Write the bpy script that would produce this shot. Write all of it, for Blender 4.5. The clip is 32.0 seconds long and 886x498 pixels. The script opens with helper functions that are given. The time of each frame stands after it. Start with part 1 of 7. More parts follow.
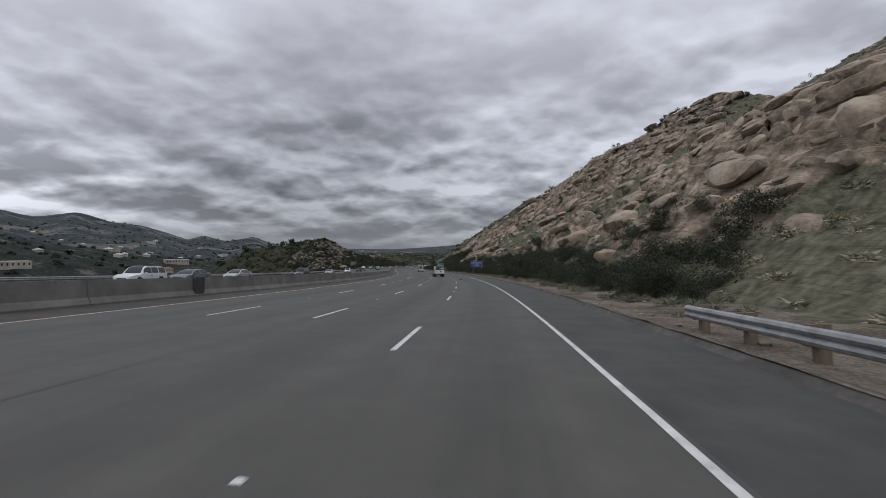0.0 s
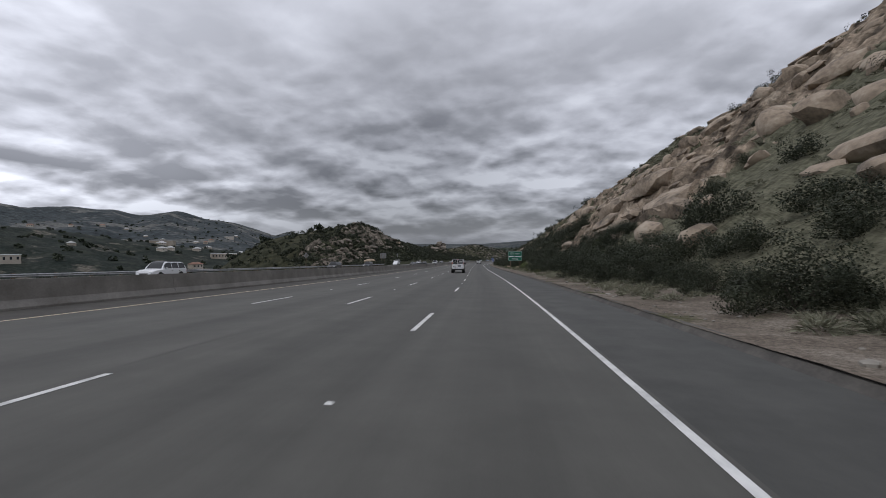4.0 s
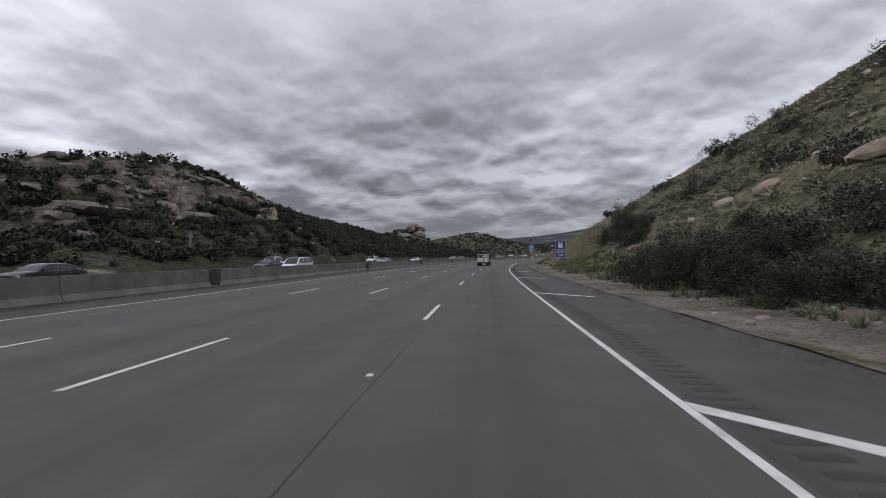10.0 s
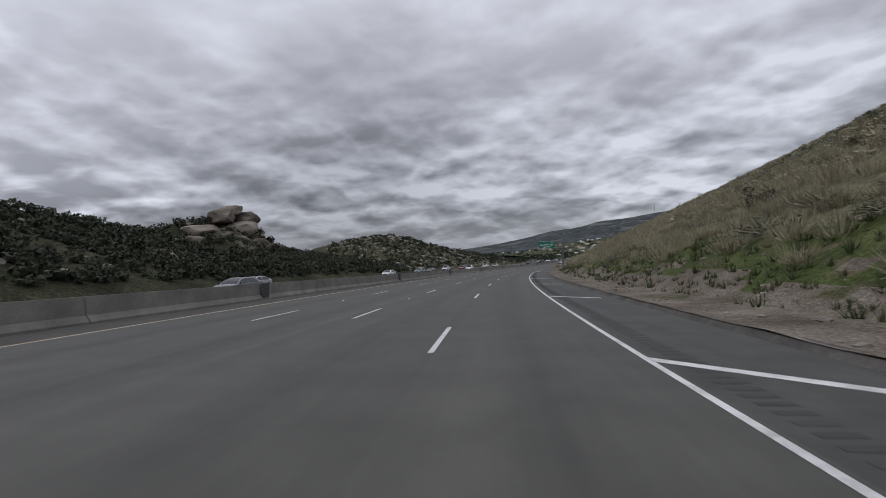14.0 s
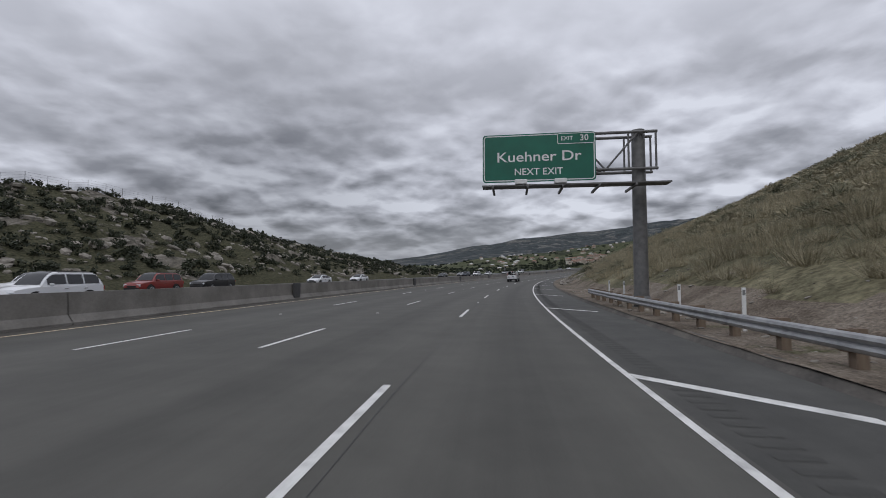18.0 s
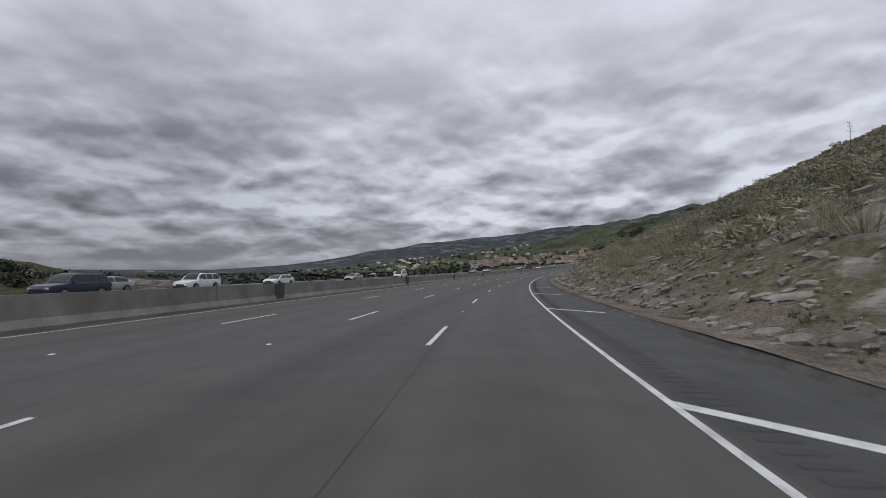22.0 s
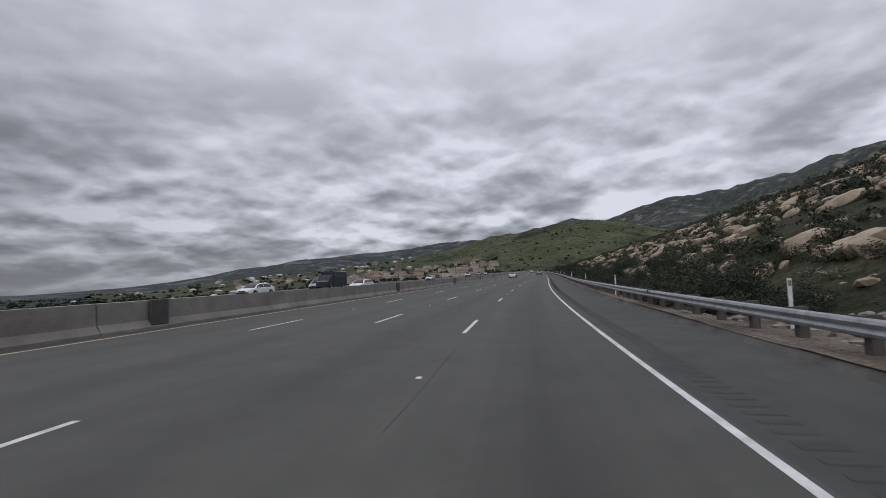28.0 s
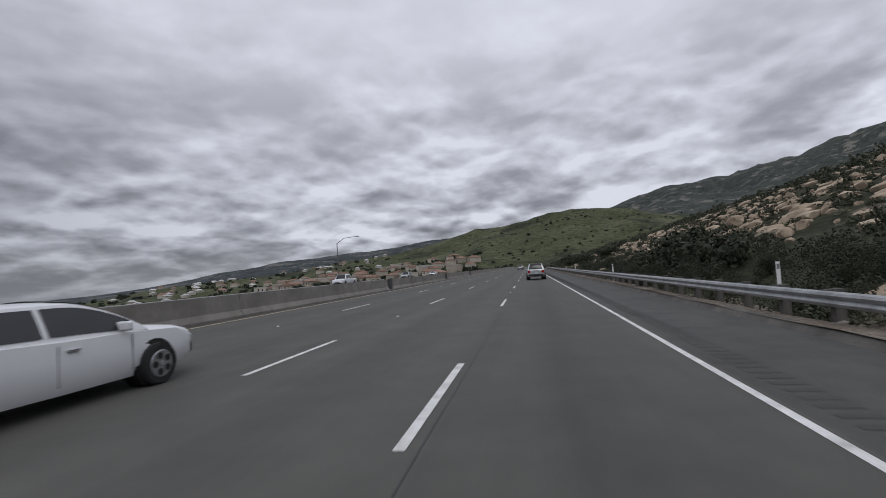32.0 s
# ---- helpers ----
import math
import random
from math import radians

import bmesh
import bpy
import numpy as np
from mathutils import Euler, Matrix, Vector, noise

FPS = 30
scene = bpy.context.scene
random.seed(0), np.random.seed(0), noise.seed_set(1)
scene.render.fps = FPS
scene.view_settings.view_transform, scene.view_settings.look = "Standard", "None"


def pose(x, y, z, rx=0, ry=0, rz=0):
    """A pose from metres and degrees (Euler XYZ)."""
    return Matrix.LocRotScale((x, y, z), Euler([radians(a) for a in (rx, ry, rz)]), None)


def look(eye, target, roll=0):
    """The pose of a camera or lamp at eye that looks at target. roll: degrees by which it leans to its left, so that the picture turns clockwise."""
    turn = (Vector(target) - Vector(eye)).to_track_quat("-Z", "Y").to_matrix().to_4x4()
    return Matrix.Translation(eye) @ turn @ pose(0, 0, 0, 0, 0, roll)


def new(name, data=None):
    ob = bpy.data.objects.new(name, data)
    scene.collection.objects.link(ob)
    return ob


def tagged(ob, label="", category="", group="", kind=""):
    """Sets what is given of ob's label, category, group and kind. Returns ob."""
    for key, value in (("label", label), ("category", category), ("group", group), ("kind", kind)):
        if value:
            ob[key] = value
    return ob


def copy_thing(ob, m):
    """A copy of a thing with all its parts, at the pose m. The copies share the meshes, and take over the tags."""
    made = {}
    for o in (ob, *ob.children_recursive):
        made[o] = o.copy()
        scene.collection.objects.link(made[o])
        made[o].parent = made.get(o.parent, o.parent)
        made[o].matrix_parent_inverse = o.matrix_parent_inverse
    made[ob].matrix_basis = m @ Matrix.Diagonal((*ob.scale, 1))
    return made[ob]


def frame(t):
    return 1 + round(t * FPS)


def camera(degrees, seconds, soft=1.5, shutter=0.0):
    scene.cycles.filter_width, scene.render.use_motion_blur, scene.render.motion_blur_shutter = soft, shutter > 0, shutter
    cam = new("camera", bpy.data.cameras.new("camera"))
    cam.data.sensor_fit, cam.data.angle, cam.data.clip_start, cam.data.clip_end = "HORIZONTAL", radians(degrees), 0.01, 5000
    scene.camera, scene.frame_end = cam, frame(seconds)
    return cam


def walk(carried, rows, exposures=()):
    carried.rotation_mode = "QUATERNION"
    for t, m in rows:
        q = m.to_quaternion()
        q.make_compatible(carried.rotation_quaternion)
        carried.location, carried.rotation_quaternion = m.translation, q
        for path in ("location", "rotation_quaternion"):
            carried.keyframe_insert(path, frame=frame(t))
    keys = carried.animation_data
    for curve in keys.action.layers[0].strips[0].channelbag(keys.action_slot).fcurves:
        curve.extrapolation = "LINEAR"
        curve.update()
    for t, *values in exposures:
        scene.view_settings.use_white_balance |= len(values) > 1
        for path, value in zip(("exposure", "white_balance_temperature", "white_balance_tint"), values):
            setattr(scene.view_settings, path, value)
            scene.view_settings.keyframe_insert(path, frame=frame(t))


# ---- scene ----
# The road's line in plan and profile: turn and vertical bend per km at knots 50 m apart, from station -50.
TURN = [-1.5, -1.6, -1.67, -1.53, -0.71, 0.19, 0.12, 0.24, 1.79, 1.49, 1.53, 1.52, 1.68, 1.63, 1.65, 1.63, 1.51, 1.78,
        1.36, 0.75, -0.61, -0.08, 0, 0, 0, 0, 0]
BEND = [0.011, 0.027, 0.045, 0.035, 0.033, 0.033, 0.027, 0.042, 0.043, 0.022, 0.03, 0.084, 0.125, 0.106, 0.133, 0.154, 0.16,
        0.164, 0.141, 0.102, 0.034, 0.018, 0.006, 0.002, 0, 0, 0]
S0, DS = -100.0, 2.0
STN = np.arange(S0, 1700.0, DS)
_kn = -50 + 50 * np.arange(len(TURN))
_i0 = int(round(-S0 / DS))
HEAD = np.cumsum(np.interp(STN, _kn, TURN) / 1000) * DS
HEAD -= HEAD[_i0]
LX, LY = np.cumsum(np.sin(HEAD)) * DS, np.cumsum(np.cos(HEAD)) * DS
LX, LY = LX - LX[_i0], LY - LY[_i0]
SLOPE = np.cumsum(np.interp(STN, _kn, BEND) / 1000) * DS
SLOPE = SLOPE - SLOPE[_i0] - 0.05
LZ = np.cumsum(SLOPE) * DS
LZ -= LZ[_i0]


def head(s):
    """Heading of the road at a station: radians to the right of +y."""
    return float(np.interp(s, STN, HEAD))


def along(s, n, z=0.0):
    """The place at station s, n metres to the right of the right edge line, z above the road. Takes arrays."""
    a = np.interp(s, STN, HEAD)
    return np.stack(np.broadcast_arrays(np.interp(s, STN, LX) + n * np.cos(a), np.interp(s, STN, LY) - n * np.sin(a),
                                        np.interp(s, STN, LZ) + z), -1)


# seconds, station, metres left of the edge line, turn from the road's heading, tilt up, roll (degrees)
WALK = [(0, 0.75, 1.80, -6.30, -0.23, 0.19), (1, 29.77, 1.84, -6.58, 0.19, 0.33), (2, 58.69, 1.84, -6.03, -0.03, 0.02),
        (3, 87.43, 1.95, -6.53, -0.67, -0.31), (6, 173.45, 1.47, -6.38, -0.80, -0.10), (7, 202.51, 1.72, -6.71, -1.44, -0.39),
        (8, 231.78, 2.12, -7.00, -1.52, -0.75), (9, 260.53, 2.32, -6.66, -1.53, -0.18), (10, 290.56, 2.08, -5.29, -1.12, -0.75),
        (11, 320.39, 1.98, -4.45, -1.43, -1.17), (12, 350.16, 2.30, -5.32, -1.60, -0.97), (13, 380.24, 2.51, -5.71, -0.50, -3.12),
        (14, 410.64, 2.41, -5.78, 0.48, -2.48), (17, 502.28, 2.08, -6.35, 1.36, -0.90), (18, 533.28, 2.07, -6.47, 1.88, -0.12),
        (19, 564.54, 1.96, -6.70, 2.39, 0.10), (20, 596.13, 2.13, -6.24, 2.28, 0.61), (21, 626.75, 2.09, -5.91, 2.34, 0.47),
        (22, 657.72, 2.15, -5.95, 2.53, -0.32), (23, 688.95, 2.12, -5.98, 2.72, -1.43), (24, 720.21, 2.18, -6.66, 3.40, -1.25),
        (25, 751.47, 2.25, -6.85, 4.08, -1.17), (28, 845.37, 2.02, -9.15, 4.49, -1.62), (29, 876.43, 2.09, -10.49, 4.27, -1.91),
        (30, 908.24, 2.36, -11.68, 4.32, -2.31), (31, 939.59, 2.47, -11.83, 4.21, -2.86), (32, 971.02, 2.38, -11.08, 4.23, -3.09)]
EYE = 1.593
FIELD = 89.23


def glide(t):
    """The walk's numbers at any second: cubic between the rows."""
    k = np.array([r[0] for r in WALK], float)
    v = np.array([r[1:] for r in WALK], float)
    i = int(np.clip(np.searchsorted(k, t, side="right") - 1, 0, len(k) - 2))
    d = np.gradient(v, k, axis=0)
    h = k[i + 1] - k[i]
    u = (t - k[i]) / h
    return ((2 * u**3 - 3 * u**2 + 1) * v[i] + (u**3 - 2 * u**2 + u) * h * d[i] + (3 * u**2 - 2 * u**3) * v[i + 1]
            + (u**3 - u**2) * h * d[i + 1])


def camera_axes(t):
    s, left, turn, tilt, roll = glide(t)
    eye = along(s, -left, EYE)
    y, p, r = np.interp(s, STN, HEAD) + radians(turn), radians(tilt), radians(roll)
    ahead = np.array([np.sin(y) * np.cos(p), np.cos(y) * np.cos(p), np.sin(p)])
    side = np.array([np.cos(y), -np.sin(y), 0.0])
    over = np.cross(side, ahead)
    return eye, side * np.cos(r) + over * np.sin(r), over * np.cos(r) - side * np.sin(r), ahead


def camera_pose(t):
    eye, side, over, ahead = camera_axes(t)
    return Matrix(((side[0], over[0], -ahead[0], eye[0]), (side[1], over[1], -ahead[1], eye[1]),
                   (side[2], over[2], -ahead[2], eye[2]), (0, 0, 0, 1)))


cam = camera(FIELD, 32.0, soft=0.8, shutter=0.06)
walk(cam, [(k / 2, camera_pose(k / 2)) for k in range(65)], exposures=[(0, 0.0), (32, 0.0)])

# ---- light: an overcast sky with a broken cloud deck, and a weak, wide sun behind it ----
SUN_UP, SUN_TURN = radians(52), radians(200)
world = bpy.data.worlds.new("overcast_sky")
scene.world = world
world.use_nodes = True
wt = world.node_tree
wt.nodes.clear()


def wnode(kind, **values):
    nd = wt.nodes.new(kind)
    for key, value in values.items():
        if key in nd.inputs:
            nd.inputs[key].default_value = value
    return nd


def wmath(op, a, b=None, c=None):
    nd = wt.nodes.new("ShaderNodeMath")
    nd.operation = op
    for i, v in enumerate((a, b, c)):
        if v is None:
            continue
        if isinstance(v, (int, float)):
            nd.inputs[i].default_value = v
        else:
            wt.links.new(v, nd.inputs[i])
    return nd.outputs[0]


def wramp(fac, stops):
    nd = wt.nodes.new("ShaderNodeValToRGB")
    while len(nd.color_ramp.elements) < len(stops):
        nd.color_ramp.elements.new(0.5)
    for e, (p, c) in zip(nd.color_ramp.elements, stops):
        e.position, e.color = p, (*c, 1)
    wt.links.new(fac, nd.inputs[0])
    return nd.outputs[0]


def wvec(op, a, b, c=None):
    nd = wt.nodes.new("ShaderNodeVectorMath")
    nd.operation = op
    for i, v in enumerate((a, b, c)):
        if v is None:
            continue
        if isinstance(v, tuple):
            nd.inputs[i].default_value = v
        elif isinstance(v, (int, float)):
            nd.inputs["Scale"].default_value = v
        else:
            wt.links.new(v, nd.inputs[i])
    return nd.outputs[0]


def wnoise(place, scale, detail, rough=0.5):
    nd = wnode("ShaderNodeTexNoise", Scale=scale, Detail=detail, Roughness=rough)
    wt.links.new(place, nd.inputs["Vector"])
    return nd.outputs


def wrange(value, a, b, c, d):
    nd = wnode("ShaderNodeMapRange", **{"From Min": a, "From Max": b, "To Min": c, "To Max": d})
    wt.links.new(value, nd.inputs["Value"])
    return nd.outputs[0]


# the cloud deck is a flat sheet overhead, so its heaps crowd together towards the horizon
tc = wnode("ShaderNodeTexCoord")
sep = wnode("ShaderNodeSeparateXYZ")
wt.links.new(tc.outputs["Generated"], sep.inputs[0])
up = wmath("MAXIMUM", sep.outputs[2], 0.0)
deck = wmath("ADD", up, 0.27)
comb = wnode("ShaderNodeCombineXYZ")
wt.links.new(wmath("DIVIDE", sep.outputs[0], deck), comb.inputs[0])
wt.links.new(wmath("DIVIDE", sep.outputs[1], deck), comb.inputs[1])
wt.links.new(wmath("MULTIPLY", up, 1.6), comb.inputs[2])


def heaps(place):
    """How thick the deck is: broad banks, heaps on them, fleece at their edges."""
    warp = wvec("MULTIPLY_ADD", wnoise(place, 2.6, 3.0)["Color"], (0.24, 0.24, 0.24), place)
    bank = wnoise(warp, 1.0, 2.0, 0.5)["Fac"]
    heap = wnoise(warp, 2.7, 8.0, 0.52)["Fac"]
    lump = wt.nodes.new("ShaderNodeTexVoronoi")
    lump.feature = "SMOOTH_F1"
    for key, value in (("Scale", 2.5), ("Smoothness", 0.6), ("Detail", 2.0), ("Roughness", 0.5), ("Lacunarity", 2.2)):
        lump.inputs[key].default_value = value
    wt.links.new(wvec("MULTIPLY_ADD", wnoise(place, 3.5, 5.0)["Color"], (0.26, 0.26, 0.26), place), lump.inputs["Vector"])
    round_ = wmath("MULTIPLY", wmath("SUBTRACT", 0.90, lump.outputs["Distance"]), 0.24)
    return wmath("ADD", wmath("MULTIPLY_ADD", bank, 0.60, wmath("MULTIPLY", heap, 0.40)), round_)


here = wvec("ADD", comb.outputs[0], (3.1, 1.7, 0.0))
thick = heaps(here)
# a heap's upper edge, nearer overhead than its base, is lit through; its base is grey
below = heaps(wvec("MULTIPLY_ADD", comb.outputs[0], (1.045, 1.045, 1.0), (3.1, 1.7, 0.0)))
rim = wmath("SUBTRACT", below, thick)
lit = wmath("MULTIPLY_ADD", wmath("MULTIPLY_ADD", rim, 0.9, wmath("SUBTRACT", 0.55, thick)), 1.12, 0.52)
puff = wramp(lit, [(0.33, (0.20, 0.206, 0.238)), (0.44, (0.31, 0.319, 0.362)), (0.52, (0.44, 0.453, 0.515)), (0.60, (0.57, 0.588, 0.668)), (0.72, (0.80, 0.83, 0.93))])
# higher up the deck is one smooth bright veil
veil = wramp(wnoise(here, 1.3, 5.0, 0.5)["Fac"], [(0.3, (0.53, 0.546, 0.612)), (0.7, (0.68, 0.702, 0.79))])
mixer = wt.nodes.new("ShaderNodeMix")
mixer.data_type = "RGBA"
wt.links.new(wrange(wmath("MULTIPLY_ADD", wnoise(here, 1.0, 3.0)["Fac"], 0.3, up), 0.26, 0.66, 0.0, 0.8), mixer.inputs["Factor"])
wt.links.new(puff, mixer.inputs["A"])
wt.links.new(veil, mixer.inputs["B"])
# and low over the horizon it fades into grey-blue haze
haze = wt.nodes.new("ShaderNodeMix")
haze.data_type = "RGBA"
wt.links.new(wrange(up, 0.0, 0.09, 0.75, 0.0), haze.inputs["Factor"])
wt.links.new(mixer.outputs["Result"], haze.inputs["A"])
haze.inputs["B"].default_value = (0.36, 0.385, 0.44, 1)
scaled = wt.nodes.new("ShaderNodeVectorMath")
scaled.operation = "SCALE"
wt.links.new(haze.outputs["Result"], scaled.inputs[0])
# thinner cloud to the west, a thick grey bank north-west
west = wmath("POWER", wmath("MAXIMUM", wmath("MULTIPLY_ADD", sep.outputs[0], -0.95, wmath("MULTIPLY", sep.outputs[1], 0.31)), 0.0), 5.0)
bank = wmath("POWER", wmath("MAXIMUM", wmath("MULTIPLY_ADD", sep.outputs[0], -0.42, wmath("MULTIPLY_ADD", sep.outputs[1], 0.89, wmath("MULTIPLY", up, 0.17))), 0.0), 16.0)
lift = wmath("MULTIPLY_ADD", west, 0.55, wmath("MULTIPLY_ADD", bank, -0.40, wmath("MULTIPLY_ADD", up, 0.66, 0.83)))
wt.links.new(lift, scaled.inputs["Scale"])
sky = wt.nodes.new("ShaderNodeTexSky")
sky.sky_type = "NISHITA"
sky.sun_disc = False
sky.sun_elevation, sky.sun_rotation = SUN_UP, SUN_TURN
bg_cloud, bg_sky = wnode("ShaderNodeBackground", Strength=1.0), wnode("ShaderNodeBackground", Strength=0.05)
wt.links.new(scaled.outputs[0], bg_cloud.inputs[0])
wt.links.new(sky.outputs[0], bg_sky.inputs[0])
blend = wnode("ShaderNodeMixShader", Fac=0.10)
wt.links.new(bg_cloud.outputs[0], blend.inputs[1])
wt.links.new(bg_sky.outputs[0], blend.inputs[2])
wt.links.new(blend.outputs[0], wnode("ShaderNodeOutputWorld").inputs[0])
lamp = bpy.data.lights.new("sun", "SUN")
lamp.energy, lamp.angle, lamp.color = 0.5, radians(25), (1.0, 0.97, 0.93)
sun = new("sun", lamp)
sun.matrix_world = look((0, 0, 200), (-math.sin(SUN_TURN) * 100, -math.cos(SUN_TURN) * 100, 200 - 100 * math.tan(SUN_UP)))

# ---- materials ----
def material(name, colours, scale=4.0, rough=0.8, bump=0.3, fine=40.0, metal=0.0, detail=6.0, space="Object", spread=0.0, bump_size=0.05,
             stretch=(1, 1, 1), coat=0.0):
    """A noise-mottled surface: colours runs dark to light; spread varies it from object to object."""
    m = bpy.data.materials.new(name)
    m.use_nodes = True
    nt = m.node_tree
    b = nt.nodes["Principled BSDF"]
    b.inputs["Roughness"].default_value, b.inputs["Metallic"].default_value = rough, metal
    b.inputs["Coat Weight"].default_value = coat
    co = nt.nodes.new("ShaderNodeTexCoord")
    mp = nt.nodes.new("ShaderNodeMapping")
    mp.inputs["Scale"].default_value = stretch
    nt.links.new(co.outputs[space], mp.inputs[0])
    n1, n2 = nt.nodes.new("ShaderNodeTexNoise"), nt.nodes.new("ShaderNodeTexNoise")
    n1.inputs["Scale"].default_value, n1.inputs["Detail"].default_value, n1.inputs["Roughness"].default_value = scale, detail, 0.6
    n2.inputs["Scale"].default_value, n2.inputs["Detail"].default_value = fine, 5.0
    for nd in (n1, n2):
        nt.links.new(mp.outputs[0], nd.inputs["Vector"])
    mx = nt.nodes.new("ShaderNodeMath")
    mx.operation = "MULTIPLY_ADD"
    mx.inputs[1].default_value = 0.45
    nt.links.new(n2.outputs[0], mx.inputs[0])
    sc = nt.nodes.new("ShaderNodeMath")
    sc.operation = "MULTIPLY_ADD"
    sc.inputs[1].default_value, sc.inputs[2].default_value = 1.3, -0.375
    nt.links.new(n1.outputs[0], sc.inputs[0])
    nt.links.new(sc.outputs[0], mx.inputs[2])
    fac = mx.outputs[0]
    if spread:
        oi = nt.nodes.new("ShaderNodeObjectInfo")
        ad = nt.nodes.new("ShaderNodeMath")
        ad.operation = "MULTIPLY_ADD"
        ad.inputs[1].default_value = spread
        nt.links.new(oi.outputs["Random"], ad.inputs[0])
        nt.links.new(fac, ad.inputs[2])
        sb = nt.nodes.new("ShaderNodeMath")
        sb.operation = "SUBTRACT"
        sb.inputs[1].default_value = spread / 2
        nt.links.new(ad.outputs[0], sb.inputs[0])
        fac = sb.outputs[0]
    rp = nt.nodes.new("ShaderNodeValToRGB")
    while len(rp.color_ramp.elements) < len(colours):
        rp.color_ramp.elements.new(0.5)
    for i, (e, c) in enumerate(zip(rp.color_ramp.elements, colours)):
        e.position, e.color = 0.25 + 0.5 * i / max(1, len(colours) - 1), (*c, 1)
    nt.links.new(fac, rp.inputs[0])
    nt.links.new(rp.outputs[0], b.inputs["Base Color"])
    if bump:
        bp = nt.nodes.new("ShaderNodeBump")
        bp.inputs["Strength"].default_value, bp.inputs["Distance"].default_value = bump, bump_size
        nt.links.new(mx.outputs[0], bp.inputs["Height"])
        nt.links.new(bp.outputs[0], b.inputs["Normal"])
    return m


def plain(name, colour, rough=0.5, metal=0.0, coat=0.0, emit=0.0):
    m = bpy.data.materials.new(name)
    m.use_nodes = True
    b = m.node_tree.nodes["Principled BSDF"]
    b.inputs["Base Color"].default_value = (*colour, 1)
    b.inputs["Roughness"].default_value, b.inputs["Metallic"].default_value, b.inputs["Coat Weight"].default_value = rough, metal, coat
    if emit:
        b.inputs["Emission Color"].default_value, b.inputs["Emission Strength"].default_value = (*colour, 1), emit
    return m


ASPHALT = material("asphalt", [(0.070, 0.0682, 0.0605), (0.080, 0.0778, 0.069), (0.091, 0.0885, 0.0785)], 0.9, 0.85, 0.3, 45, bump_size=0.01)
SHOULDER = material("shoulder_asphalt", [(0.05, 0.0497, 0.046), (0.064, 0.0636, 0.0585), (0.08, 0.079, 0.073)], 0.9, 0.88, 0.3, 50, bump_size=0.012)
SEAM = material("sealed_seam", [(0.02, 0.02, 0.02), (0.035, 0.035, 0.035)], 3, 0.6, 0.1)
PAINT = material("road_paint", [(0.42, 0.42, 0.41), (0.62, 0.62, 0.6), (0.74, 0.74, 0.72)], 2.5, 0.7, 0.15, 30)
YELLOW = material("yellow_paint", [(0.40, 0.32, 0.20), (0.54, 0.44, 0.29), (0.62, 0.54, 0.42)], 1.2, 0.7, 0.15, 25)
CONCRETE = material("barrier_concrete", [(0.145, 0.135, 0.12), (0.195, 0.184, 0.167), (0.25, 0.237, 0.216)], 0.7, 0.9, 0.3, 14, bump_size=0.01)
DIKE = material("asphalt_dike", [(0.05, 0.047, 0.043), (0.085, 0.078, 0.07), (0.13, 0.12, 0.105)], 1.2, 0.95, 0.5, 22, bump_size=0.03)
SANDSTONE = material("sandstone", [(0.07, 0.058, 0.047), (0.21, 0.168, 0.127), (0.33, 0.263, 0.197), (0.43, 0.36, 0.28)], 0.45, 0.95, 0.8, 3.0, detail=9,
                     spread=0.25, bump_size=0.15)
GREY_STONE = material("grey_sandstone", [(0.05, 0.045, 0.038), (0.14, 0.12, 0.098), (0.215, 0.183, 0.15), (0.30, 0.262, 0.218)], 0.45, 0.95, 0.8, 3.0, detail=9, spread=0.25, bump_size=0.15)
BOULDER_TAN = material("boulder_sandstone", [(0.10, 0.075, 0.054), (0.27, 0.21, 0.148), (0.36, 0.285, 0.205), (0.45, 0.37, 0.28)], 0.5, 0.95, 0.9, 2.6, detail=9, spread=0.2, bump_size=0.2)
PALE_ROCK = material("pale_cut_rock", [(0.12, 0.11, 0.091), (0.225, 0.206, 0.177), (0.335, 0.311, 0.271)], 0.5, 0.95, 0.6, 4.0, detail=9, spread=0.2, bump_size=0.1)

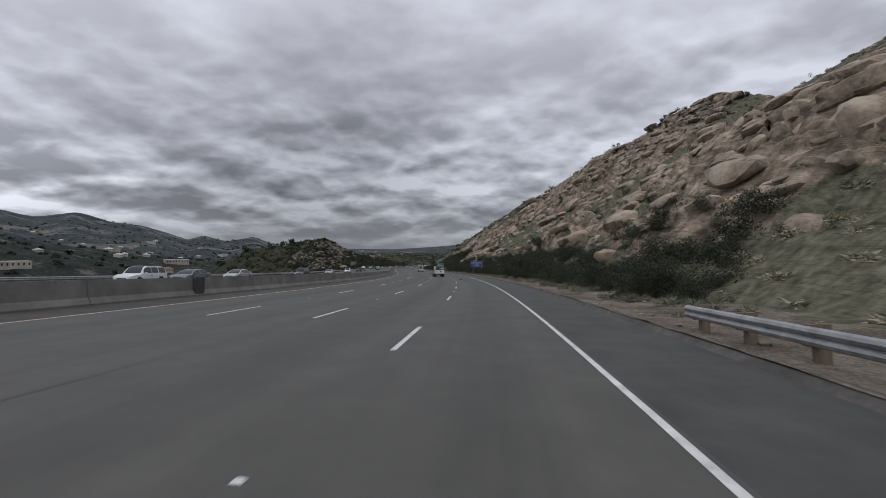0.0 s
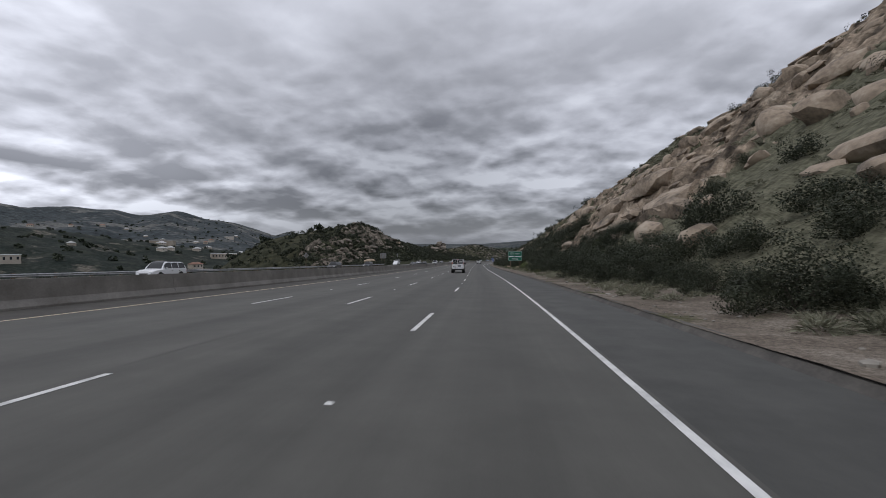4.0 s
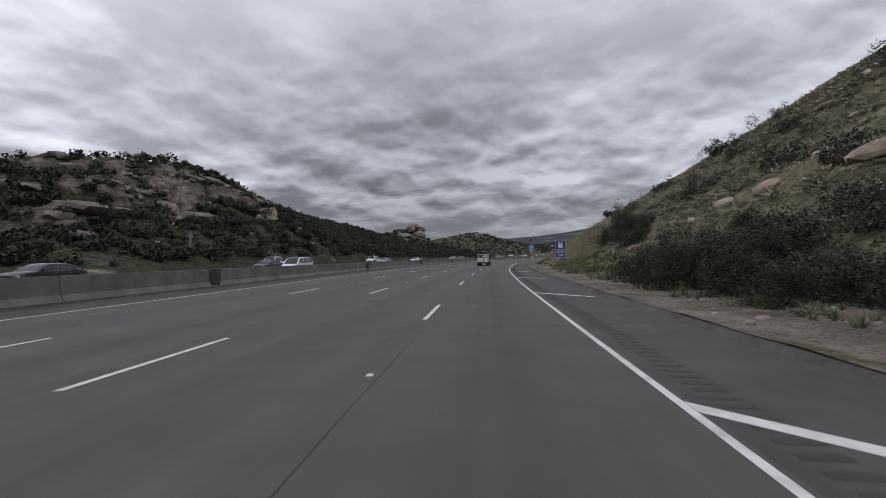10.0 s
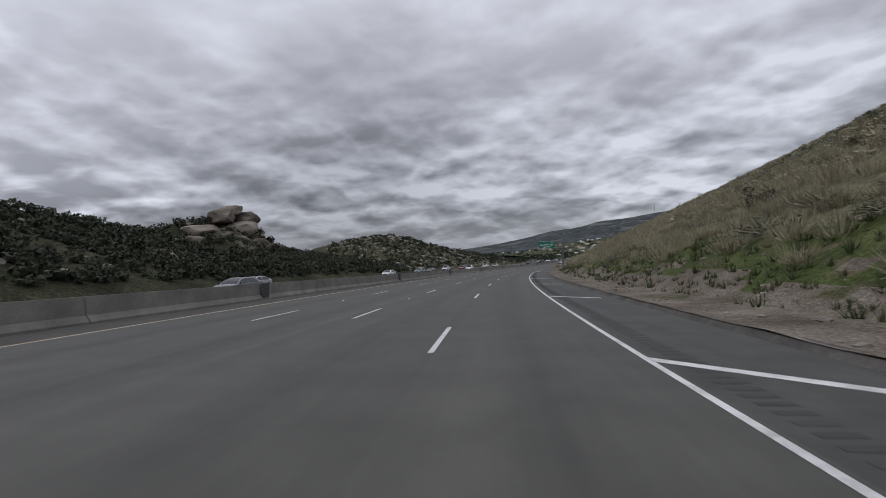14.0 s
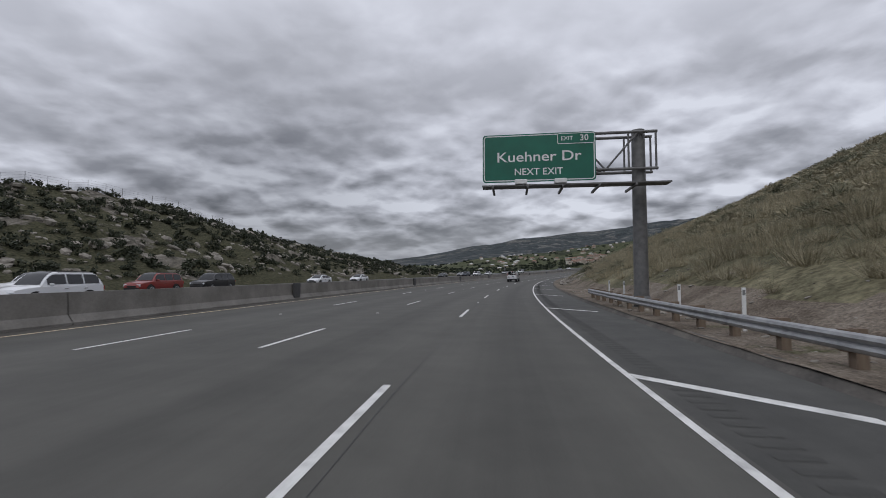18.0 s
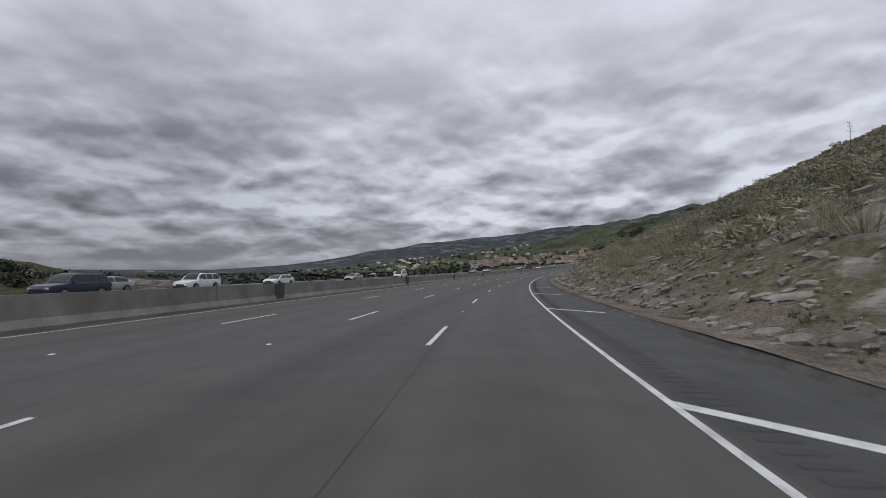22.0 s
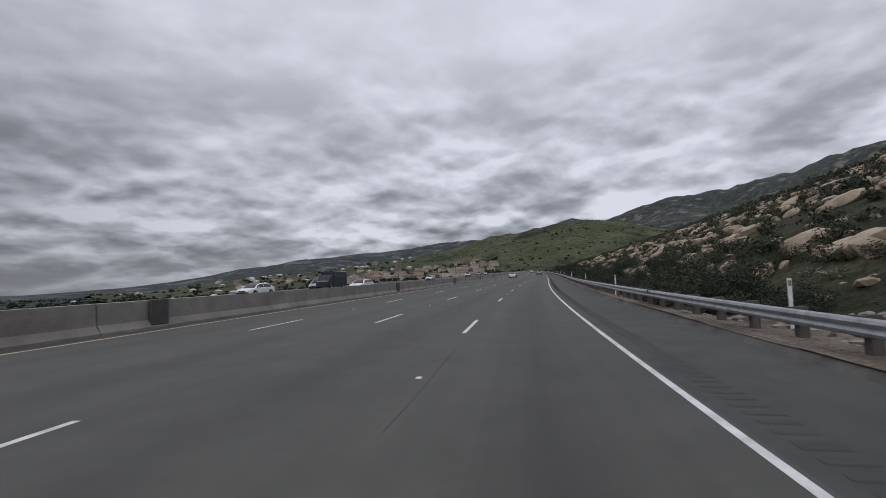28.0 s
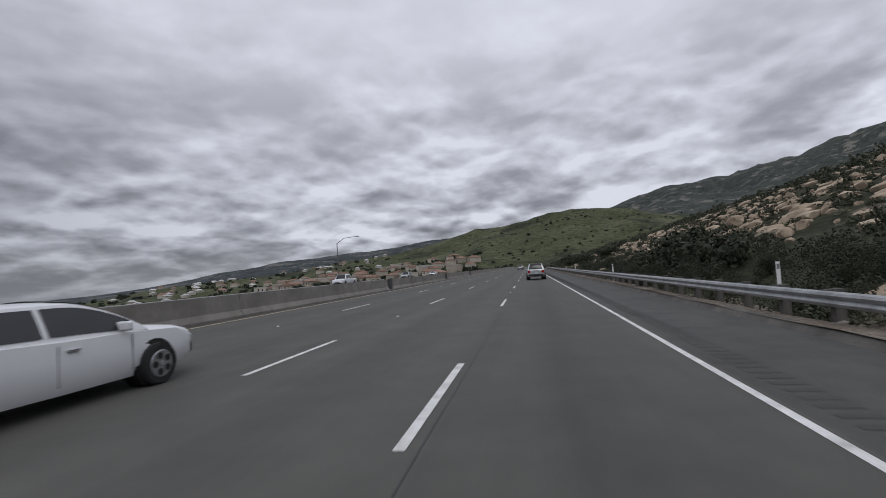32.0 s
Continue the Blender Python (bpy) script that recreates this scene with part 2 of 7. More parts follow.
# lengthwise wear: paler wheel tracks, oily lane middles and drawn-out streaks, by the station and offset that the road meshes carry
def lane_wear(m, period=3.66, amount=0.11, streak=0.5):
    nt = m.node_tree
    b = nt.nodes["Principled BSDF"]
    old = b.inputs["Base Color"].links[0].from_socket

    def mth(op, *vals):
        nd = nt.nodes.new("ShaderNodeMath")
        nd.operation = op
        for i, v in enumerate(vals):
            if isinstance(v, (int, float)):
                nd.inputs[i].default_value = v
            else:
                nt.links.new(v, nd.inputs[i])
        return nd.outputs[0]

    def carried_value(name):
        nd = nt.nodes.new("ShaderNodeAttribute")
        nd.attribute_name = name
        return nd.outputs["Fac"]

    def drawn(ka, kl, detail):
        cb = nt.nodes.new("ShaderNodeCombineXYZ")
        nt.links.new(mth("MULTIPLY", across, ka), cb.inputs[0])
        nt.links.new(mth("MULTIPLY", along_, kl), cb.inputs[1])
        nz = nt.nodes.new("ShaderNodeTexNoise")
        nz.inputs["Scale"].default_value, nz.inputs["Detail"].default_value, nz.inputs["Roughness"].default_value = 1.0, detail, 0.6
        nt.links.new(cb.outputs[0], nz.inputs["Vector"])
        return mth("SUBTRACT", nz.outputs[0], 0.5)

    across, along_ = carried_value("across"), carried_value("station")
    x = mth("MULTIPLY", across, 2 * math.pi / period)
    middle = mth("COSINE", x)
    tracks = mth("COSINE", mth("MULTIPLY", x, 2.0))
    wv = mth("MULTIPLY_ADD", middle, 0.75, mth("MULTIPLY", tracks, -0.55))
    gain = mth("MULTIPLY_ADD", mth("MULTIPLY", wv, mth("MULTIPLY_ADD", drawn(0.3, 0.012, 3), 1.4, 0.9)), amount, 1.0)
    gain = mth("MULTIPLY_ADD", drawn(2.6, 0.035, 6), streak, gain)
    gain = mth("MULTIPLY_ADD", drawn(0.27, 0.01, 2), 0.55, gain)
    # the tone falls from 0.97 to 0.86 between stations 440 and 640
    tone_fall = nt.nodes.new("ShaderNodeMapRange")
    for key, value in (("From Min", 440.0), ("From Max", 640.0), ("To Min", 0.97), ("To Max", 0.86)):
        tone_fall.inputs[key].default_value = value
    nt.links.new(along_, tone_fall.inputs["Value"])
    gain = mth("MULTIPLY", gain, tone_fall.outputs[0])
    vm = nt.nodes.new("ShaderNodeVectorMath")
    vm.operation = "SCALE"
    nt.links.new(old, vm.inputs[0])
    nt.links.new(gain, vm.inputs["Scale"])
    nt.links.new(vm.outputs[0], b.inputs["Base Color"])


lane_wear(ASPHALT)
lane_wear(SHOULDER, 40.0, 0.02, 0.45)

# ---- ground ----
def vnoise(x, y, seed=0):
    """Smooth lattice noise in 0..1 for arrays."""
    xi, yi = np.floor(x).astype(np.int64), np.floor(y).astype(np.int64)
    u, v = x - xi, y - yi
    u, v = u * u * (3 - 2 * u), v * v * (3 - 2 * v)

    def hsh(a, b):
        h = (a * 374761393 + b * 668265263 + seed * 974634177) & 0xFFFFFFFF
        h = ((h ^ (h >> 13)) * 1274126177) & 0xFFFFFFFF
        return ((h ^ (h >> 16)) & 0xFFFF) / 65535.0

    return (hsh(xi, yi) * (1 - u) + hsh(xi + 1, yi) * u) * (1 - v) + (hsh(xi, yi + 1) * (1 - u) + hsh(xi + 1, yi + 1) * u) * v


def fbm(x, y, seed=0, octaves=5, gain=0.5):
    out, a, tot = np.zeros(np.broadcast(x, y).shape), 1.0, 0.0
    for k in range(octaves):
        out, tot = out + a * vnoise(x * 2**k + 17.3 * k, y * 2**k - 9.1 * k, seed + k), tot + a
        a *= gain
    return out / tot


def step(a, b, x):
    t = np.clip((x - a) / (b - a), 0, 1)
    return t * t * (3 - 2 * t)


RIDGE_R = ([-100, 0, 60, 93, 108, 122, 145, 165, 178, 190, 230, 258, 266, 274, 284, 310, 335, 355, 389, 406, 420, 428, 441, 460, 477, 515, 800, 850, 885, 905, 950, 1050, 1200, 1350, 1700],
           [33, 36, 39, 37, 38.5, 40, 42.5, 43.5, 43.5, 42, 39.5, 40, 42, 41.5, 37.5, 37, 38, 38.5, 36.5, 37, 36.5, 35, 31, 29, 28, 28, 28, 27.5, 27, 23.5, 21, 19, 14, 10, 9])
RIDGE_L = ([-100, 240, 268, 290, 308, 325, 343, 358, 375, 390, 400, 412, 430, 447, 462, 480, 500, 530, 545, 556, 563, 575, 590, 605, 625, 650, 675, 690, 705, 715, 730, 1700],
           [-26, -24, -14, -5, 0.5, 6.5, 14.5, 19, 24, 25, 21.7, 18.4, 16.2, 16, 13.8, 12.4, 11.4, 9.5, 6.8, 7.5, 11.5, 14.2, 16, 16.2, 13.6, 11, 8.4, 6.2, 4.2, 0, -11, -26])
NR, NL, EDGE_L = 65.0, -80.0, -41.0


def barrier_n(s):
    return np.interp(s, [-100, 430, 540, 1700], [-18.2, -18.2, -15.95, -15.95])


def rand2(a, b, seed):
    h = (a.astype(np.int64) * 374761393 + b.astype(np.int64) * 668265263 + seed * 974634177) & 0xFFFFFFFF
    h = ((h ^ (h >> 13)) * 1274126177) & 0xFFFFFFFF
    return ((h ^ (h >> 16)) & 0xFFFF) / 65535.0


def courses(a, b, thick, length, seed, tilt=0.5):
    """Bedded rock broken into blocks: heights in about -1..1, and how near a joint is, 0..1."""
    row = np.floor(b / thick)
    v = b / thick - row
    ln = length * (0.6 + 0.9 * rand2(row, row * 0, seed + 1))
    u = a / ln + 7.3 * rand2(row, row * 0, seed)
    col = np.floor(u)
    u = u - col
    h = rand2(col, row, seed + 2)
    edge = np.minimum(np.minimum(u, 1 - u) * ln * 1.4, np.minimum(v, (1 - v) * 1.6) * thick)
    joint = np.clip(1 - edge / (0.42 * thick), 0, 1)
    return (h - 0.5) * 1.1 + (v - 0.5) * tilt - 1.0 * joint**1.5 + 0.25, joint


def beds_right(s, n):
    wob = 9 * (fbm(s / 30, n / 30, 31, 3) - 0.5) + 1.4 * (fbm(s / 4, n / 4, 33, 3) - 0.5)
    a1, b1 = s * 0.97 - n * 0.24 + wob, n * 0.97 + s * 0.24 + 0.6 * wob
    h1, j1 = courses(a1, b1, 4.4, 21.0, 35, 1.1)
    h2, j2 = courses(a1, b1, 1.45, 9.0, 36, 0.8)
    h3, j3 = courses(s * 0.90 - n * 0.43 + 0.4 * wob, n * 0.90 + s * 0.43 + 0.4 * wob, 2.0, 8.0, 45, 1.0)
    near = 1 - step(420, 480, s)
    return near * (h1 * 2.4 + h2 * 0.85) + (1 - near) * h3 * np.interp(s, [600, 720, 780], [0.6, 0.7, 1.1]), near * np.maximum(j1, 0.45 * j2) + (1 - near) * 0.7 * j3


def beds_left(s, n):
    w = 5 * (fbm(s / 22, n / 22, 51, 3) - 0.5) + 1.4 * (fbm(s / 4, n / 4, 53, 3) - 0.5)
    a, b = s * 0.97 + n * 0.22 + w, -n * 0.9 + s * 0.3 + w
    h1, j1 = courses(a, b, 4.0, 8.0, 55, 0.9)
    h2, j2 = courses(a, b, 1.8, 4.0, 56)
    return h1 * 2.4 + h2 * 0.6, np.maximum(j1, 0.4 * j2)


def rock_right(s, n):
    """Where rock lies bare on the right-hand slope, 0..1."""
    first = (0.5 + (fbm(s / 19, n / 15, 301, 4) - np.interp(s, [30, 60, 90, 185, 240, 330], [0.50, 0.45, 0.43, 0.45, 0.52, 0.62])) * 4.5) * (1 - step(320, 350, s)) * step(9, 15, n + 5 * (fbm(s / 9, n / 9, 302, 3) - 0.5))
    m = fbm(s / 13, n / 7, 315, 4)
    cut = (0.5 + (m - np.interp(s, [640, 740, 780], [0.40, 0.40, 0.36]) - 0.22 * step(8.5, 14, n - np.interp(s, [640, 730, 780], [0, 0, 9]))) * 5) * step(610, 640, s) * (1 - step(845, 870, s)) * step(4.4, 5.6, n)
    return np.clip(np.maximum(first, cut), 0, 1)


def rock_left(s, n):
    first = (0.5 + 4.5 * (fbm(s / 15, n / 11, 321, 4) - 0.50)) * (0.4 + 0.6 * step(-54, -64, n)) * (1 - step(385, 425, s))
    knob = np.exp(-((s - 500) / 12.0) ** 4 - ((n + 69) / 12.0) ** 4)
    cut = (0.4 + 4.0 * (fbm(s / 8, n / 6, 323, 4) - 0.525)) * step(545, 575, s) * (1 - step(700, 720, s))
    return np.clip(np.maximum(np.maximum(first, cut), knob), 0, 1)


def terrain(s, n):
    """Height over the road's level at station s, offset n."""
    s, n = np.broadcast_arrays(np.asarray(s, float), np.asarray(n, float))
    z = np.full(s.shape, -0.12)
    # right-hand slope
    toe = np.interp(s, [-100, 20, 120, 330, 380, 540, 800, 860, 1000, 1700], [7, 8, 7.5, 8.5, 5.5, 5.0, 4.6, 7.5, 9, 9]) + 0.9 * (vnoise(s / 9, s * 0, 5) - 0.5)
    top = np.interp(s, *RIDGE_R)
    u = (n - toe) / (NR - toe)
    bow = np.interp(s, [-100, 200, 330, 1700], [0.95, 1.0, 1.0, 1.0])
    rise = np.where(u < 1, top * np.clip(u, 0, 1) ** bow, top + np.minimum(n - NR, 62) * np.interp(s, [0, 140, 172, 195, 215, 235, 255, 400], [0.12, 0.10, 0.46, 0.62, 0.52, 0.28, 0.05, -0.15]))
    back = step(2.15, 3.4, u)
    rise = rise * (1 - back) + np.minimum(rise, 20) * back
    verge = 0.10 + 0.10 * fbm(s / 1.3, n / 1.3, 11, 3) + 0.25 * step(4, 8, n)
    rough = step(0.02, 0.16, u)
    lumps = (fbm(s / 14, n / 14, 21, 5) - 0.5) * 3.2 + (fbm(s / 4.0, n / 4.0, 23, 4) - 0.5) * 1.1
    # dipping, broken beds of rock
    rk = rock_right(s, n)
    beds, _ = beds_right(s, n)
    right = verge + np.maximum(rise, 0) + rough * lumps * (0.5 + 0.4 * rk * (1 - step(420, 480, s))) + step(0.0, 0.06, u) * rk * beds
    # beyond the guard rail near the end the ground dips first
    dip = step(850, 880, s) * step(3.2, 5.0, n) * (1 - step(7, 14, n)) * 0.8
    right -= dip
    z = np.where(n > 2.6, right, z)
    # left-hand side: hill or drop beyond the far carriageway
    topl = np.interp(s, *RIDGE_L)
    ul = (EDGE_L - n) / (EDGE_L - NL)
    rise_l = topl * np.clip(ul, 0, None) ** np.where(topl > 0, 0.85, 1.0)
    over = np.clip(-(n - NL), 0, None)
    hill = np.where(n > NL, rise_l, topl - over * np.interp(s, [0, 330, 385, 425, 470, 1700], [0.4, 0.4, 0.15, 0.12, 0.15, 0.25]))
    rl = step(0.02, 0.2, ul)
    knob = 4.5 * np.exp(-((s - 500) / 9.5) ** 4 - ((n + 69) / 8.5) ** 4)
    first = np.exp(-((s - 350) / 70.0) ** 4)
    rkl = rock_left(s, n)
    beds3, _ = beds_left(s, n)
    left = hill + rl * ((fbm(s / 13, n / 13, 61, 5) - 0.5) * 3.0 + (fbm(s / 3.5, n / 3.5, 63, 3) - 0.5) * 0.8 + rkl * beds3 * (0.35 + 0.65 * first) + knob)
    low = step(-140, -250, n)
    left = left * (1 - low) + np.minimum(left, -46) * low
    return np.where(n < EDGE_L, left, z)


def grid_mesh(name, P, mats, index=None, smooth=True):
    """A mesh from an array (rows, columns, 3) of places."""
    a, b = P.shape[:2]
    me = bpy.data.meshes.new(name)
    i = np.arange(a * b).reshape(a, b)
    q = np.stack([i[:-1, :-1], i[:-1, 1:], i[1:, 1:], i[1:, :-1]], -1).reshape(-1, 4)
    me.vertices.add(a * b)
    me.vertices.foreach_set("co", P.reshape(-1).astype(np.float32))
    me.loops.add(q.size)
    me.loops.foreach_set("vertex_index", q.reshape(-1).astype(np.int32))
    me.polygons.add(len(q))
    me.polygons.foreach_set("loop_start", np.arange(0, q.size, 4, dtype=np.int32))
    me.polygons.foreach_set("use_smooth", np.full(len(q), smooth))
    for m in mats:
        me.materials.append(m)
    if index is not None:
        me.polygons.foreach_set("material_index", index.reshape(-1).astype(np.int32))
    me.update(calc_edges=True)
    return new(name, me)


def soup(name, V, F, mats, index=None, smooth=False, crease=0):
    """A mesh from arrays of vertices and equal-sided faces."""
    me = bpy.data.meshes.new(name)
    V, F = np.asarray(V, np.float32), np.asarray(F, np.int32)
    k = F.shape[1]
    me.vertices.add(len(V))
    me.vertices.foreach_set("co", V.reshape(-1))
    me.loops.add(F.size)
    me.loops.foreach_set("vertex_index", F.reshape(-1))
    me.polygons.add(len(F))
    me.polygons.foreach_set("loop_start", np.arange(0, F.size, k, dtype=np.int32))
    me.polygons.foreach_set("use_smooth", np.full(len(F), smooth))
    for m in mats:
        me.materials.append(m)
    if index is not None:
        me.polygons.foreach_set("material_index", np.asarray(index, np.int32))
    me.update(calc_edges=True)
    if crease:
        me.set_sharp_from_angle(angle=radians(crease))
    return me


def ground_mix(name, a, b, scale, edge, seed_offset, fine=2.0, grit=3.0, bare=False):
    """Soil that turns from one two-colour mottling to another in patches."""
    m = material(name, a, scale, 0.95, 0.5, fine, bump_size=0.12, detail=8)
    nt = m.node_tree
    bs = nt.nodes["Principled BSDF"]
    bs.inputs["Specular IOR Level"].default_value = 0.08
    old = bs.inputs["Base Color"].links[0].from_socket
    co = nt.nodes.new("ShaderNodeTexCoord")
    mp = nt.nodes.new("ShaderNodeMapping")
    mp.inputs["Location"].default_value = (seed_offset, seed_offset * 0.7, 0)
    nt.links.new(co.outputs["Object"], mp.inputs[0])
    n = nt.nodes.new("ShaderNodeTexNoise")
    n.inputs["Scale"].default_value, n.inputs["Detail"].default_value, n.inputs["Roughness"].default_value = scale * 0.7, 9, 0.68
    nt.links.new(mp.outputs[0], n.inputs["Vector"])
    r = nt.nodes.new("ShaderNodeValToRGB")
    r.color_ramp.elements[0].position, r.color_ramp.elements[1].position = edge - 0.035, edge + 0.035
    if bare:
        # the mesh says where rock lies bare, outside darkened joints; noise frays the edge
        ab = nt.nodes.new("ShaderNodeAttribute")
        ab.attribute_name = "bare"
        inv = nt.nodes.new("ShaderNodeMath")
        inv.operation = "SUBTRACT"
        inv.inputs[0].default_value = 0.5
        nt.links.new(ab.outputs["Fac"], inv.inputs[1])
        ad = nt.nodes.new("ShaderNodeMath")
        ad.operation = "MULTIPLY_ADD"
        ad.inputs[1].default_value = 0.8
        nt.links.new(inv.outputs[0], ad.inputs[0])
        nt.links.new(n.outputs[0], ad.inputs[2])
        nt.links.new(ad.outputs[0], r.inputs[0])
    else:
        nt.links.new(n.outputs[0], r.inputs[0])
    n2 = nt.nodes.new("ShaderNodeTexNoise")
    n2.inputs["Scale"].default_value, n2.inputs["Detail"].default_value = fine * 2.3, 6
    nt.links.new(mp.outputs[0], n2.inputs["Vector"])
    r2 = nt.nodes.new("ShaderNodeValToRGB")
    r2.color_ramp.elements[0].position, r2.color_ramp.elements[1].position = 0.3, 0.7
    r2.color_ramp.elements[0].color, r2.color_ramp.elements[1].color = (*b[0], 1), (*b[1], 1)
    nt.links.new(n2.outputs[0], r2.inputs[0])
    mx = nt.nodes.new("ShaderNodeMix")
    mx.data_type = "RGBA"
    nt.links.new(r.outputs[0], mx.inputs["Factor"])
    nt.links.new(old, mx.inputs["A"])
    nt.links.new(r2.outputs[0], mx.inputs["B"])
    if bare:
        # bedding: bands drawn out along the layers, in colour and in relief
        mb = nt.nodes.new("ShaderNodeMapping")
        mb.inputs["Rotation"].default_value = (0, 0, radians(-14))
        mb.inputs["Scale"].default_value = (1.0, 0.06, 0.5)
        nt.links.new(co.outputs["Object"], mb.inputs[0])
        nb = nt.nodes.new("ShaderNodeTexNoise")
        nb.inputs["Scale"].default_value, nb.inputs["Detail"].default_value, nb.inputs["Roughness"].default_value = 1.3, 5, 0.6
        nt.links.new(mb.outputs[0], nb.inputs["Vector"])
        band = nt.nodes.new("ShaderNodeMapRange")
        band.inputs["From Min"].default_value, band.inputs["From Max"].default_value = 0.36, 0.62
        band.inputs["To Min"].default_value, band.inputs["To Max"].default_value = 0.5, 1.2
        nt.links.new(nb.outputs[0], band.inputs["Value"])
        sb = nt.nodes.new("ShaderNodeVectorMath")
        sb.operation = "SCALE"
        nt.links.new(old, sb.inputs[0])
        nt.links.new(band.outputs[0], sb.inputs["Scale"])
        nt.links.new(sb.outputs[0], mx.inputs["A"])
        b2 = nt.nodes.new("ShaderNodeBump")
        b2.inputs["Strength"].default_value, b2.inputs["Distance"].default_value = 0.9, 0.7
        nt.links.new(nb.outputs[0], b2.inputs["Height"])
        nt.links.new(bs.inputs["Normal"].links[0].from_socket, b2.inputs["Normal"])
        nt.links.new(b2.outputs[0], bs.inputs["Normal"])
    n3 = nt.nodes.new("ShaderNodeTexNoise")
    n3.inputs["Scale"].default_value, n3.inputs["Detail"].default_value, n3.inputs["Roughness"].default_value = grit, 6, 0.75
    nt.links.new(mp.outputs[0], n3.inputs["Vector"])
    r3 = nt.nodes.new("ShaderNodeMapRange")
    r3.inputs["From Min"].default_value, r3.inputs["From Max"].default_value = 0.36, 0.66
    r3.inputs["To Min"].default_value, r3.inputs["To Max"].default_value = (0.7, 1.28) if bare else (0.45, 1.5)
    nt.links.new(n3.outputs[0], r3.inputs["Value"])
    sc3 = nt.nodes.new("ShaderNodeVectorMath")
    sc3.operation = "SCALE"
    nt.links.new(mx.outputs["Result"], sc3.inputs[0])
    nt.links.new(r3.outputs[0], sc3.inputs["Scale"])
    nt.links.new(sc3.outputs[0], bs.inputs["Base Color"])
    return m


G_ROCK = ground_mix("rocky_hillside", [(0.07, 0.058, 0.047), (0.21, 0.168, 0.127), (0.33, 0.263, 0.197), (0.43, 0.36, 0.28)],
                    [(0.07, 0.071, 0.047), (0.175, 0.168, 0.118)], 0.3, 0.5, 0.0, 0.9, 1.6, True)
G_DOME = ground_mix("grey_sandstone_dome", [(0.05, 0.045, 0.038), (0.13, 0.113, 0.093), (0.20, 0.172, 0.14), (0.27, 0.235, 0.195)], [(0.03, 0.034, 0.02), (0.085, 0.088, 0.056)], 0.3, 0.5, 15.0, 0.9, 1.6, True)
G_DRY = ground_mix("dry_grass_slope", [(0.095, 0.088, 0.054), (0.15, 0.138, 0.087), (0.21, 0.192, 0.127)], [(0.07, 0.068, 0.042), (0.125, 0.118, 0.076)], 0.14, 0.5, 30, 1.6)
G_CUT = ground_mix("pale_cut_slope", [(0.14, 0.128, 0.107), (0.24, 0.221, 0.19), (0.345, 0.32, 0.28)], [(0.09, 0.086, 0.052), (0.18, 0.162, 0.11)], 0.3, 0.5, 60, 1.5, 3.0, True)
G_BRUSH = ground_mix("brush_hillside", [(0.022, 0.025, 0.015), (0.042, 0.044, 0.027), (0.075, 0.072, 0.046)], [(0.12, 0.105, 0.08), (0.19, 0.165, 0.13)], 0.13, 0.66, 90, 1.2)
G_DIRT = ground_mix("verge_dirt", [(0.09, 0.074, 0.058), (0.16, 0.134, 0.108), (0.235, 0.205, 0.17)], [(0.05, 0.055, 0.025), (0.10, 0.10, 0.05)], 0.5, 0.62, 120, 6.0, 14.0)
G_LUSH = ground_mix("green_verge", [(0.04, 0.055, 0.018), (0.07, 0.09, 0.03), (0.11, 0.125, 0.05)], [(0.10, 0.085, 0.05), (0.15, 0.13, 0.08)], 0.6, 0.6, 45, 5.0, 9.0)
G_VALLEY = ground_mix("valley_floor", [(0.022, 0.03, 0.024), (0.04, 0.048, 0.036), (0.07, 0.075, 0.06)], [(0.045, 0.06, 0.03), (0.065, 0.08, 0.042)], 0.012, 0.56, 7, 0.05, 0.12)

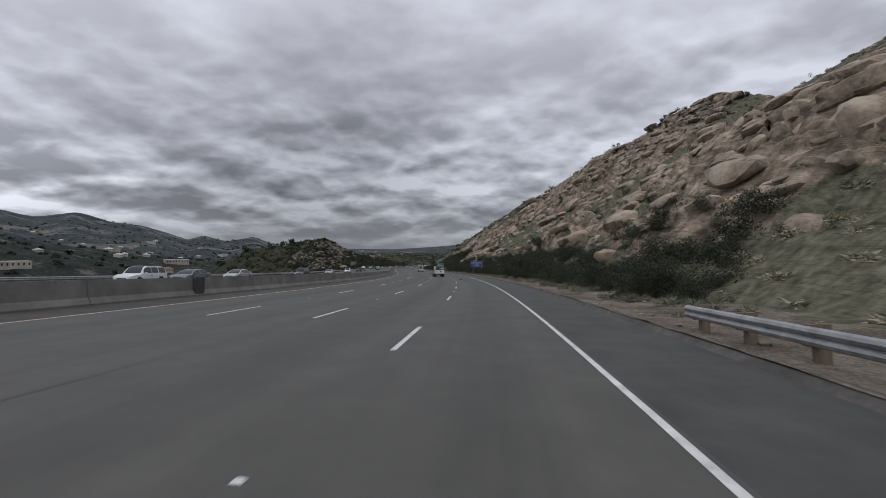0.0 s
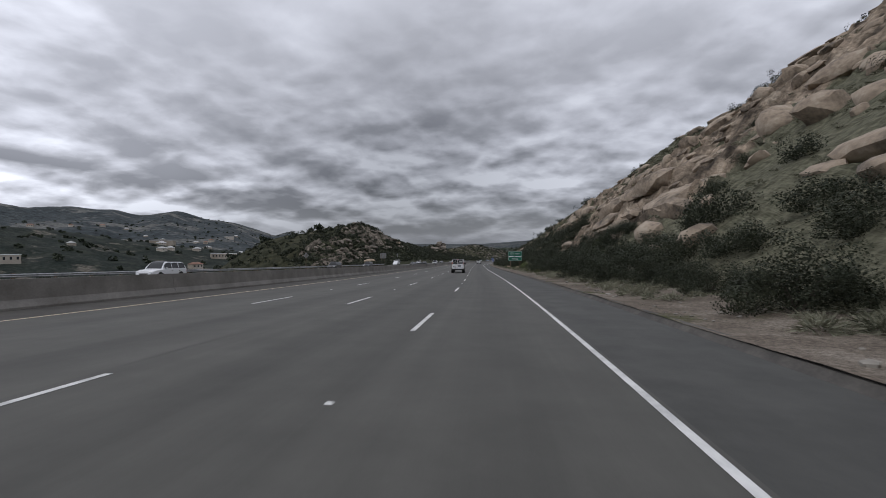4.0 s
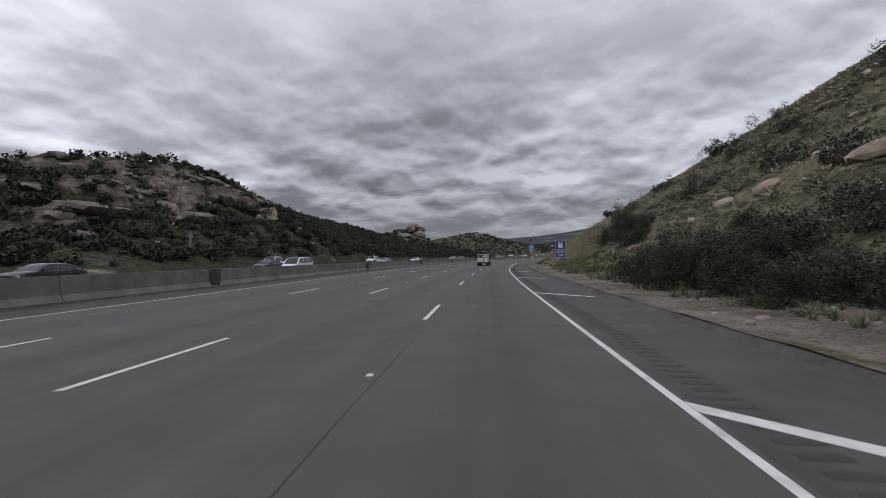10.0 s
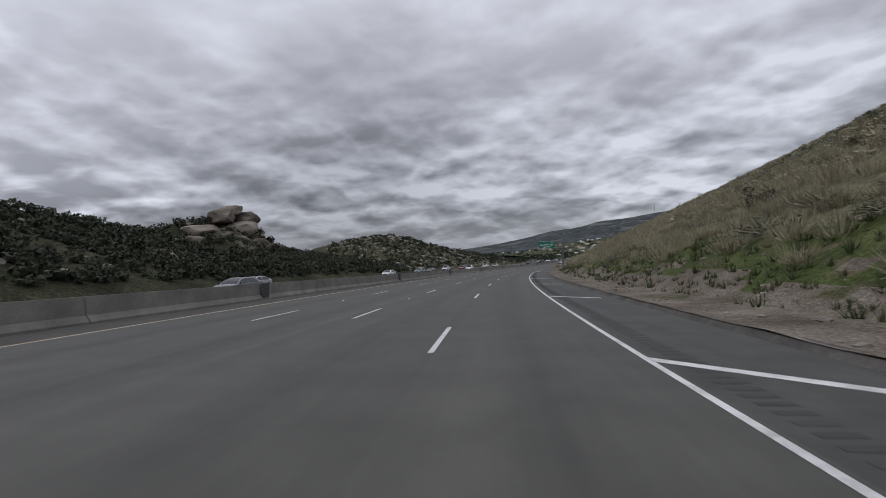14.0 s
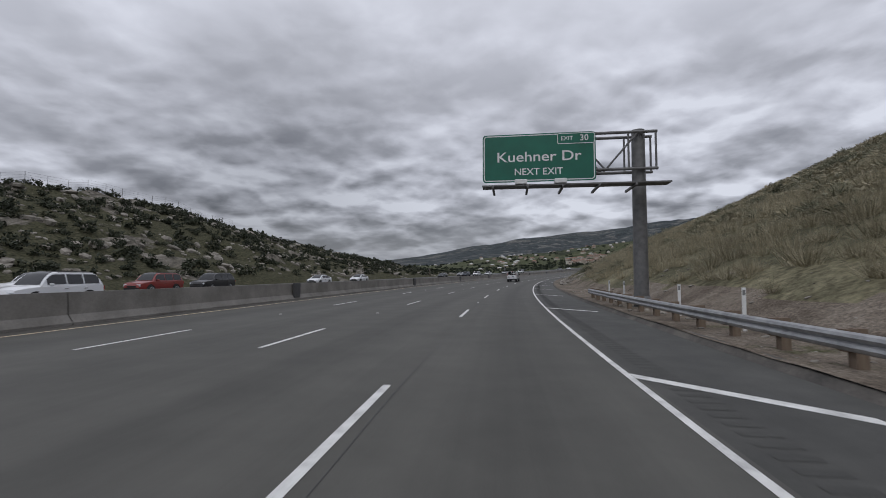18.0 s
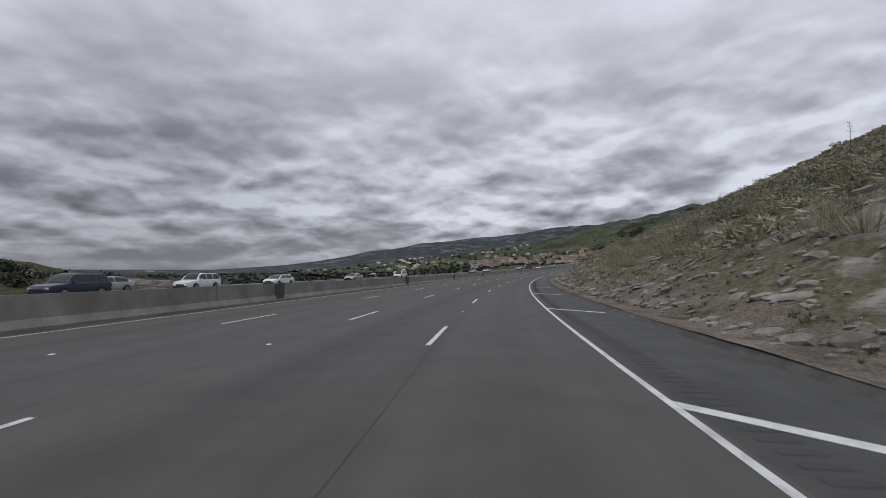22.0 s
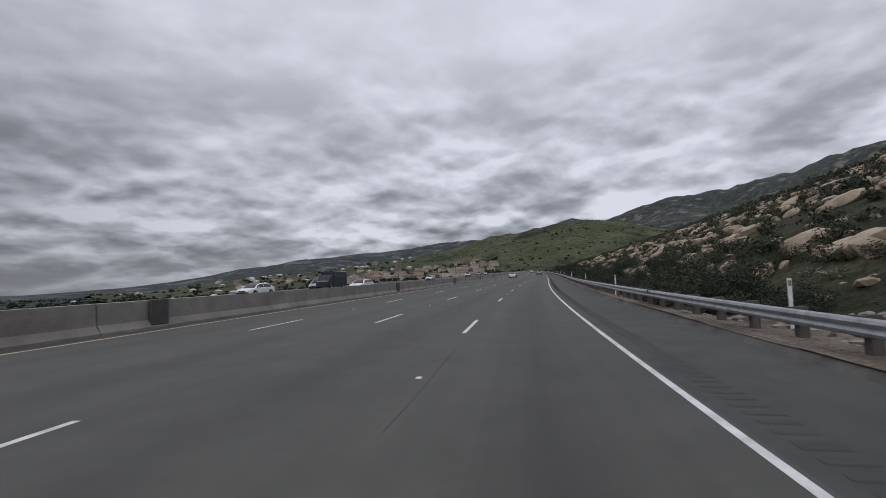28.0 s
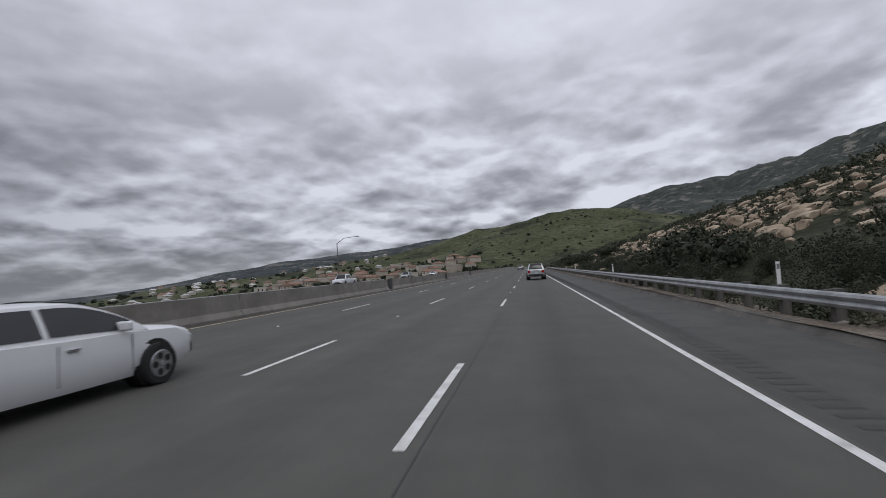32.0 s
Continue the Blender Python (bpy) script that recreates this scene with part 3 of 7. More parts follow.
s_ax = np.concatenate([np.arange(-90, 290, 0.55), np.arange(290, 420, 0.8), np.arange(420, 880, 1.0), np.arange(880, 1100, 1.3), np.arange(1100, 1500, 6.0)])
n_r = np.concatenate([np.arange(2.75, 12, 0.5), np.arange(12, 58, 0.6), np.arange(58, 80, 1.0), np.arange(80, 140, 2.2), np.arange(140, 230, 7.5)])
n_l = np.concatenate([np.arange(-260, -100, 8.0), np.arange(-100, -40.5, 1.0)])
for name, n_ax in (("ground_right", n_r), ("ground_left", n_l)):
    S, N = np.meshgrid(s_ax, n_ax, indexing="ij")
    Z = terrain(S, N)
    sc, nc = S[:-1, :-1], N[:-1, :-1]
    if name == "ground_right":
        w = fbm(sc / 18, nc / 18, 71, 3) * 50 - 25
        idx = np.where(sc + w < 300, 0, np.where(sc + w < 612, 1, np.where(sc + w < 850, 2, 3)))
        idx = np.where(nc < np.interp(sc, [0, 330, 360, 470, 560, 850, 900], [6.5, 7, 6.5, 6.2, 6, 5.6, 6]) + 1.5 * (vnoise(sc / 3, nc, 9) - 0.5), 4, idx)
        lush = np.where((sc > 160) & (sc < 246), 4.0, np.interp(sc, [325, 345, 440, 520], [0, 3.6, 2.8, 0])) * (0.4 + 1.2 * vnoise(sc / 7, nc / 3, 19))
        idx = np.where((idx != 4) & (lush > 0.1) & (nc < np.interp(sc, [330, 560], [6.6, 6.2]) + lush), 5, idx)
        mats = [G_ROCK, G_DRY, G_CUT, G_BRUSH, G_DIRT, G_LUSH]
    else:
        w = fbm(sc / 18, nc / 18, 73, 3) * 40 - 20
        idx = np.where((sc + w < 400) | (np.hypot(sc - 500, nc + 69) < 11), 0, 1)
        idx = np.where((sc + w > 545) & (sc < 720), 2, idx)
        idx = np.where(nc < -92, 1, idx)
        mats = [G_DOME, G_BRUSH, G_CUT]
        mats[2] = ground_mix("brushy_cut_slope", [(0.11, 0.10, 0.08), (0.18, 0.165, 0.14), (0.24, 0.222, 0.19)], [(0.035, 0.038, 0.022), (0.10, 0.095, 0.06)], 0.3, 0.5, 150, 1.4, 3.0, True)
    ob = grid_mesh(name, along(S, N, Z), mats, idx)
    # joints take the soil colour: growth there, plus crevice shade put into colour
    cover = rock_right(S, N) * (1 - 0.9 * beds_right(S, N)[1]) if name == "ground_right" else rock_left(S, N) * (1 - 0.9 * beds_left(S, N)[1])
    ob.data.set_sharp_from_angle(angle=radians(38))
    ob.data.attributes.new("bare", "FLOAT", "POINT").data.foreach_set("value", cover.reshape(-1).astype(np.float32))
    tagged(ob, "steep hillside beside the road with rock, dry grass and brush", "hillside", kind="structure")

# the valley floor reaches the horizon
rr = np.concatenate([[0], np.geomspace(60, 4900, 60)])
aa = np.linspace(0, 2 * np.pi, 121)
RR, AA = np.meshgrid(rr, aa, indexing="ij")
vx, vy = RR * np.sin(AA) + 0.0, RR * np.cos(AA) + 500
vz = -36 + 6 * (fbm(vx / 300, vy / 300, 81, 4) - 0.5)
tagged(grid_mesh("ground", np.stack([vx, vy, vz], -1), [G_VALLEY]), "green and grey valley floor reaching to the horizon", "ground", kind="structure")

# road decks
def strip(name, s0, s1, na, nb, z, mat, ds=4.0, label="", category="", cols=2, kind="structure"):
    s = np.arange(s0, s1 + ds / 2, ds)
    a = na(s) if callable(na) else np.full(len(s), float(na))
    b = nb(s) if callable(nb) else np.full(len(s), float(nb))
    u = np.linspace(0, 1, cols)
    S = np.repeat(s[:, None], cols, 1)
    N = b[:, None] * u + a[:, None] * (1 - u)
    ob = grid_mesh(name, along(S, N, np.full(S.shape, z)), [mat])
    ob.data.attributes.new("across", "FLOAT", "POINT").data.foreach_set("value", N.reshape(-1).astype(np.float32))
    ob.data.attributes.new("station", "FLOAT", "POINT").data.foreach_set("value", S.reshape(-1).astype(np.float32))
    return tagged(ob, label, category, kind=kind)


road = strip("road", -90, 1500, lambda s: barrier_n(s) + 0.2, 0.12, 0.0, ASPHALT, label="worn grey asphalt freeway carriageway with four lanes", category="road", cols=10)
strip("road_shoulder", -90, 1500, 0.12, 2.9, 0.0, SHOULDER, label="dark asphalt shoulder with rumble strip", category="road shoulder", cols=4)
strip("road_opposite", -90, 1500, -41.3, lambda s: barrier_n(s) - 0.2, 0.0, ASPHALT, label="grey asphalt carriageway of the opposite direction", category="road", cols=8)

def child(name, me, parent, label=""):
    ob = new(name, me)
    ob.parent = parent
    if label:
        ob["label"] = label
    return ob


def sweep(name, s0, s1, profile, mat, n_of, ds=3.0, parent=None, closed=False, smooth=False):
    """A profile of (offset, height) pairs drawn along the road at offset n_of."""
    s = np.arange(s0, s1 + ds / 2, ds)
    base = n_of(s) if callable(n_of) else np.full(len(s), float(n_of))
    pr = list(profile) + ([profile[0]] if closed else [])
    off, z = np.array([p[0] for p in pr]), np.array([p[1] for p in pr])
    S = np.repeat(s[:, None], len(pr), 1)
    ob = grid_mesh(name, along(S, base[:, None] + off[None], np.repeat(z[None], len(s), 0)), [mat], smooth=smooth)
    ob.parent = parent
    return ob


strip("edge_line", -90, 1500, -0.055, 0.055, 0.004, PAINT, 4.0, "solid white edge line on the asphalt", "road marking")
strip("median_line", -90, 1500, lambda s: np.interp(s, [430, 540], [-15.27, -14.87]), lambda s: np.interp(s, [430, 540], [-15.13, -14.73]), 0.004, YELLOW, 4.0, "solid yellow line beside the median", "road marking")
INNER = material("inner_shoulder", [(0.04, 0.037, 0.033), (0.056, 0.052, 0.046), (0.075, 0.069, 0.061)], 0.8, 0.9, 0.3, 40, bump_size=0.01)
strip("road_inner_shoulder", -90, 1500, lambda s: barrier_n(s) + 0.3, lambda s: np.interp(s, [430, 540], [-15.42, -15.02]), 0.004, INNER, 4.0, "dark dusty asphalt strip along the median barrier", "road shoulder")
dashes = tagged(new("lane_dashes"), "broken white lane lines on the asphalt", "road marking", kind="structure")
me_cache = {}


def dash_mesh(k):
    if k not in me_cache:
        me_cache[k] = soup("lane_dash", [(-0.06, 0, 0), (0.06, 0, 0), (0.06, 3.66, 0), (-0.06, 3.66, 0)], [(0, 1, 2, 3)], [PAINT])
    return me_cache[k]


def at(s, n, z=0.0, turn=0.0):
    """A pose on the road: y along it, z up."""
    p = along(s, n, z)
    sl = float(np.interp(s, STN, SLOPE))
    return Matrix.Translation(p) @ Matrix.Rotation(-head(s) + radians(turn), 4, "Z") @ Matrix.Rotation(math.atan(sl), 4, "X")


LINES = ((-3.66, ([0, 1000], [9.42, 9.42])), (-7.32, ([0, 230, 330, 400, 600, 720, 850, 1000], [0, 2.4, 3.3, 1.2, 1.4, -0.8, -2.1, -2.2])),
         (-11.1, ([0, 260, 320, 400, 530, 640, 760, 860, 950], [0.3, 2.1, 3.4, 1.5, 0.8, -1.6, -1.5, -4, -4])))
DOT = soup("lane_marker", [(-0.05, -0.05, 0), (0.05, -0.05, 0), (0.05, 0.05, 0), (-0.05, 0.05, 0), (-0.035, -0.03, 0.018), (0.035, -0.03, 0.018), (0.035, 0.03, 0.018), (-0.035, 0.03, 0.018)],
           [(0, 1, 5, 4), (1, 2, 6, 5), (2, 3, 7, 6), (3, 0, 4, 7), (4, 5, 6, 7)], [PAINT])
for n, (xs, ys) in LINES:
    for k in range(-6, 90):
        s = 14.63 * k + float(np.interp(14.63 * k, xs, ys))
        d = child("lane_dash", dash_mesh(0), dashes)
        d.matrix_world = at(s, n, 0.005)
        if k % 2 == 0 and k < 75:
            d = child("lane_marker", DOT, dashes)
            d.matrix_world = at(s - 5.5, n, 0.002)

barrier = tagged(new("median_barrier"), "long grey concrete median barrier, scuffed", "barrier", kind="structure")
prof = [(0.30, 0.0), (0.30, 0.08), (0.13, 0.33), (0.08, 1.05), (-0.08, 1.05), (-0.13, 0.33), (-0.30, 0.08), (-0.30, 0.0)]
for k in range(0, 125):
    sweep("barrier_section", -90 + 12 * k, -90 + 12 * k + 11.97, prof, CONCRETE, barrier_n, 3.99, barrier)
sweep("dike", -90, 1500, [(-0.12, 0.0), (0.02, 0.13), (0.16, 0.15), (0.34, 0.04), (0.4, -0.1)], DIKE, 2.75, 3.0)
tagged(bpy.data.objects["dike"], "low rounded asphalt dike along the shoulder", "kerb", kind="structure")

# diagonal bars across the shoulder, and the rumble strip
bars = tagged(new("shoulder_bars"), "white bars painted across the shoulder", "road marking", kind="structure")
BAR = soup("shoulder_bar", [(0.06, 0, 0), (0.06, 0.34, 0), (2.15, -1.75, 0), (2.15, -2.09, 0)], [(0, 3, 2, 1)], [PAINT])
for k in range(-1, 39):
    d = child("shoulder_bar", BAR, bars)
    d.matrix_world = at(249.3 + 15.335 * k, 0, 0.005)
rs = np.concatenate([np.arange(225, 850, 0.3), np.arange(850, 1080, 0.3)])
rv = np.array([(-0.2, -0.07, 0), (0.2, -0.07, 0), (0.2, 0.07, 0), (-0.2, 0.07, 0)])
RUMBLE = material("rumble_groove", [(0.04, 0.04, 0.037), (0.055, 0.055, 0.05)], 2, 0.9, 0.2)
A = np.interp(rs, STN, HEAD)
ES, EN = np.stack([np.sin(A), np.cos(A), 0 * A], -1), np.stack([np.cos(A), -np.sin(A), 0 * A], -1)
C = along(rs, 0.55, 0.004)
RV = C[:, None] + EN[:, None] * rv[None, :, :1] + ES[:, None] * rv[None, :, 1:2]
RV[:, :, 2] = np.interp(np.repeat(rs[:, None], 4, 1) + rv[None, :, 1], STN, LZ) + 0.004
tagged(new("rumble_strip", soup("rumble_strip", RV.reshape(-1, 3), np.arange(len(rs) * 4).reshape(-1, 4), [RUMBLE])), "shallow dark rumble grooves along the shoulder", "rumble strip", kind="stuff")

# ---- far hills ----
def far_range(name, station, ridge, dist, depth, base, mat, label, rough=0.12, bands=26, cols=170, back=0.5, bow=0.9):
    """A range seen from station: ridge gives (bearing, elevation) in degrees; its crest stands dist away and its foot depth nearer."""
    bs, es = np.array([r[0] for r in ridge]), np.array([r[1] for r in ridge])
    b = np.linspace(bs[0], bs[-1], cols)
    e = np.interp(b, bs, es)
    dc = np.interp(b, bs, np.array([r[2] for r in ridge])) if len(ridge[0]) > 2 else np.full(cols, float(dist))
    u = np.concatenate([[-0.5, -0.25, -0.1], np.linspace(0, 1, bands), 1 + np.linspace(0.08, back, 5)])
    B, U = np.meshgrid(b, u, indexing="ij")
    D = dc[:, None] - depth + depth * U
    top = station[2] + np.tan(np.radians(e))[:, None] * dc[:, None]
    shape = np.where(U < 1, np.clip(U, 0, 1) ** bow, 1 - (U - 1) * 1.2)
    base = np.interp(b, *base)[:, None] if isinstance(base, tuple) else np.full((cols, 1), float(base))
    x, y = station[0] + D * np.sin(np.radians(B)), station[1] + D * np.cos(np.radians(B))
    size = depth * 0.35
    nz = (fbm(x / size, y / size, 91, 6, 0.55) - 0.5) * 2 + 0.8 * (0.5 - np.abs(fbm(x / size * 1.7, y / size * 1.7, 97, 4) - 0.5) * 2)
    ht = np.maximum(top - base, 8)
    z = base + ht * shape + nz * ht * rough * 2.2 * np.clip(U * (1.25 - U) * 2.4, 0.08, 1)
    z = z + np.minimum(U, 0) * (base + 44)
    ob = grid_mesh(name, np.stack([x, y, z], -1), [mat])
    return tagged(ob, label, "hills", kind="structure")


# bluish grey: distance haze mixed into the chaparral's own colour
F_CHAP = ground_mix("haze_blued_chaparral", [(0.03, 0.038, 0.042), (0.048, 0.057, 0.06), (0.07, 0.079, 0.08)], [(0.10, 0.102, 0.097), (0.16, 0.158, 0.147)], 0.012, 0.56, 11, 0.06, 0.10)
# its blue is haze put into the colour
F_BLUE = ground_mix("haze_blue_mountain", [(0.03, 0.042, 0.055), (0.045, 0.06, 0.075), (0.065, 0.08, 0.095)], [(0.08, 0.09, 0.09), (0.12, 0.13, 0.13)], 0.004, 0.66, 17, 0.02, 0.02)
# rock and brush paled and cooled in colour to stand for haze
F_EAST = ground_mix("hazed_rocky_mountainside", [(0.03, 0.037, 0.035), (0.05, 0.058, 0.052), (0.076, 0.082, 0.072)], [(0.12, 0.116, 0.102), (0.19, 0.18, 0.157)], 0.03, 0.57, 13, 0.15, 0.3)
F_GREEN = ground_mix("green_foothill", [(0.045, 0.053, 0.026), (0.068, 0.077, 0.041), (0.10, 0.104, 0.062)], [(0.024, 0.03, 0.018), (0.042, 0.048, 0.028)], 0.012, 0.57, 23, 0.05, 0.16)

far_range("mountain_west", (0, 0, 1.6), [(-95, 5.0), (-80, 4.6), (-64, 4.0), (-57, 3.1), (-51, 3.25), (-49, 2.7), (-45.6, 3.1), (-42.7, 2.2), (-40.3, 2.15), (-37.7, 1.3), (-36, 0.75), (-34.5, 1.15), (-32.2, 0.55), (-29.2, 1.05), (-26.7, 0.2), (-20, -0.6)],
          2100, 1300, -38, F_CHAP, "dark chaparral-covered mountain range across the valley, tinted blue for haze")
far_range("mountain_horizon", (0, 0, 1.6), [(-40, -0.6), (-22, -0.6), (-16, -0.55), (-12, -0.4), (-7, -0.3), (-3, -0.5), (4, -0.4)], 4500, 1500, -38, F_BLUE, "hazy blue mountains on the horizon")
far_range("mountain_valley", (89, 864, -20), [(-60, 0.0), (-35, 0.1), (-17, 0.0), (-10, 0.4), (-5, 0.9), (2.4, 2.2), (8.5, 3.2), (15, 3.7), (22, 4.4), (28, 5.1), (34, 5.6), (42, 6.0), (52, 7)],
          3600, 1900, -38, F_CHAP, "dark wooded ridge beyond the valley, tinted blue for haze")
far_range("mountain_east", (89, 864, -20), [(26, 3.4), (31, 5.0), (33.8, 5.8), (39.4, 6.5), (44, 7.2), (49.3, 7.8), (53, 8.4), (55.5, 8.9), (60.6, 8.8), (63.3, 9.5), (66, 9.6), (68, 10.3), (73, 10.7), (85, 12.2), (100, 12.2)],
          2400, 1500, -25, F_EAST, "rocky brush-covered mountainside, paled for haze")
far_range("foothill_green", (89, 864, -20), [(-14, -1.0), (-8, -0.2), (-2, 0.9), (4, 1.2), (10, 1.8), (16, 2.7), (22, 3.4), (28, 4.4), (33, 5.6), (38, 6.3), (44, 7.2), (50, 6.8), (58, 5), (66, 4)],
          950, 560, ([-14, -2, 8, 16, 70], [-34, -32, -26, -18, -16]), F_GREEN, "green grassy foothills dotted with bushes", rough=0.10, bow=1.8)

F_STREWN = ground_mix("boulder_strewn_slope", [(0.013, 0.019, 0.016), (0.024, 0.03, 0.025), (0.042, 0.047, 0.037)], [(0.09, 0.083, 0.069), (0.16, 0.145, 0.12)], 0.05, 0.6, 5, 0.25, 0.35)
far_range("boulder_hill_west", (-25, 171, -7), [(-110, 3.5), (-80, 3.0), (-66, 2.2), (-60, 1.4), (-55, 0.5), (-50, -0.2), (-45, -0.8), (-38, -1.6)], 650, 420, -37, F_STREWN, "boulder-strewn brushy slope across the valley", rough=0.14)

# ---- rocks and plants: templates as arrays, then scattered ----
rng = np.random.default_rng(5)


def sphere_arrays(sub):
    bm = bmesh.new()
    bmesh.ops.create_icosphere(bm, subdivisions=sub, radius=1.0)
    v = np.array([tuple(x.co) for x in bm.verts])
    f = np.array([[x.index for x in p.verts] for p in bm.faces])
    bm.free()
    return v, f


def rock_template(seed, sub=2, planes=9, rounded=0.0):
    """A weathered block: a squarish ball cut by planes, then roughened."""
    r = np.random.default_rng(seed)
    v, f = sphere_arrays(sub)
    p = 5.0 - 2.4 * rounded
    v = v / (np.sum(np.abs(v) ** p, 1) ** (1 / p))[:, None]
    q, _ = np.linalg.qr(r.normal(size=(3, 3)))
    tip = np.eye(3) * 0.75 + q * 0.25 * (0.5 + rounded)
    v = v @ tip
    for _ in range(planes):
        d = r.normal(size=3)
        d /= np.linalg.norm(d)
        k = r.uniform(0.50 + 0.22 * rounded, 0.95)
        v = v - np.maximum(v @ d - k, 0)[:, None] * d
    n = fbm(v[:, 0] * 1.7 + seed, v[:, 1] * 1.7 + v[:, 2] * 1.3, seed, 3) - 0.5
    n2 = fbm(v[:, 0] * 0.6 + v[:, 1] * 0.4 + seed, v[:, 2] * 5.0, seed + 3, 2) - 0.5
    v = v * (1 + 0.26 * n + 0.20 * n2)[:, None]
    return v, f


def bush_template(seed, leaves=240, leaf=0.12, blobs=9, tall=0.8):
    """A crown of small leaves on the shells of several lobes, about 1 m in radius."""
    r = np.random.default_rng(seed)
    c = r.normal(size=(blobs, 3)) * np.array([0.48, 0.48, 0.26]) + np.array([0, 0, 0.5 * tall])
    c[:, 2] = np.clip(c[:, 2], 0.18, 1.1 * tall)
    rad = r.uniform(0.26, 0.48, blobs)
    w = r.choice(blobs, leaves, p=rad**2 / (rad**2).sum())
    d = r.normal(size=(leaves, 3))
    d /= np.linalg.norm(d, axis=1)[:, None]
    p = c[w] + d * (rad[w] * r.uniform(0.55, 1.12, leaves))[:, None]
    p[:, 2] = np.abs(p[:, 2])
    a = np.cross(d, r.normal(size=(leaves, 3)))
    a /= np.linalg.norm(a, axis=1)[:, None]
    b = np.cross(d, a) + 0.5 * d * r.normal(size=(leaves, 1))
    b /= np.linalg.norm(b, axis=1)[:, None]
    sz = leaf * r.uniform(0.6, 1.5, leaves)[:, None]
    q = np.stack([p - a * sz * 0.6 - b * sz * 0.4, p + a * sz * 0.6 - b * sz * 0.4, p + b * sz * 0.9], 1)
    return q.reshape(-1, 3), np.arange(leaves * 3).reshape(-1, 3)


def tuft_template(seed, blades=46, wide=0.035, splay=1.0):
    """A fountain of thin blades, about 1 m high."""
    r = np.random.default_rng(seed)
    a = r.uniform(0, 2 * np.pi, blades)
    lean = r.uniform(0.1, 1.15, blades) * splay
    ln = r.uniform(0.55, 1.1, blades)
    o = np.stack([np.cos(a), np.sin(a), 0 * a], 1)
    b = a + r.normal(0, 0.8, blades)
    side = np.stack([-np.sin(b), np.cos(b), 0 * a], 1) * wide * r.uniform(0.6, 1.3, blades)[:, None]
    base = o * (r.uniform(0.0, 0.38, blades) * splay)[:, None]
    tip = base + o * (ln * np.sin(lean) * 0.8)[:, None] + np.array([0, 0, 1]) * (ln * np.cos(lean * 0.9))[:, None]
    q = np.stack([base - side, base + side, tip], 1)
    return q.reshape(-1, 3), np.arange(blades * 3).reshape(-1, 3)


def dome_template(seed, blades=120, wide=0.03, tall=0.75):
    """A fuzzy dome of short blades that stand off its skin and droop, about 1 m in radius."""
    r = np.random.default_rng(seed)
    d = r.normal(size=(blades, 3))
    d[:, 2] = np.abs(d[:, 2]) + 0.05
    d /= np.linalg.norm(d, axis=1)[:, None]
    lump = 0.82 + 0.25 * np.sin(3 * np.arctan2(d[:, 1], d[:, 0]) + seed) * (1 - d[:, 2])
    squash = np.array([1.0, 1.0, tall])
    base = d * squash * (lump * r.uniform(0.42, 0.74, blades))[:, None]
    tip = base + (d + 0.35 * r.normal(size=(blades, 3))) * squash * r.uniform(0.22, 0.45, blades)[:, None] - np.array([0, 0, 0.05])
    side = np.cross(d, r.normal(size=(blades, 3)))
    side *= (wide * r.uniform(0.7, 1.4, blades) / np.linalg.norm(side, axis=1))[:, None]
    q = np.stack([base - side, base + side, tip], 1)
    q[:, :, 2] = np.maximum(q[:, :, 2], 0.0)
    return q.reshape(-1, 3), np.arange(blades * 3).reshape(-1, 3)


def frames_of(s, lean=0.0, side=1):
    """Axes along the road, up the slope and out of it, as columns."""
    a = np.interp(s, STN, HEAD)
    es = np.stack([np.sin(a), np.cos(a), 0 * a], -1)
    en = np.stack([np.cos(a), -np.sin(a), 0 * a], -1) * side
    lean = np.broadcast_to(lean, a.shape)
    us = en * np.cos(lean)[:, None] + np.array([0, 0, 1]) * np.sin(lean)[:, None]
    nn = -en * np.sin(lean)[:, None] + np.array([0, 0, 1]) * np.cos(lean)[:, None]
    return np.stack([es, us, nn], -1)


def yawed(k, jitter=0.0, mean=0.0):
    a = rng.uniform(0, 2 * np.pi, k) if jitter == 0 else mean + rng.normal(0, jitter, k)
    m = np.zeros((k, 3, 3))
    m[:, 0, 0], m[:, 0, 1], m[:, 1, 0], m[:, 1, 1], m[:, 2, 2] = np.cos(a), -np.sin(a), np.sin(a), np.cos(a), 1
    return m


def joined(name, templates, M, T, mats, smooth, label, category, index=None):
    """All copies in one mesh, for what nobody could count."""
    Vs, Fs, off = [], [], 0
    pick = rng.integers(0, len(templates), len(T))
    ids = []
    for j, (v, f) in enumerate(templates):
        w = np.where(pick == j)[0]
        if not len(w):
            continue
        V = np.einsum("kij,vj->kvi", M[w], v) + T[w][:, None]
        F = f[None] + (np.arange(len(w)) * len(v))[:, None, None] + off
        Vs.append(V.reshape(-1, 3))
        Fs.append(F.reshape(-1, f.shape[1]))
        if index is not None:
            ids.append(np.repeat(index[w], len(f)))
        off += len(w) * len(v)
    me = soup(name, np.concatenate(Vs), np.concatenate(Fs), mats, np.concatenate(ids) if ids else None, smooth, 34 if smooth else 0)
    return tagged(new(name, me), label, category, kind="stuff")


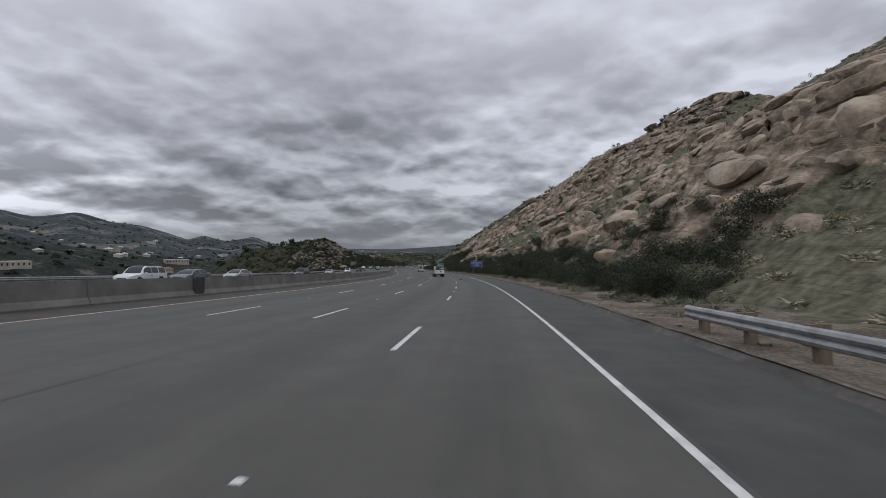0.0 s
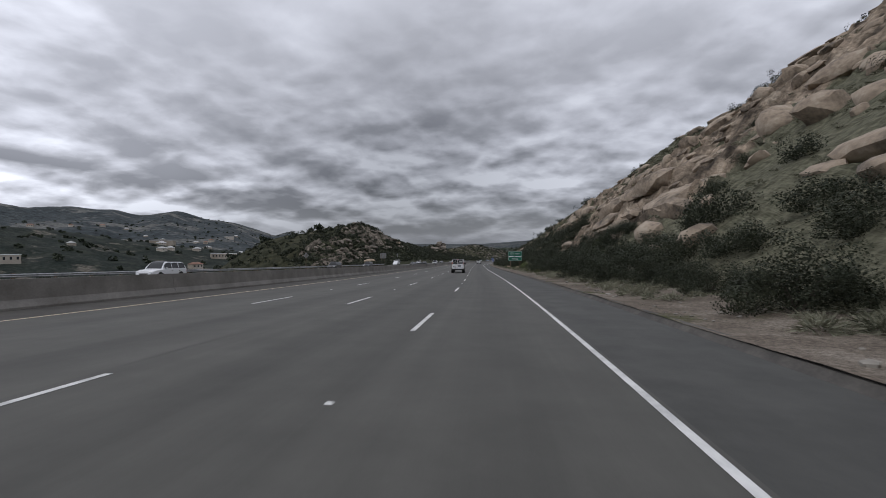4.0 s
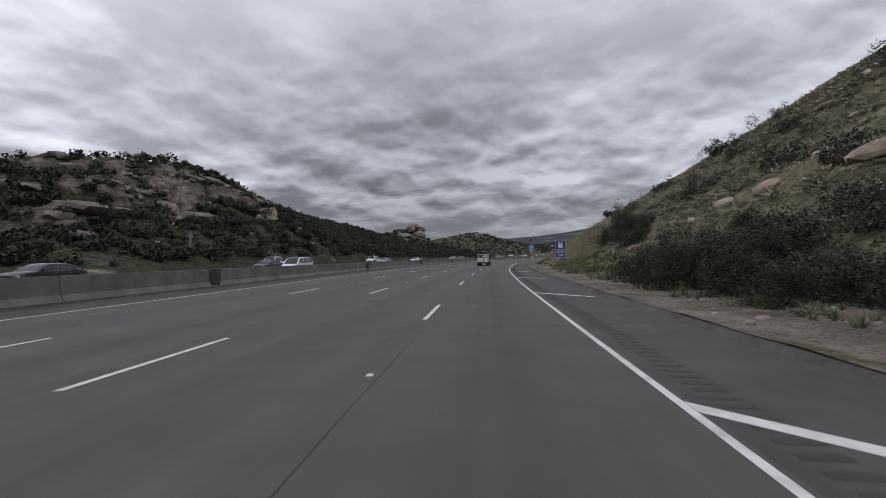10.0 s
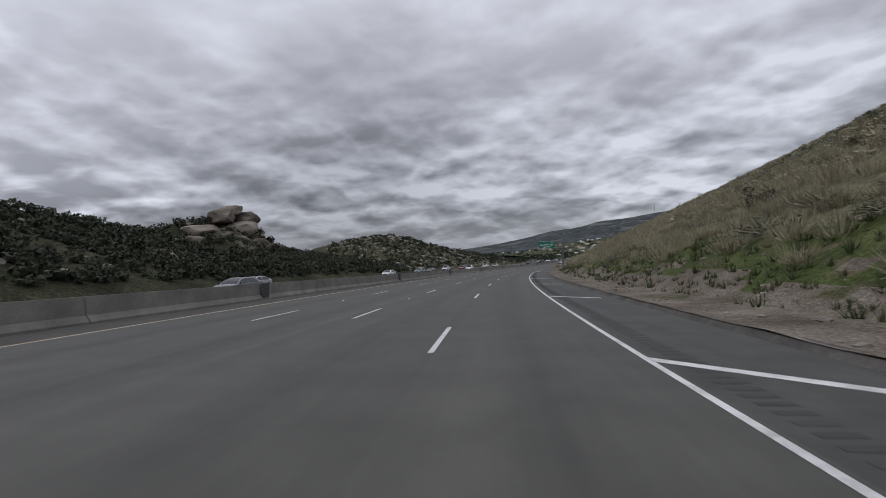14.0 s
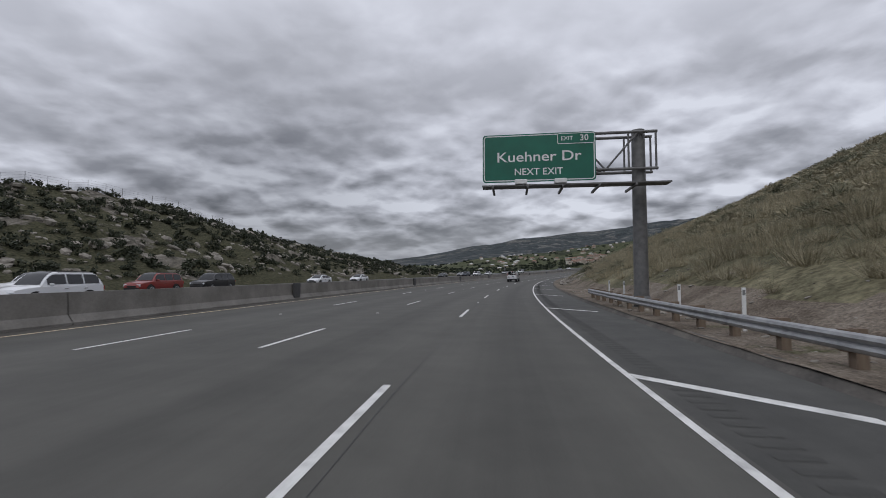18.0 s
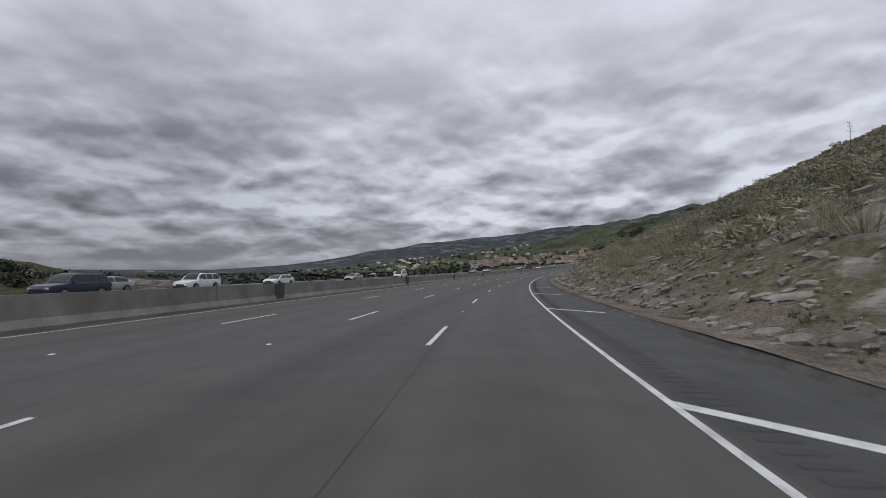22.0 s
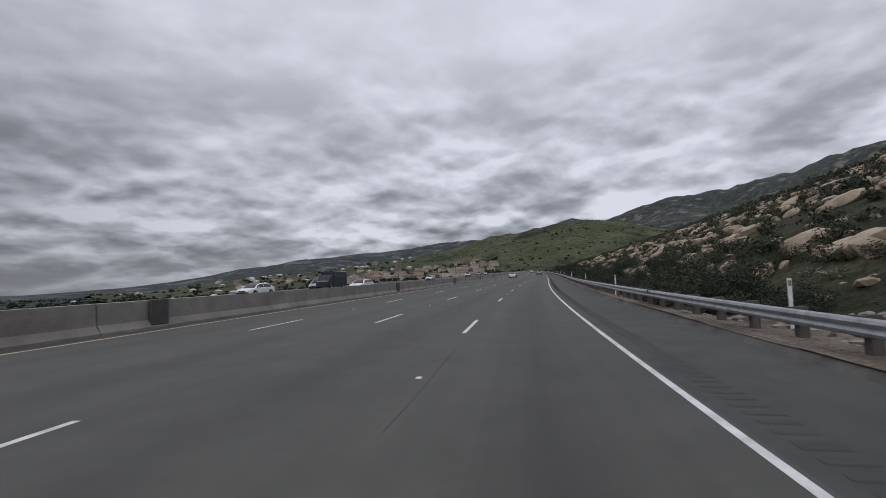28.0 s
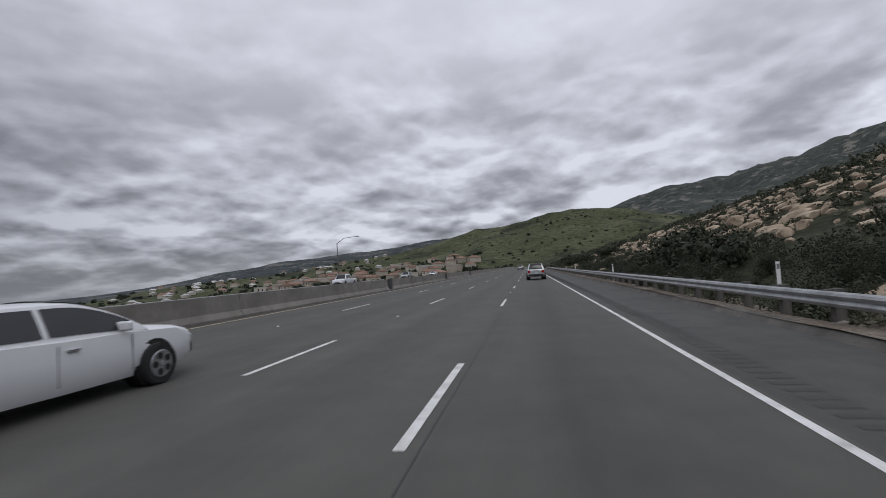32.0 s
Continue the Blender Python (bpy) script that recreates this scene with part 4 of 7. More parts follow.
def leafy(name, dark, light, rough=0.7, tip=None):
    m = bpy.data.materials.new(name)
    m.use_nodes = True
    nt = m.node_tree
    b = nt.nodes["Principled BSDF"]
    b.inputs["Roughness"].default_value = rough
    b.inputs["Specular IOR Level"].default_value = 0.25
    g = nt.nodes.new("ShaderNodeNewGeometry")
    n = nt.nodes.new("ShaderNodeTexNoise")
    n.inputs["Scale"].default_value = 0.35
    co = nt.nodes.new("ShaderNodeTexCoord")
    nt.links.new(co.outputs["Object"], n.inputs["Vector"])
    ad = nt.nodes.new("ShaderNodeMath")
    ad.operation = "MULTIPLY_ADD"
    ad.inputs[1].default_value = 0.55
    nt.links.new(g.outputs["Random Per Island"], ad.inputs[0])
    sc = nt.nodes.new("ShaderNodeMath")
    sc.operation = "MULTIPLY_ADD"
    sc.inputs[1].default_value, sc.inputs[2].default_value = 1.1, -0.3
    nt.links.new(n.outputs[0], sc.inputs[0])
    nt.links.new(sc.outputs[0], ad.inputs[2])
    r = nt.nodes.new("ShaderNodeValToRGB")
    r.color_ramp.elements[0].position, r.color_ramp.elements[1].position = 0.15, 0.85
    r.color_ramp.elements[0].color, r.color_ramp.elements[1].color = (*dark, 1), (*light, 1)
    nt.links.new(ad.outputs[0], r.inputs[0])
    nt.links.new(r.outputs[0], b.inputs["Base Color"])
    return m


LEAF_DARK = leafy("dark_shrub_leaves", (0.02, 0.026, 0.015), (0.052, 0.058, 0.036))
LEAF_CHAP = leafy("chaparral_leaves", (0.026, 0.032, 0.019), (0.072, 0.076, 0.047))
LEAF_SAGE = leafy("sage_leaves", (0.075, 0.08, 0.052), (0.29, 0.283, 0.205))
BLADE_DRY = leafy("dry_bunch_grass", (0.15, 0.136, 0.09), (0.42, 0.375, 0.262))
BLADE_GREEN = leafy("green_grass", (0.045, 0.058, 0.026), (0.11, 0.12, 0.056))
BARK = material("bark", [(0.05, 0.042, 0.033), (0.11, 0.095, 0.075)], 6, 0.95, 0.5)

ROCKS = [rock_template(k, 2, 9) for k in range(12)]
ROUND = [rock_template(40 + k, 2, 8, 0.55) for k in range(8)]
CHIPS = [rock_template(80 + k, 1, 5) for k in range(6)]
LOOSE = [rock_template(95 + k, 1, 4, 0.5) for k in range(8)]
FINE_BUSH = [bush_template(500 + k, 2500, 0.045, 18, 0.9) for k in range(5)]
MID_BUSH = [bush_template(520 + k, 1300, 0.056, 15) for k in range(5)]
BUSH = [bush_template(k, 210, 0.15, 12) for k in range(7)]
BUSH_FAR = [bush_template(540 + k, 100, 0.23, 11) for k in range(6)]
NEAR_SAGE = [dome_template(620 + k, 240, 0.026, 0.75) for k in range(5)]
SAGE = [dome_template(20 + k, 130, 0.05, 0.7) for k in range(5)]
TUFT = [tuft_template(k, 170, 0.0095, 1.3) for k in range(6)]
MOUND = [dome_template(60 + k, 46, 0.075, 0.75) for k in range(6)]
WEED = [tuft_template(30 + k, 14, 0.075, 1.2) for k in range(5)]


def place(s, n, sink=0.0):
    return along(s, n, terrain(s, n) - sink)


def slope_at(s, n, d=2.0):
    return np.arctan((terrain(s, n + d) - terrain(s, n - d)) / (2 * d))


def pick_area(k, s0, s1, n0, n1, keep=None, power=1.0):
    s = rng.uniform(s0, s1, k)
    n = n0 + (n1 - n0) * rng.uniform(0, 1, k) ** power
    if keep is not None:
        w = rng.uniform(0, 1, k) < keep(s, n)
        s, n = s[w], n[w]
    return s, n


def patches(scale, seed, lo, hi):
    return lambda s, n: step(lo, hi, fbm(s / scale, n / scale, seed, 3))


def slabs(k, s0, s1, n0, n1, big, small, flat, keep, name, templates, mats, label, jitter=0.35, side=1, lift=0.1, power=1.0, turn=0.0, long=1.0, tip=0.9):
    s, n = pick_area(k, s0, s1, n0, n1, keep, power)
    k = len(s)
    size = small * (big / small) ** (rng.uniform(0, 1, k) ** 2.2)
    lean = np.arctan(np.abs(terrain(s, n + 6 * side) - terrain(s, n - 6 * side)) / 12) if side else 0 * s
    A = frames_of(s, lean * tip, side) @ yawed(k, jitter, turn)
    M = A * np.stack([size * long * rng.uniform(0.9, 1.7, k), size * rng.uniform(0.7, 1.3, k), size * flat * rng.uniform(0.7, 1.3, k)], -1)[:, None, :]
    return joined(name, templates, M, place(s, n, -size * flat * lift), mats, True, label, "rocks")


def scrub(k, s0, s1, n0, n1, hi, lo, keep, name, templates, mats, label, category="shrubs", tall=(0.8, 1.25), sink=0.05, power=1.0):
    s, n = pick_area(k, s0, s1, n0, n1, keep, power)
    k = len(s)
    size = rng.uniform(lo, hi, k)
    M = yawed(k) * np.stack([size, size, size * rng.uniform(*tall, k)], -1)[:, None, :]
    return joined(name, templates, M, place(s, n, sink * size), mats, False, label, category)


# right slope, first stretch: bedded sandstone with sage in its hollows, a dark thicket along its foot
slabs(1700, -40, 330, 13, 78, 3.0, 0.8, 0.48, rock_right, "sandstone_ledges", ROCKS, [SANDSTONE], "tan layered sandstone ledges stepping up the hillside", jitter=0.16, turn=-0.24, long=1.3, lift=0.0, tip=0.78)
slabs(260, 150, 262, 64, 128, 5.0, 1.4, 0.42, None, "summit_ledges", ROCKS, [SANDSTONE], "tan sandstone ledges of the upper summit", jitter=0.2, turn=-0.24, long=1.3, lift=0.05, tip=0.75)
scrub(420, 140, 265, 64, 128, 1.6, 0.5, None, "summit_scrub", BUSH, [LEAF_DARK], "dark shrubs between the summit rocks")
scrub(900, 140, 265, 66, 128, 1.1, 0.4, None, "summit_sage", SAGE, [LEAF_SAGE], "grey-green sagebrush on the upper summit")
slabs(520, -60, 345, 9, 66, 2.0, 0.5, 0.65, None, "sandstone_blocks", ROCKS, [SANDSTONE], "loose tan sandstone blocks on the hillside", jitter=0.9, lift=0.0)
slabs(170, 15, 270, 12, 46, 2.8, 0.9, 0.62, None, "foot_boulders", ROUND, [SANDSTONE], "rounded tan boulders above the thicket", jitter=0.7, lift=0.15)
scrub(6500, -60, 360, 11, 68, 0.8, 0.25, lambda s, n: 1.0 - 0.85 * rock_right(s, n), "sagebrush", SAGE, [LEAF_SAGE], "grey-green sagebrush between the rocks")
scrub(460, -60, 360, 14, 68, 1.35, 0.5, lambda s, n: patches(22, 305, 0.36, 0.60)(s, n) * (1.0 - 0.6 * rock_right(s, n)), "dark_scrub", MID_BUSH, [LEAF_DARK], "dark green shrubs scattered over the rocky hillside")
scrub(210, 22, 190, 7.5, 13, 1.7, 0.9, lambda s, n: np.where((s > 160) & (n < 10), 0, 0.85), "thicket", FINE_BUSH, [LEAF_DARK], "dense dark green thicket along the foot of the rocks")
scrub(170, 190, 318, 7.5, 12.5, 1.6, 0.9, lambda s, n: np.where((s < 246) & (n < 12.5), 0, 1), "tall_thicket", FINE_BUSH, [LEAF_DARK], "tall dark green thicket along the foot of the hill")
scrub(90, 58, 100, 7.4, 12, 1.8, 1.0, None, "thicket_first", FINE_BUSH, [LEAF_DARK], "dense dark scrub oak at the foot of the rocks")
scrub(900, 14, 345, 4.2, 7.5, 0.75, 0.25, lambda s, n: np.where(s < 170, 1.0, 0.3), "foot_sage", NEAR_SAGE, [LEAF_SAGE], "low grey-green sage in front of the thicket")
scrub(5000, 130, 400, 10, 66, 1.0, 0.45, lambda s, n: patches(14, 307, 0.30, 0.48)(s, n) * (1 - 0.9 * rock_right(s, n)) * step(120, 240, s), "bunch_grass_upper", MOUND, [BLADE_DRY], "pale bunch grass on the upper slope", "grass", (0.8, 1.1))

scrub(5000, 215, 375, 12, 68, 1.25, 0.5, lambda s, n: 1 - 0.9 * rock_right(s, n), "mounded_sage", SAGE, [LEAF_SAGE], "mounded grey-green sage covering the upper slope")
scrub(70, 215, 370, 15, 62, 2.2, 1.1, None, "round_shrubs", MID_BUSH, [LEAF_DARK], "round dark shrubs standing on the upper slope")
scrub(900, -30, 75, 7, 45, 0.8, 0.3, lambda s, n: 1 - 0.85 * rock_right(s, n), "bunch_grass_first", MOUND, [BLADE_DRY], "pale bunch grass on the first slope", "grass", (0.8, 1.1))

# right slope, grass stretch
scrub(6200, 350, 860, 5.6, 24, 1.5, 0.5, lambda s, n: np.where(s < 600, step(5.8, 8.5, n), 0.08 + 0.92 * step(0, 3, n - np.interp(s, [575, 660, 690, 760], [6.5, 8.5, 7.5, 7]))) * (1 - 0.6 * rock_right(s, n)), "bunch_grass", TUFT, [BLADE_DRY], "tawny bunch grass covering the slope", "grass", (0.75, 1.1))
scrub(12000, 350, 860, 16, 68, 1.25, 0.55, lambda s, n: 1 - 0.9 * rock_right(s, n), "grass_mounds", MOUND, [BLADE_DRY], "tawny mounded grass on the upper slope", "grass", (0.65, 1.0))
scrub(2600, 345, 860, 7, 62, 1.5, 0.5, lambda s, n: patches(26, 333, 0.38, 0.58)(s, n) * (1 - 0.7 * rock_right(s, n)), "slope_sage", NEAR_SAGE, [LEAF_SAGE], "grey-green sage and buckwheat among the grass")
scrub(150, 340, 860, 8, 50, 1.2, 0.5, patches(40, 331, 0.36, 0.6), "slope_shrubs", MID_BUSH, [LEAF_CHAP], "dark shrubs dotted over the grassy slope")
scrub(7000, 165, 520, 4.4, 10.5, 0.5, 0.18, lambda s, n: patches(7, 311, 0.28, 0.46)(s, n) * step(4.2, 6, n), "verge_weeds", WEED, [BLADE_GREEN], "short green weeds on the verge", "grass", (0.7, 1.2))
scrub(1900, 640, 850, 3.5, 8, 0.28, 0.10, patches(6, 313, 0.34, 0.52), "verge_weeds_cut", WEED, [BLADE_GREEN], "short green weeds at the foot of the cut", "grass", (0.7, 1.2))
slabs(520, 585, 860, 5.5, 26, 1.5, 0.4, 0.24, rock_right, "cut_slabs", ROCKS, [PALE_ROCK], "pale grey rock slabs exposed in the cut slope", jitter=0.14, turn=-0.45, long=2.2, power=1.3, lift=-0.2)
slabs(5000, 600, 860, 3.9, 13, 0.42, 0.07, 0.6, None, "cut_rubble", CHIPS, [PALE_ROCK], "pale broken rubble below the cut slope", jitter=2.0, power=1.6)
slabs(4200, -60, 1040, 3.2, 8.5, 0.18, 0.035, 0.6, None, "verge_stones", CHIPS, [PALE_ROCK], "small stones scattered on the dirt verge", jitter=3.0, power=1.5)

# right slope, last stretch: tan boulders in dark brush
slabs(1700, 850, 1120, 9, 60, 1.25, 0.45, 0.6, patches(22, 317, 0.24, 0.46), "tan_boulders", ROCKS, [BOULDER_TAN], "blocky tan boulders strewn over the brushy hill", jitter=0.5, lift=0.3, turn=-0.4, long=1.2)
slabs(2400, 850, 1120, 7, 60, 0.9, 0.3, 0.75, patches(22, 317, 0.22, 0.45), "small_tan_boulders", LOOSE, [BOULDER_TAN], "smaller tan rocks between the boulders", jitter=1.2, lift=0.3)
scrub(1500, 858, 1110, 12, 50, 1.05, 0.4, None, "chaparral", BUSH, [LEAF_CHAP], "dark chaparral covering the hill behind the guard rail")
scrub(800, 850, 1250, 48, 72, 1.6, 0.7, None, "upper_chaparral", BUSH_FAR, [LEAF_CHAP], "dark chaparral on the upper part of the hill")
scrub(500, 1105, 1250, 6, 50, 1.6, 0.7, None, "far_chaparral", BUSH_FAR, [LEAF_CHAP], "dark chaparral along the road farther on")
scrub(1100, 850, 1200, 5, 70, 0.8, 0.3, None, "sage_last", SAGE, [LEAF_SAGE], "grey-green sage between the boulders")
scrub(340, 850, 1080, 4.8, 13, 1.1, 0.4, None, "rail_brush", MID_BUSH, [LEAF_CHAP], "dark brush growing up to the guard rail")

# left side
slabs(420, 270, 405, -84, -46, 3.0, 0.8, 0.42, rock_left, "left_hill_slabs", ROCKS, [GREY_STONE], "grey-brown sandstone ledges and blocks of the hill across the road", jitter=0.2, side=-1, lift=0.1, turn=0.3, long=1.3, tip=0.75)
scrub(1700, 262, 540, -86, -43, 1.5, 0.5, lambda s, n: 0.75 - 0.6 * rock_left(s, n) + 0.25 * step(380, 420, s), "left_hill_brush", BUSH_FAR, [LEAF_DARK], "dark green brush on the hill across the road")
scrub(2600, 262, 425, -84, -43, 1.7, 0.6, lambda s, n: 1.0 - 0.8 * rock_left(s, n), "left_dome_brush", BUSH_FAR, [LEAF_DARK], "dark brush between the ledges of the domed hill")
scrub(1500, 410, 545, -84, -43, 1.5, 0.6, None, "left_slope_brush", BUSH_FAR, [LEAF_DARK], "dense dark brush covering the slope across the road")
scrub(800, 285, 480, -150, -84, 2.0, 0.7, None, "left_back_brush", BUSH_FAR, [LEAF_DARK], "dark brush on the back of the hill across the road")
scrub(900, 262, 700, -84, -43, 0.8, 0.4, lambda s, n: 1 - 0.7 * rock_left(s, n), "left_hill_sage", SAGE, [LEAF_SAGE], "grey-green sage on the hill across the road")
slabs(90, 400, 560, -80, -43, 1.3, 0.5, 0.5, None, "left_brush_rocks", ROUND, [PALE_ROCK], "pale rocks showing through the brush", jitter=1.0, side=-1)
slabs(1300, 540, 700, -82, -43, 1.2, 0.35, 0.6, patches(10, 323, 0.34, 0.5), "left_cut_rocks", LOOSE, [PALE_ROCK], "pale angular rocks on the brushy cut across the road", jitter=1.5, side=-1)
scrub(1300, 540, 700, -84, -43, 1.1, 0.5, None, "left_cut_brush", BUSH_FAR, [LEAF_DARK], "dark brush between pale rocks across the road")


# single boulders, shrubs and trees that stand out
def thing_mesh(name, tpl, mat, smooth=True):
    return soup(name, tpl[0], tpl[1], [mat], None, smooth, 34)


BOULDER_ME = [thing_mesh("boulder", rock_template(120 + k, 3, 14, 0.15), BOULDER_TAN) for k in range(6)]


def boulder(s, n, size, label, k, group="", flat=0.7, turn=0.0, lift=0.25, z=None):
    h = float(terrain(s, n)) if z is None else z
    ob = new("boulder", BOULDER_ME[k % 6])
    ob.matrix_world = at(s, n, h + size * flat * lift, turn) @ Matrix.Diagonal((size * 1.25, size, size * flat, 1))
    return tagged(ob, label, "boulder", group)


boulder(311, -50, 3.1, "large rounded tan sandstone boulder beside the far carriageway", 0, "", 0.75)
boulder(385, -57.5, 2.6, "pale upright sandstone boulder in dark brush", 1, "", 1.1, 40)
for k, (ds, dn, up, size) in enumerate(((-7, -1, 4, 4.2), (0, 1, 5, 4.8), (6, 0, 4, 4.0), (-3, 0, 9, 4.0), (3, 1, 9.5, 3.6), (0, 0, 12, 3.0), (9, 2, 0, 3.4), (-10, 1, 0, 3.4))):
    stone = boulder(500 + 1.05 * ds, -68 + dn, size, "big rounded boulder of a stacked rocky knob", k, "rocky knob boulders", 0.5, 37 * k, 0.2, 8 + 0.68 * up)
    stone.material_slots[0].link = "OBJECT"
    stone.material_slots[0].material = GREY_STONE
for k, (s, n, size) in enumerate(((45, 11, 1.4), (62, 10.5, 1.1), (72, 16, 2.2), (213.5, 6.4, 0.45), (226, 5.5, 0.55), (245, 6, 0.3), (902, 17, 0.8), (925, 20, 0.9), (940, 24, 1.1),
                                  (958, 16, 0.9), (968, 26, 1.5), (982, 20, 1.2), (1000, 24, 1.5), (1012, 17, 1.1), (985, 12, 0.7), (1030, 22, 1.5), (1040, 16, 1.2))):
    boulder(s, n, size, "rounded tan boulder among the brush" if size > 0.8 else "small grey stone lying on the verge", k, "", 0.7, 53 * k)

SHRUB_ME = [soup("foliage", *bush_template(200 + k, 9000, 0.031, 24, 0.95), [LEAF_DARK]) for k in range(6)]


def twig_mesh(seed, k=7):
    r = np.random.default_rng(seed)
    V, F = [], []
    for j in range(k):
        a, ln = r.uniform(0, 6.28), r.uniform(0.5, 0.95)
        d = np.array([math.cos(a) * 0.6, math.sin(a) * 0.6, 0.9])
        for q, w in ((0, 0.035), (1, 0.008)):
            c = d * ln * q
            for m in range(4):
                V.append(c + np.array([math.cos(m * 1.571) * w, math.sin(m * 1.571) * w, 0]))
        b = 8 * j
        F += [(b + m, b + (m + 1) % 4, b + 4 + (m + 1) % 4, b + 4 + m) for m in range(4)]
    return soup("stem", V, F, [BARK])


TWIG_ME = [twig_mesh(k) for k in range(3)]
shrubs = []
for k in range(6):
    e = new("shrub")
    child("foliage", SHRUB_ME[k], e)
    child("stem", TWIG_ME[k % 3], e)
    tagged(e, "dark green leafy shrub growing at the foot of the slope", "shrub", "shrubs along the verge")
    shrubs.append(e)
k = 0
for s in [70.5, 73.5, 77.0] + list(np.arange(20, 150, 3.4)) + list(np.arange(150, 318, 2.1)) + [336.5, 339, 341, 344, 347] + list(np.arange(862, 1062, 2.9)):
    n = 8.2 if k < 3 else float(rng.uniform(5.9, 7.6) if s < 150 else rng.uniform(6.2, 8.0))
    n += 5.5 if 330 < s < 350 else 3.2 if 192 < s < 228 else (1.2 if 160 < s < 246 else 0)
    if s > 800:
        n = float(rng.uniform(5.6, 11.0))
    size = 2.9 if k < 3 else float(rng.uniform(0.8, 1.7) if s < 150 or s > 800 else rng.uniform(1.1, 1.9))
    m = Matrix.Translation(along(s, n, float(terrain(s, n)) - 0.1)) @ Matrix.Rotation(float(rng.uniform(0, 6.28)), 4, "Z") @ Matrix.Diagonal((size, size, size * float(rng.uniform(0.85, 1.2)), 1))
    if k < 6:
        shrubs[k].matrix_world = m
    else:
        o = copy_thing(shrubs[k % 6], m)
        o.matrix_basis = m
    k += 1

TREE_CROWN = [soup("crown", *bush_template(300 + j, 2200, 0.075, 18, 1.3), [LEAF_DARK]) for j in range(3)]


def trunk_mesh(seed):
    r = np.random.default_rng(seed)
    V, F = [], []

    def limb(a, b, wa, wb):
        o = len(V)
        for c, w in ((a, wa), (b, wb)):
            for m in range(6):
                V.append(np.array(c) + np.array([math.cos(m * 1.047) * w, math.sin(m * 1.047) * w, 0]))
        F.extend((o + m, o + (m + 1) % 6, o + 6 + (m + 1) % 6, o + 6 + m) for m in range(6))

    limb((0, 0, -0.2), (0.03, 0.02, 0.45), 0.09, 0.065)
    for j in range(5):
        a = j * 1.26 + r.uniform(0, 0.6)
        limb((0.03, 0.02, 0.42), (0.45 * math.cos(a), 0.45 * math.sin(a), r.uniform(0.8, 1.1)), 0.055, 0.015)
    return soup("trunk", V, F, [BARK])


TREE_TRUNK = [trunk_mesh(j) for j in range(3)]


def tree(s, n, size, label, j, tall=1.0, z=None):
    e = new("tree")
    child("trunk", TREE_TRUNK[j % 3], e)
    child("crown", TREE_CROWN[j % 3], e)
    h = float(terrain(s, n)) if z is None else z
    e.matrix_world = at(s, n, h - 0.1, 70 * j) @ Matrix.Diagonal((size, size, size * tall, 1))
    return tagged(e, label, "tree")


for j, (s, n, size, tall) in enumerate(((660.4, -60, 2.6, 0.8), (671, -57, 1.9, 0.8), (763, 70, 2.6, 0.8), (771, 68, 2.0, 0.8), (752, 71, 1.6, 0.8), (781, 66, 1.8, 0.8), (824, 43, 3.6, 0.9), (880, 42, 3.0, 0.8),
                                        (371.5, 33.8, 2.2, 0.8), (395, 21, 2.2, 0.8), (802, 26, 3.6, 0.85), (838, 20, 2.6, 0.8), (1004, 9.5, 2.7, 0.95), (1011, 10.5, 3.0, 0.95), (1018, 10, 2.4, 0.9), (1070, 14, 3.0, 0.8),
                                        (1090, 12, 2.8, 0.8), (1110, 11, 3.0, 0.8), (1130, 12, 3.2, 0.8), (430, -75, 1.7, 0.8))):
    tree(s, n, size, "dark round-crowned oak standing on the slope", j, tall)

scrub(62, 204, 262, 10.5, 19, 2.5, 1.5, None, "oak_thicket", FINE_BUSH, [LEAF_DARK], "tall dense dark oak thicket behind the route sign")
scrub(60, 232, 262, 8.3, 12, 1.9, 1.1, None, "oak_thicket_edge", FINE_BUSH, [LEAF_DARK], "dark oak scrub along the edge of the verge")
scrub(3200, 650, 850, 9, 40, 1.5, 0.7, patches(12, 337, 0.4, 0.54), "cut_grass_mounds", MOUND, [BLADE_DRY], "tawny grass clumps growing over the cut slope", "grass", (0.7, 1.05))
scrub(260, 650, 850, 9, 34, 1.5, 0.7, None, "cut_shrubs", MID_BUSH, [LEAF_SAGE], "grey-green shrubs growing among the pale rock")

# ---- rails, signs and fixtures ----
STEEL = material("galvanised_steel", [(0.22, 0.225, 0.23), (0.32, 0.325, 0.33), (0.40, 0.405, 0.41)], 3, 0.5, 0.1, 25, metal=0.55)
DULL = material("weathered_steel", [(0.12, 0.12, 0.12), (0.19, 0.19, 0.19)], 4, 0.6, 0.1, metal=0.4)
OLD_WOOD = material("greyed_timber", [(0.045, 0.042, 0.038), (0.075, 0.07, 0.064), (0.11, 0.103, 0.095)], 5, 0.9, 0.4, 30, stretch=(1, 1, 0.15))
WOOD = material("weathered_timber", [(0.09, 0.065, 0.045), (0.15, 0.11, 0.08), (0.20, 0.155, 0.115)], 5, 0.9, 0.4, 30, stretch=(1, 1, 0.15))
GREEN_SIGN = material("green_sign", [(0.004, 0.105, 0.068), (0.006, 0.138, 0.09)], 1.2, 0.45, 0)
BLUE_SIGN = material("blue_sign", [(0.008, 0.035, 0.19), (0.012, 0.05, 0.25)], 1.2, 0.45, 0)
CALL_BLUE = material("call_box_blue", [(0.01, 0.10, 0.32), (0.015, 0.14, 0.40)], 1.2, 0.45, 0)
WHITE = material("white_reflective", [(0.66, 0.67, 0.67), (0.78, 0.79, 0.79)], 3, 0.4, 0)
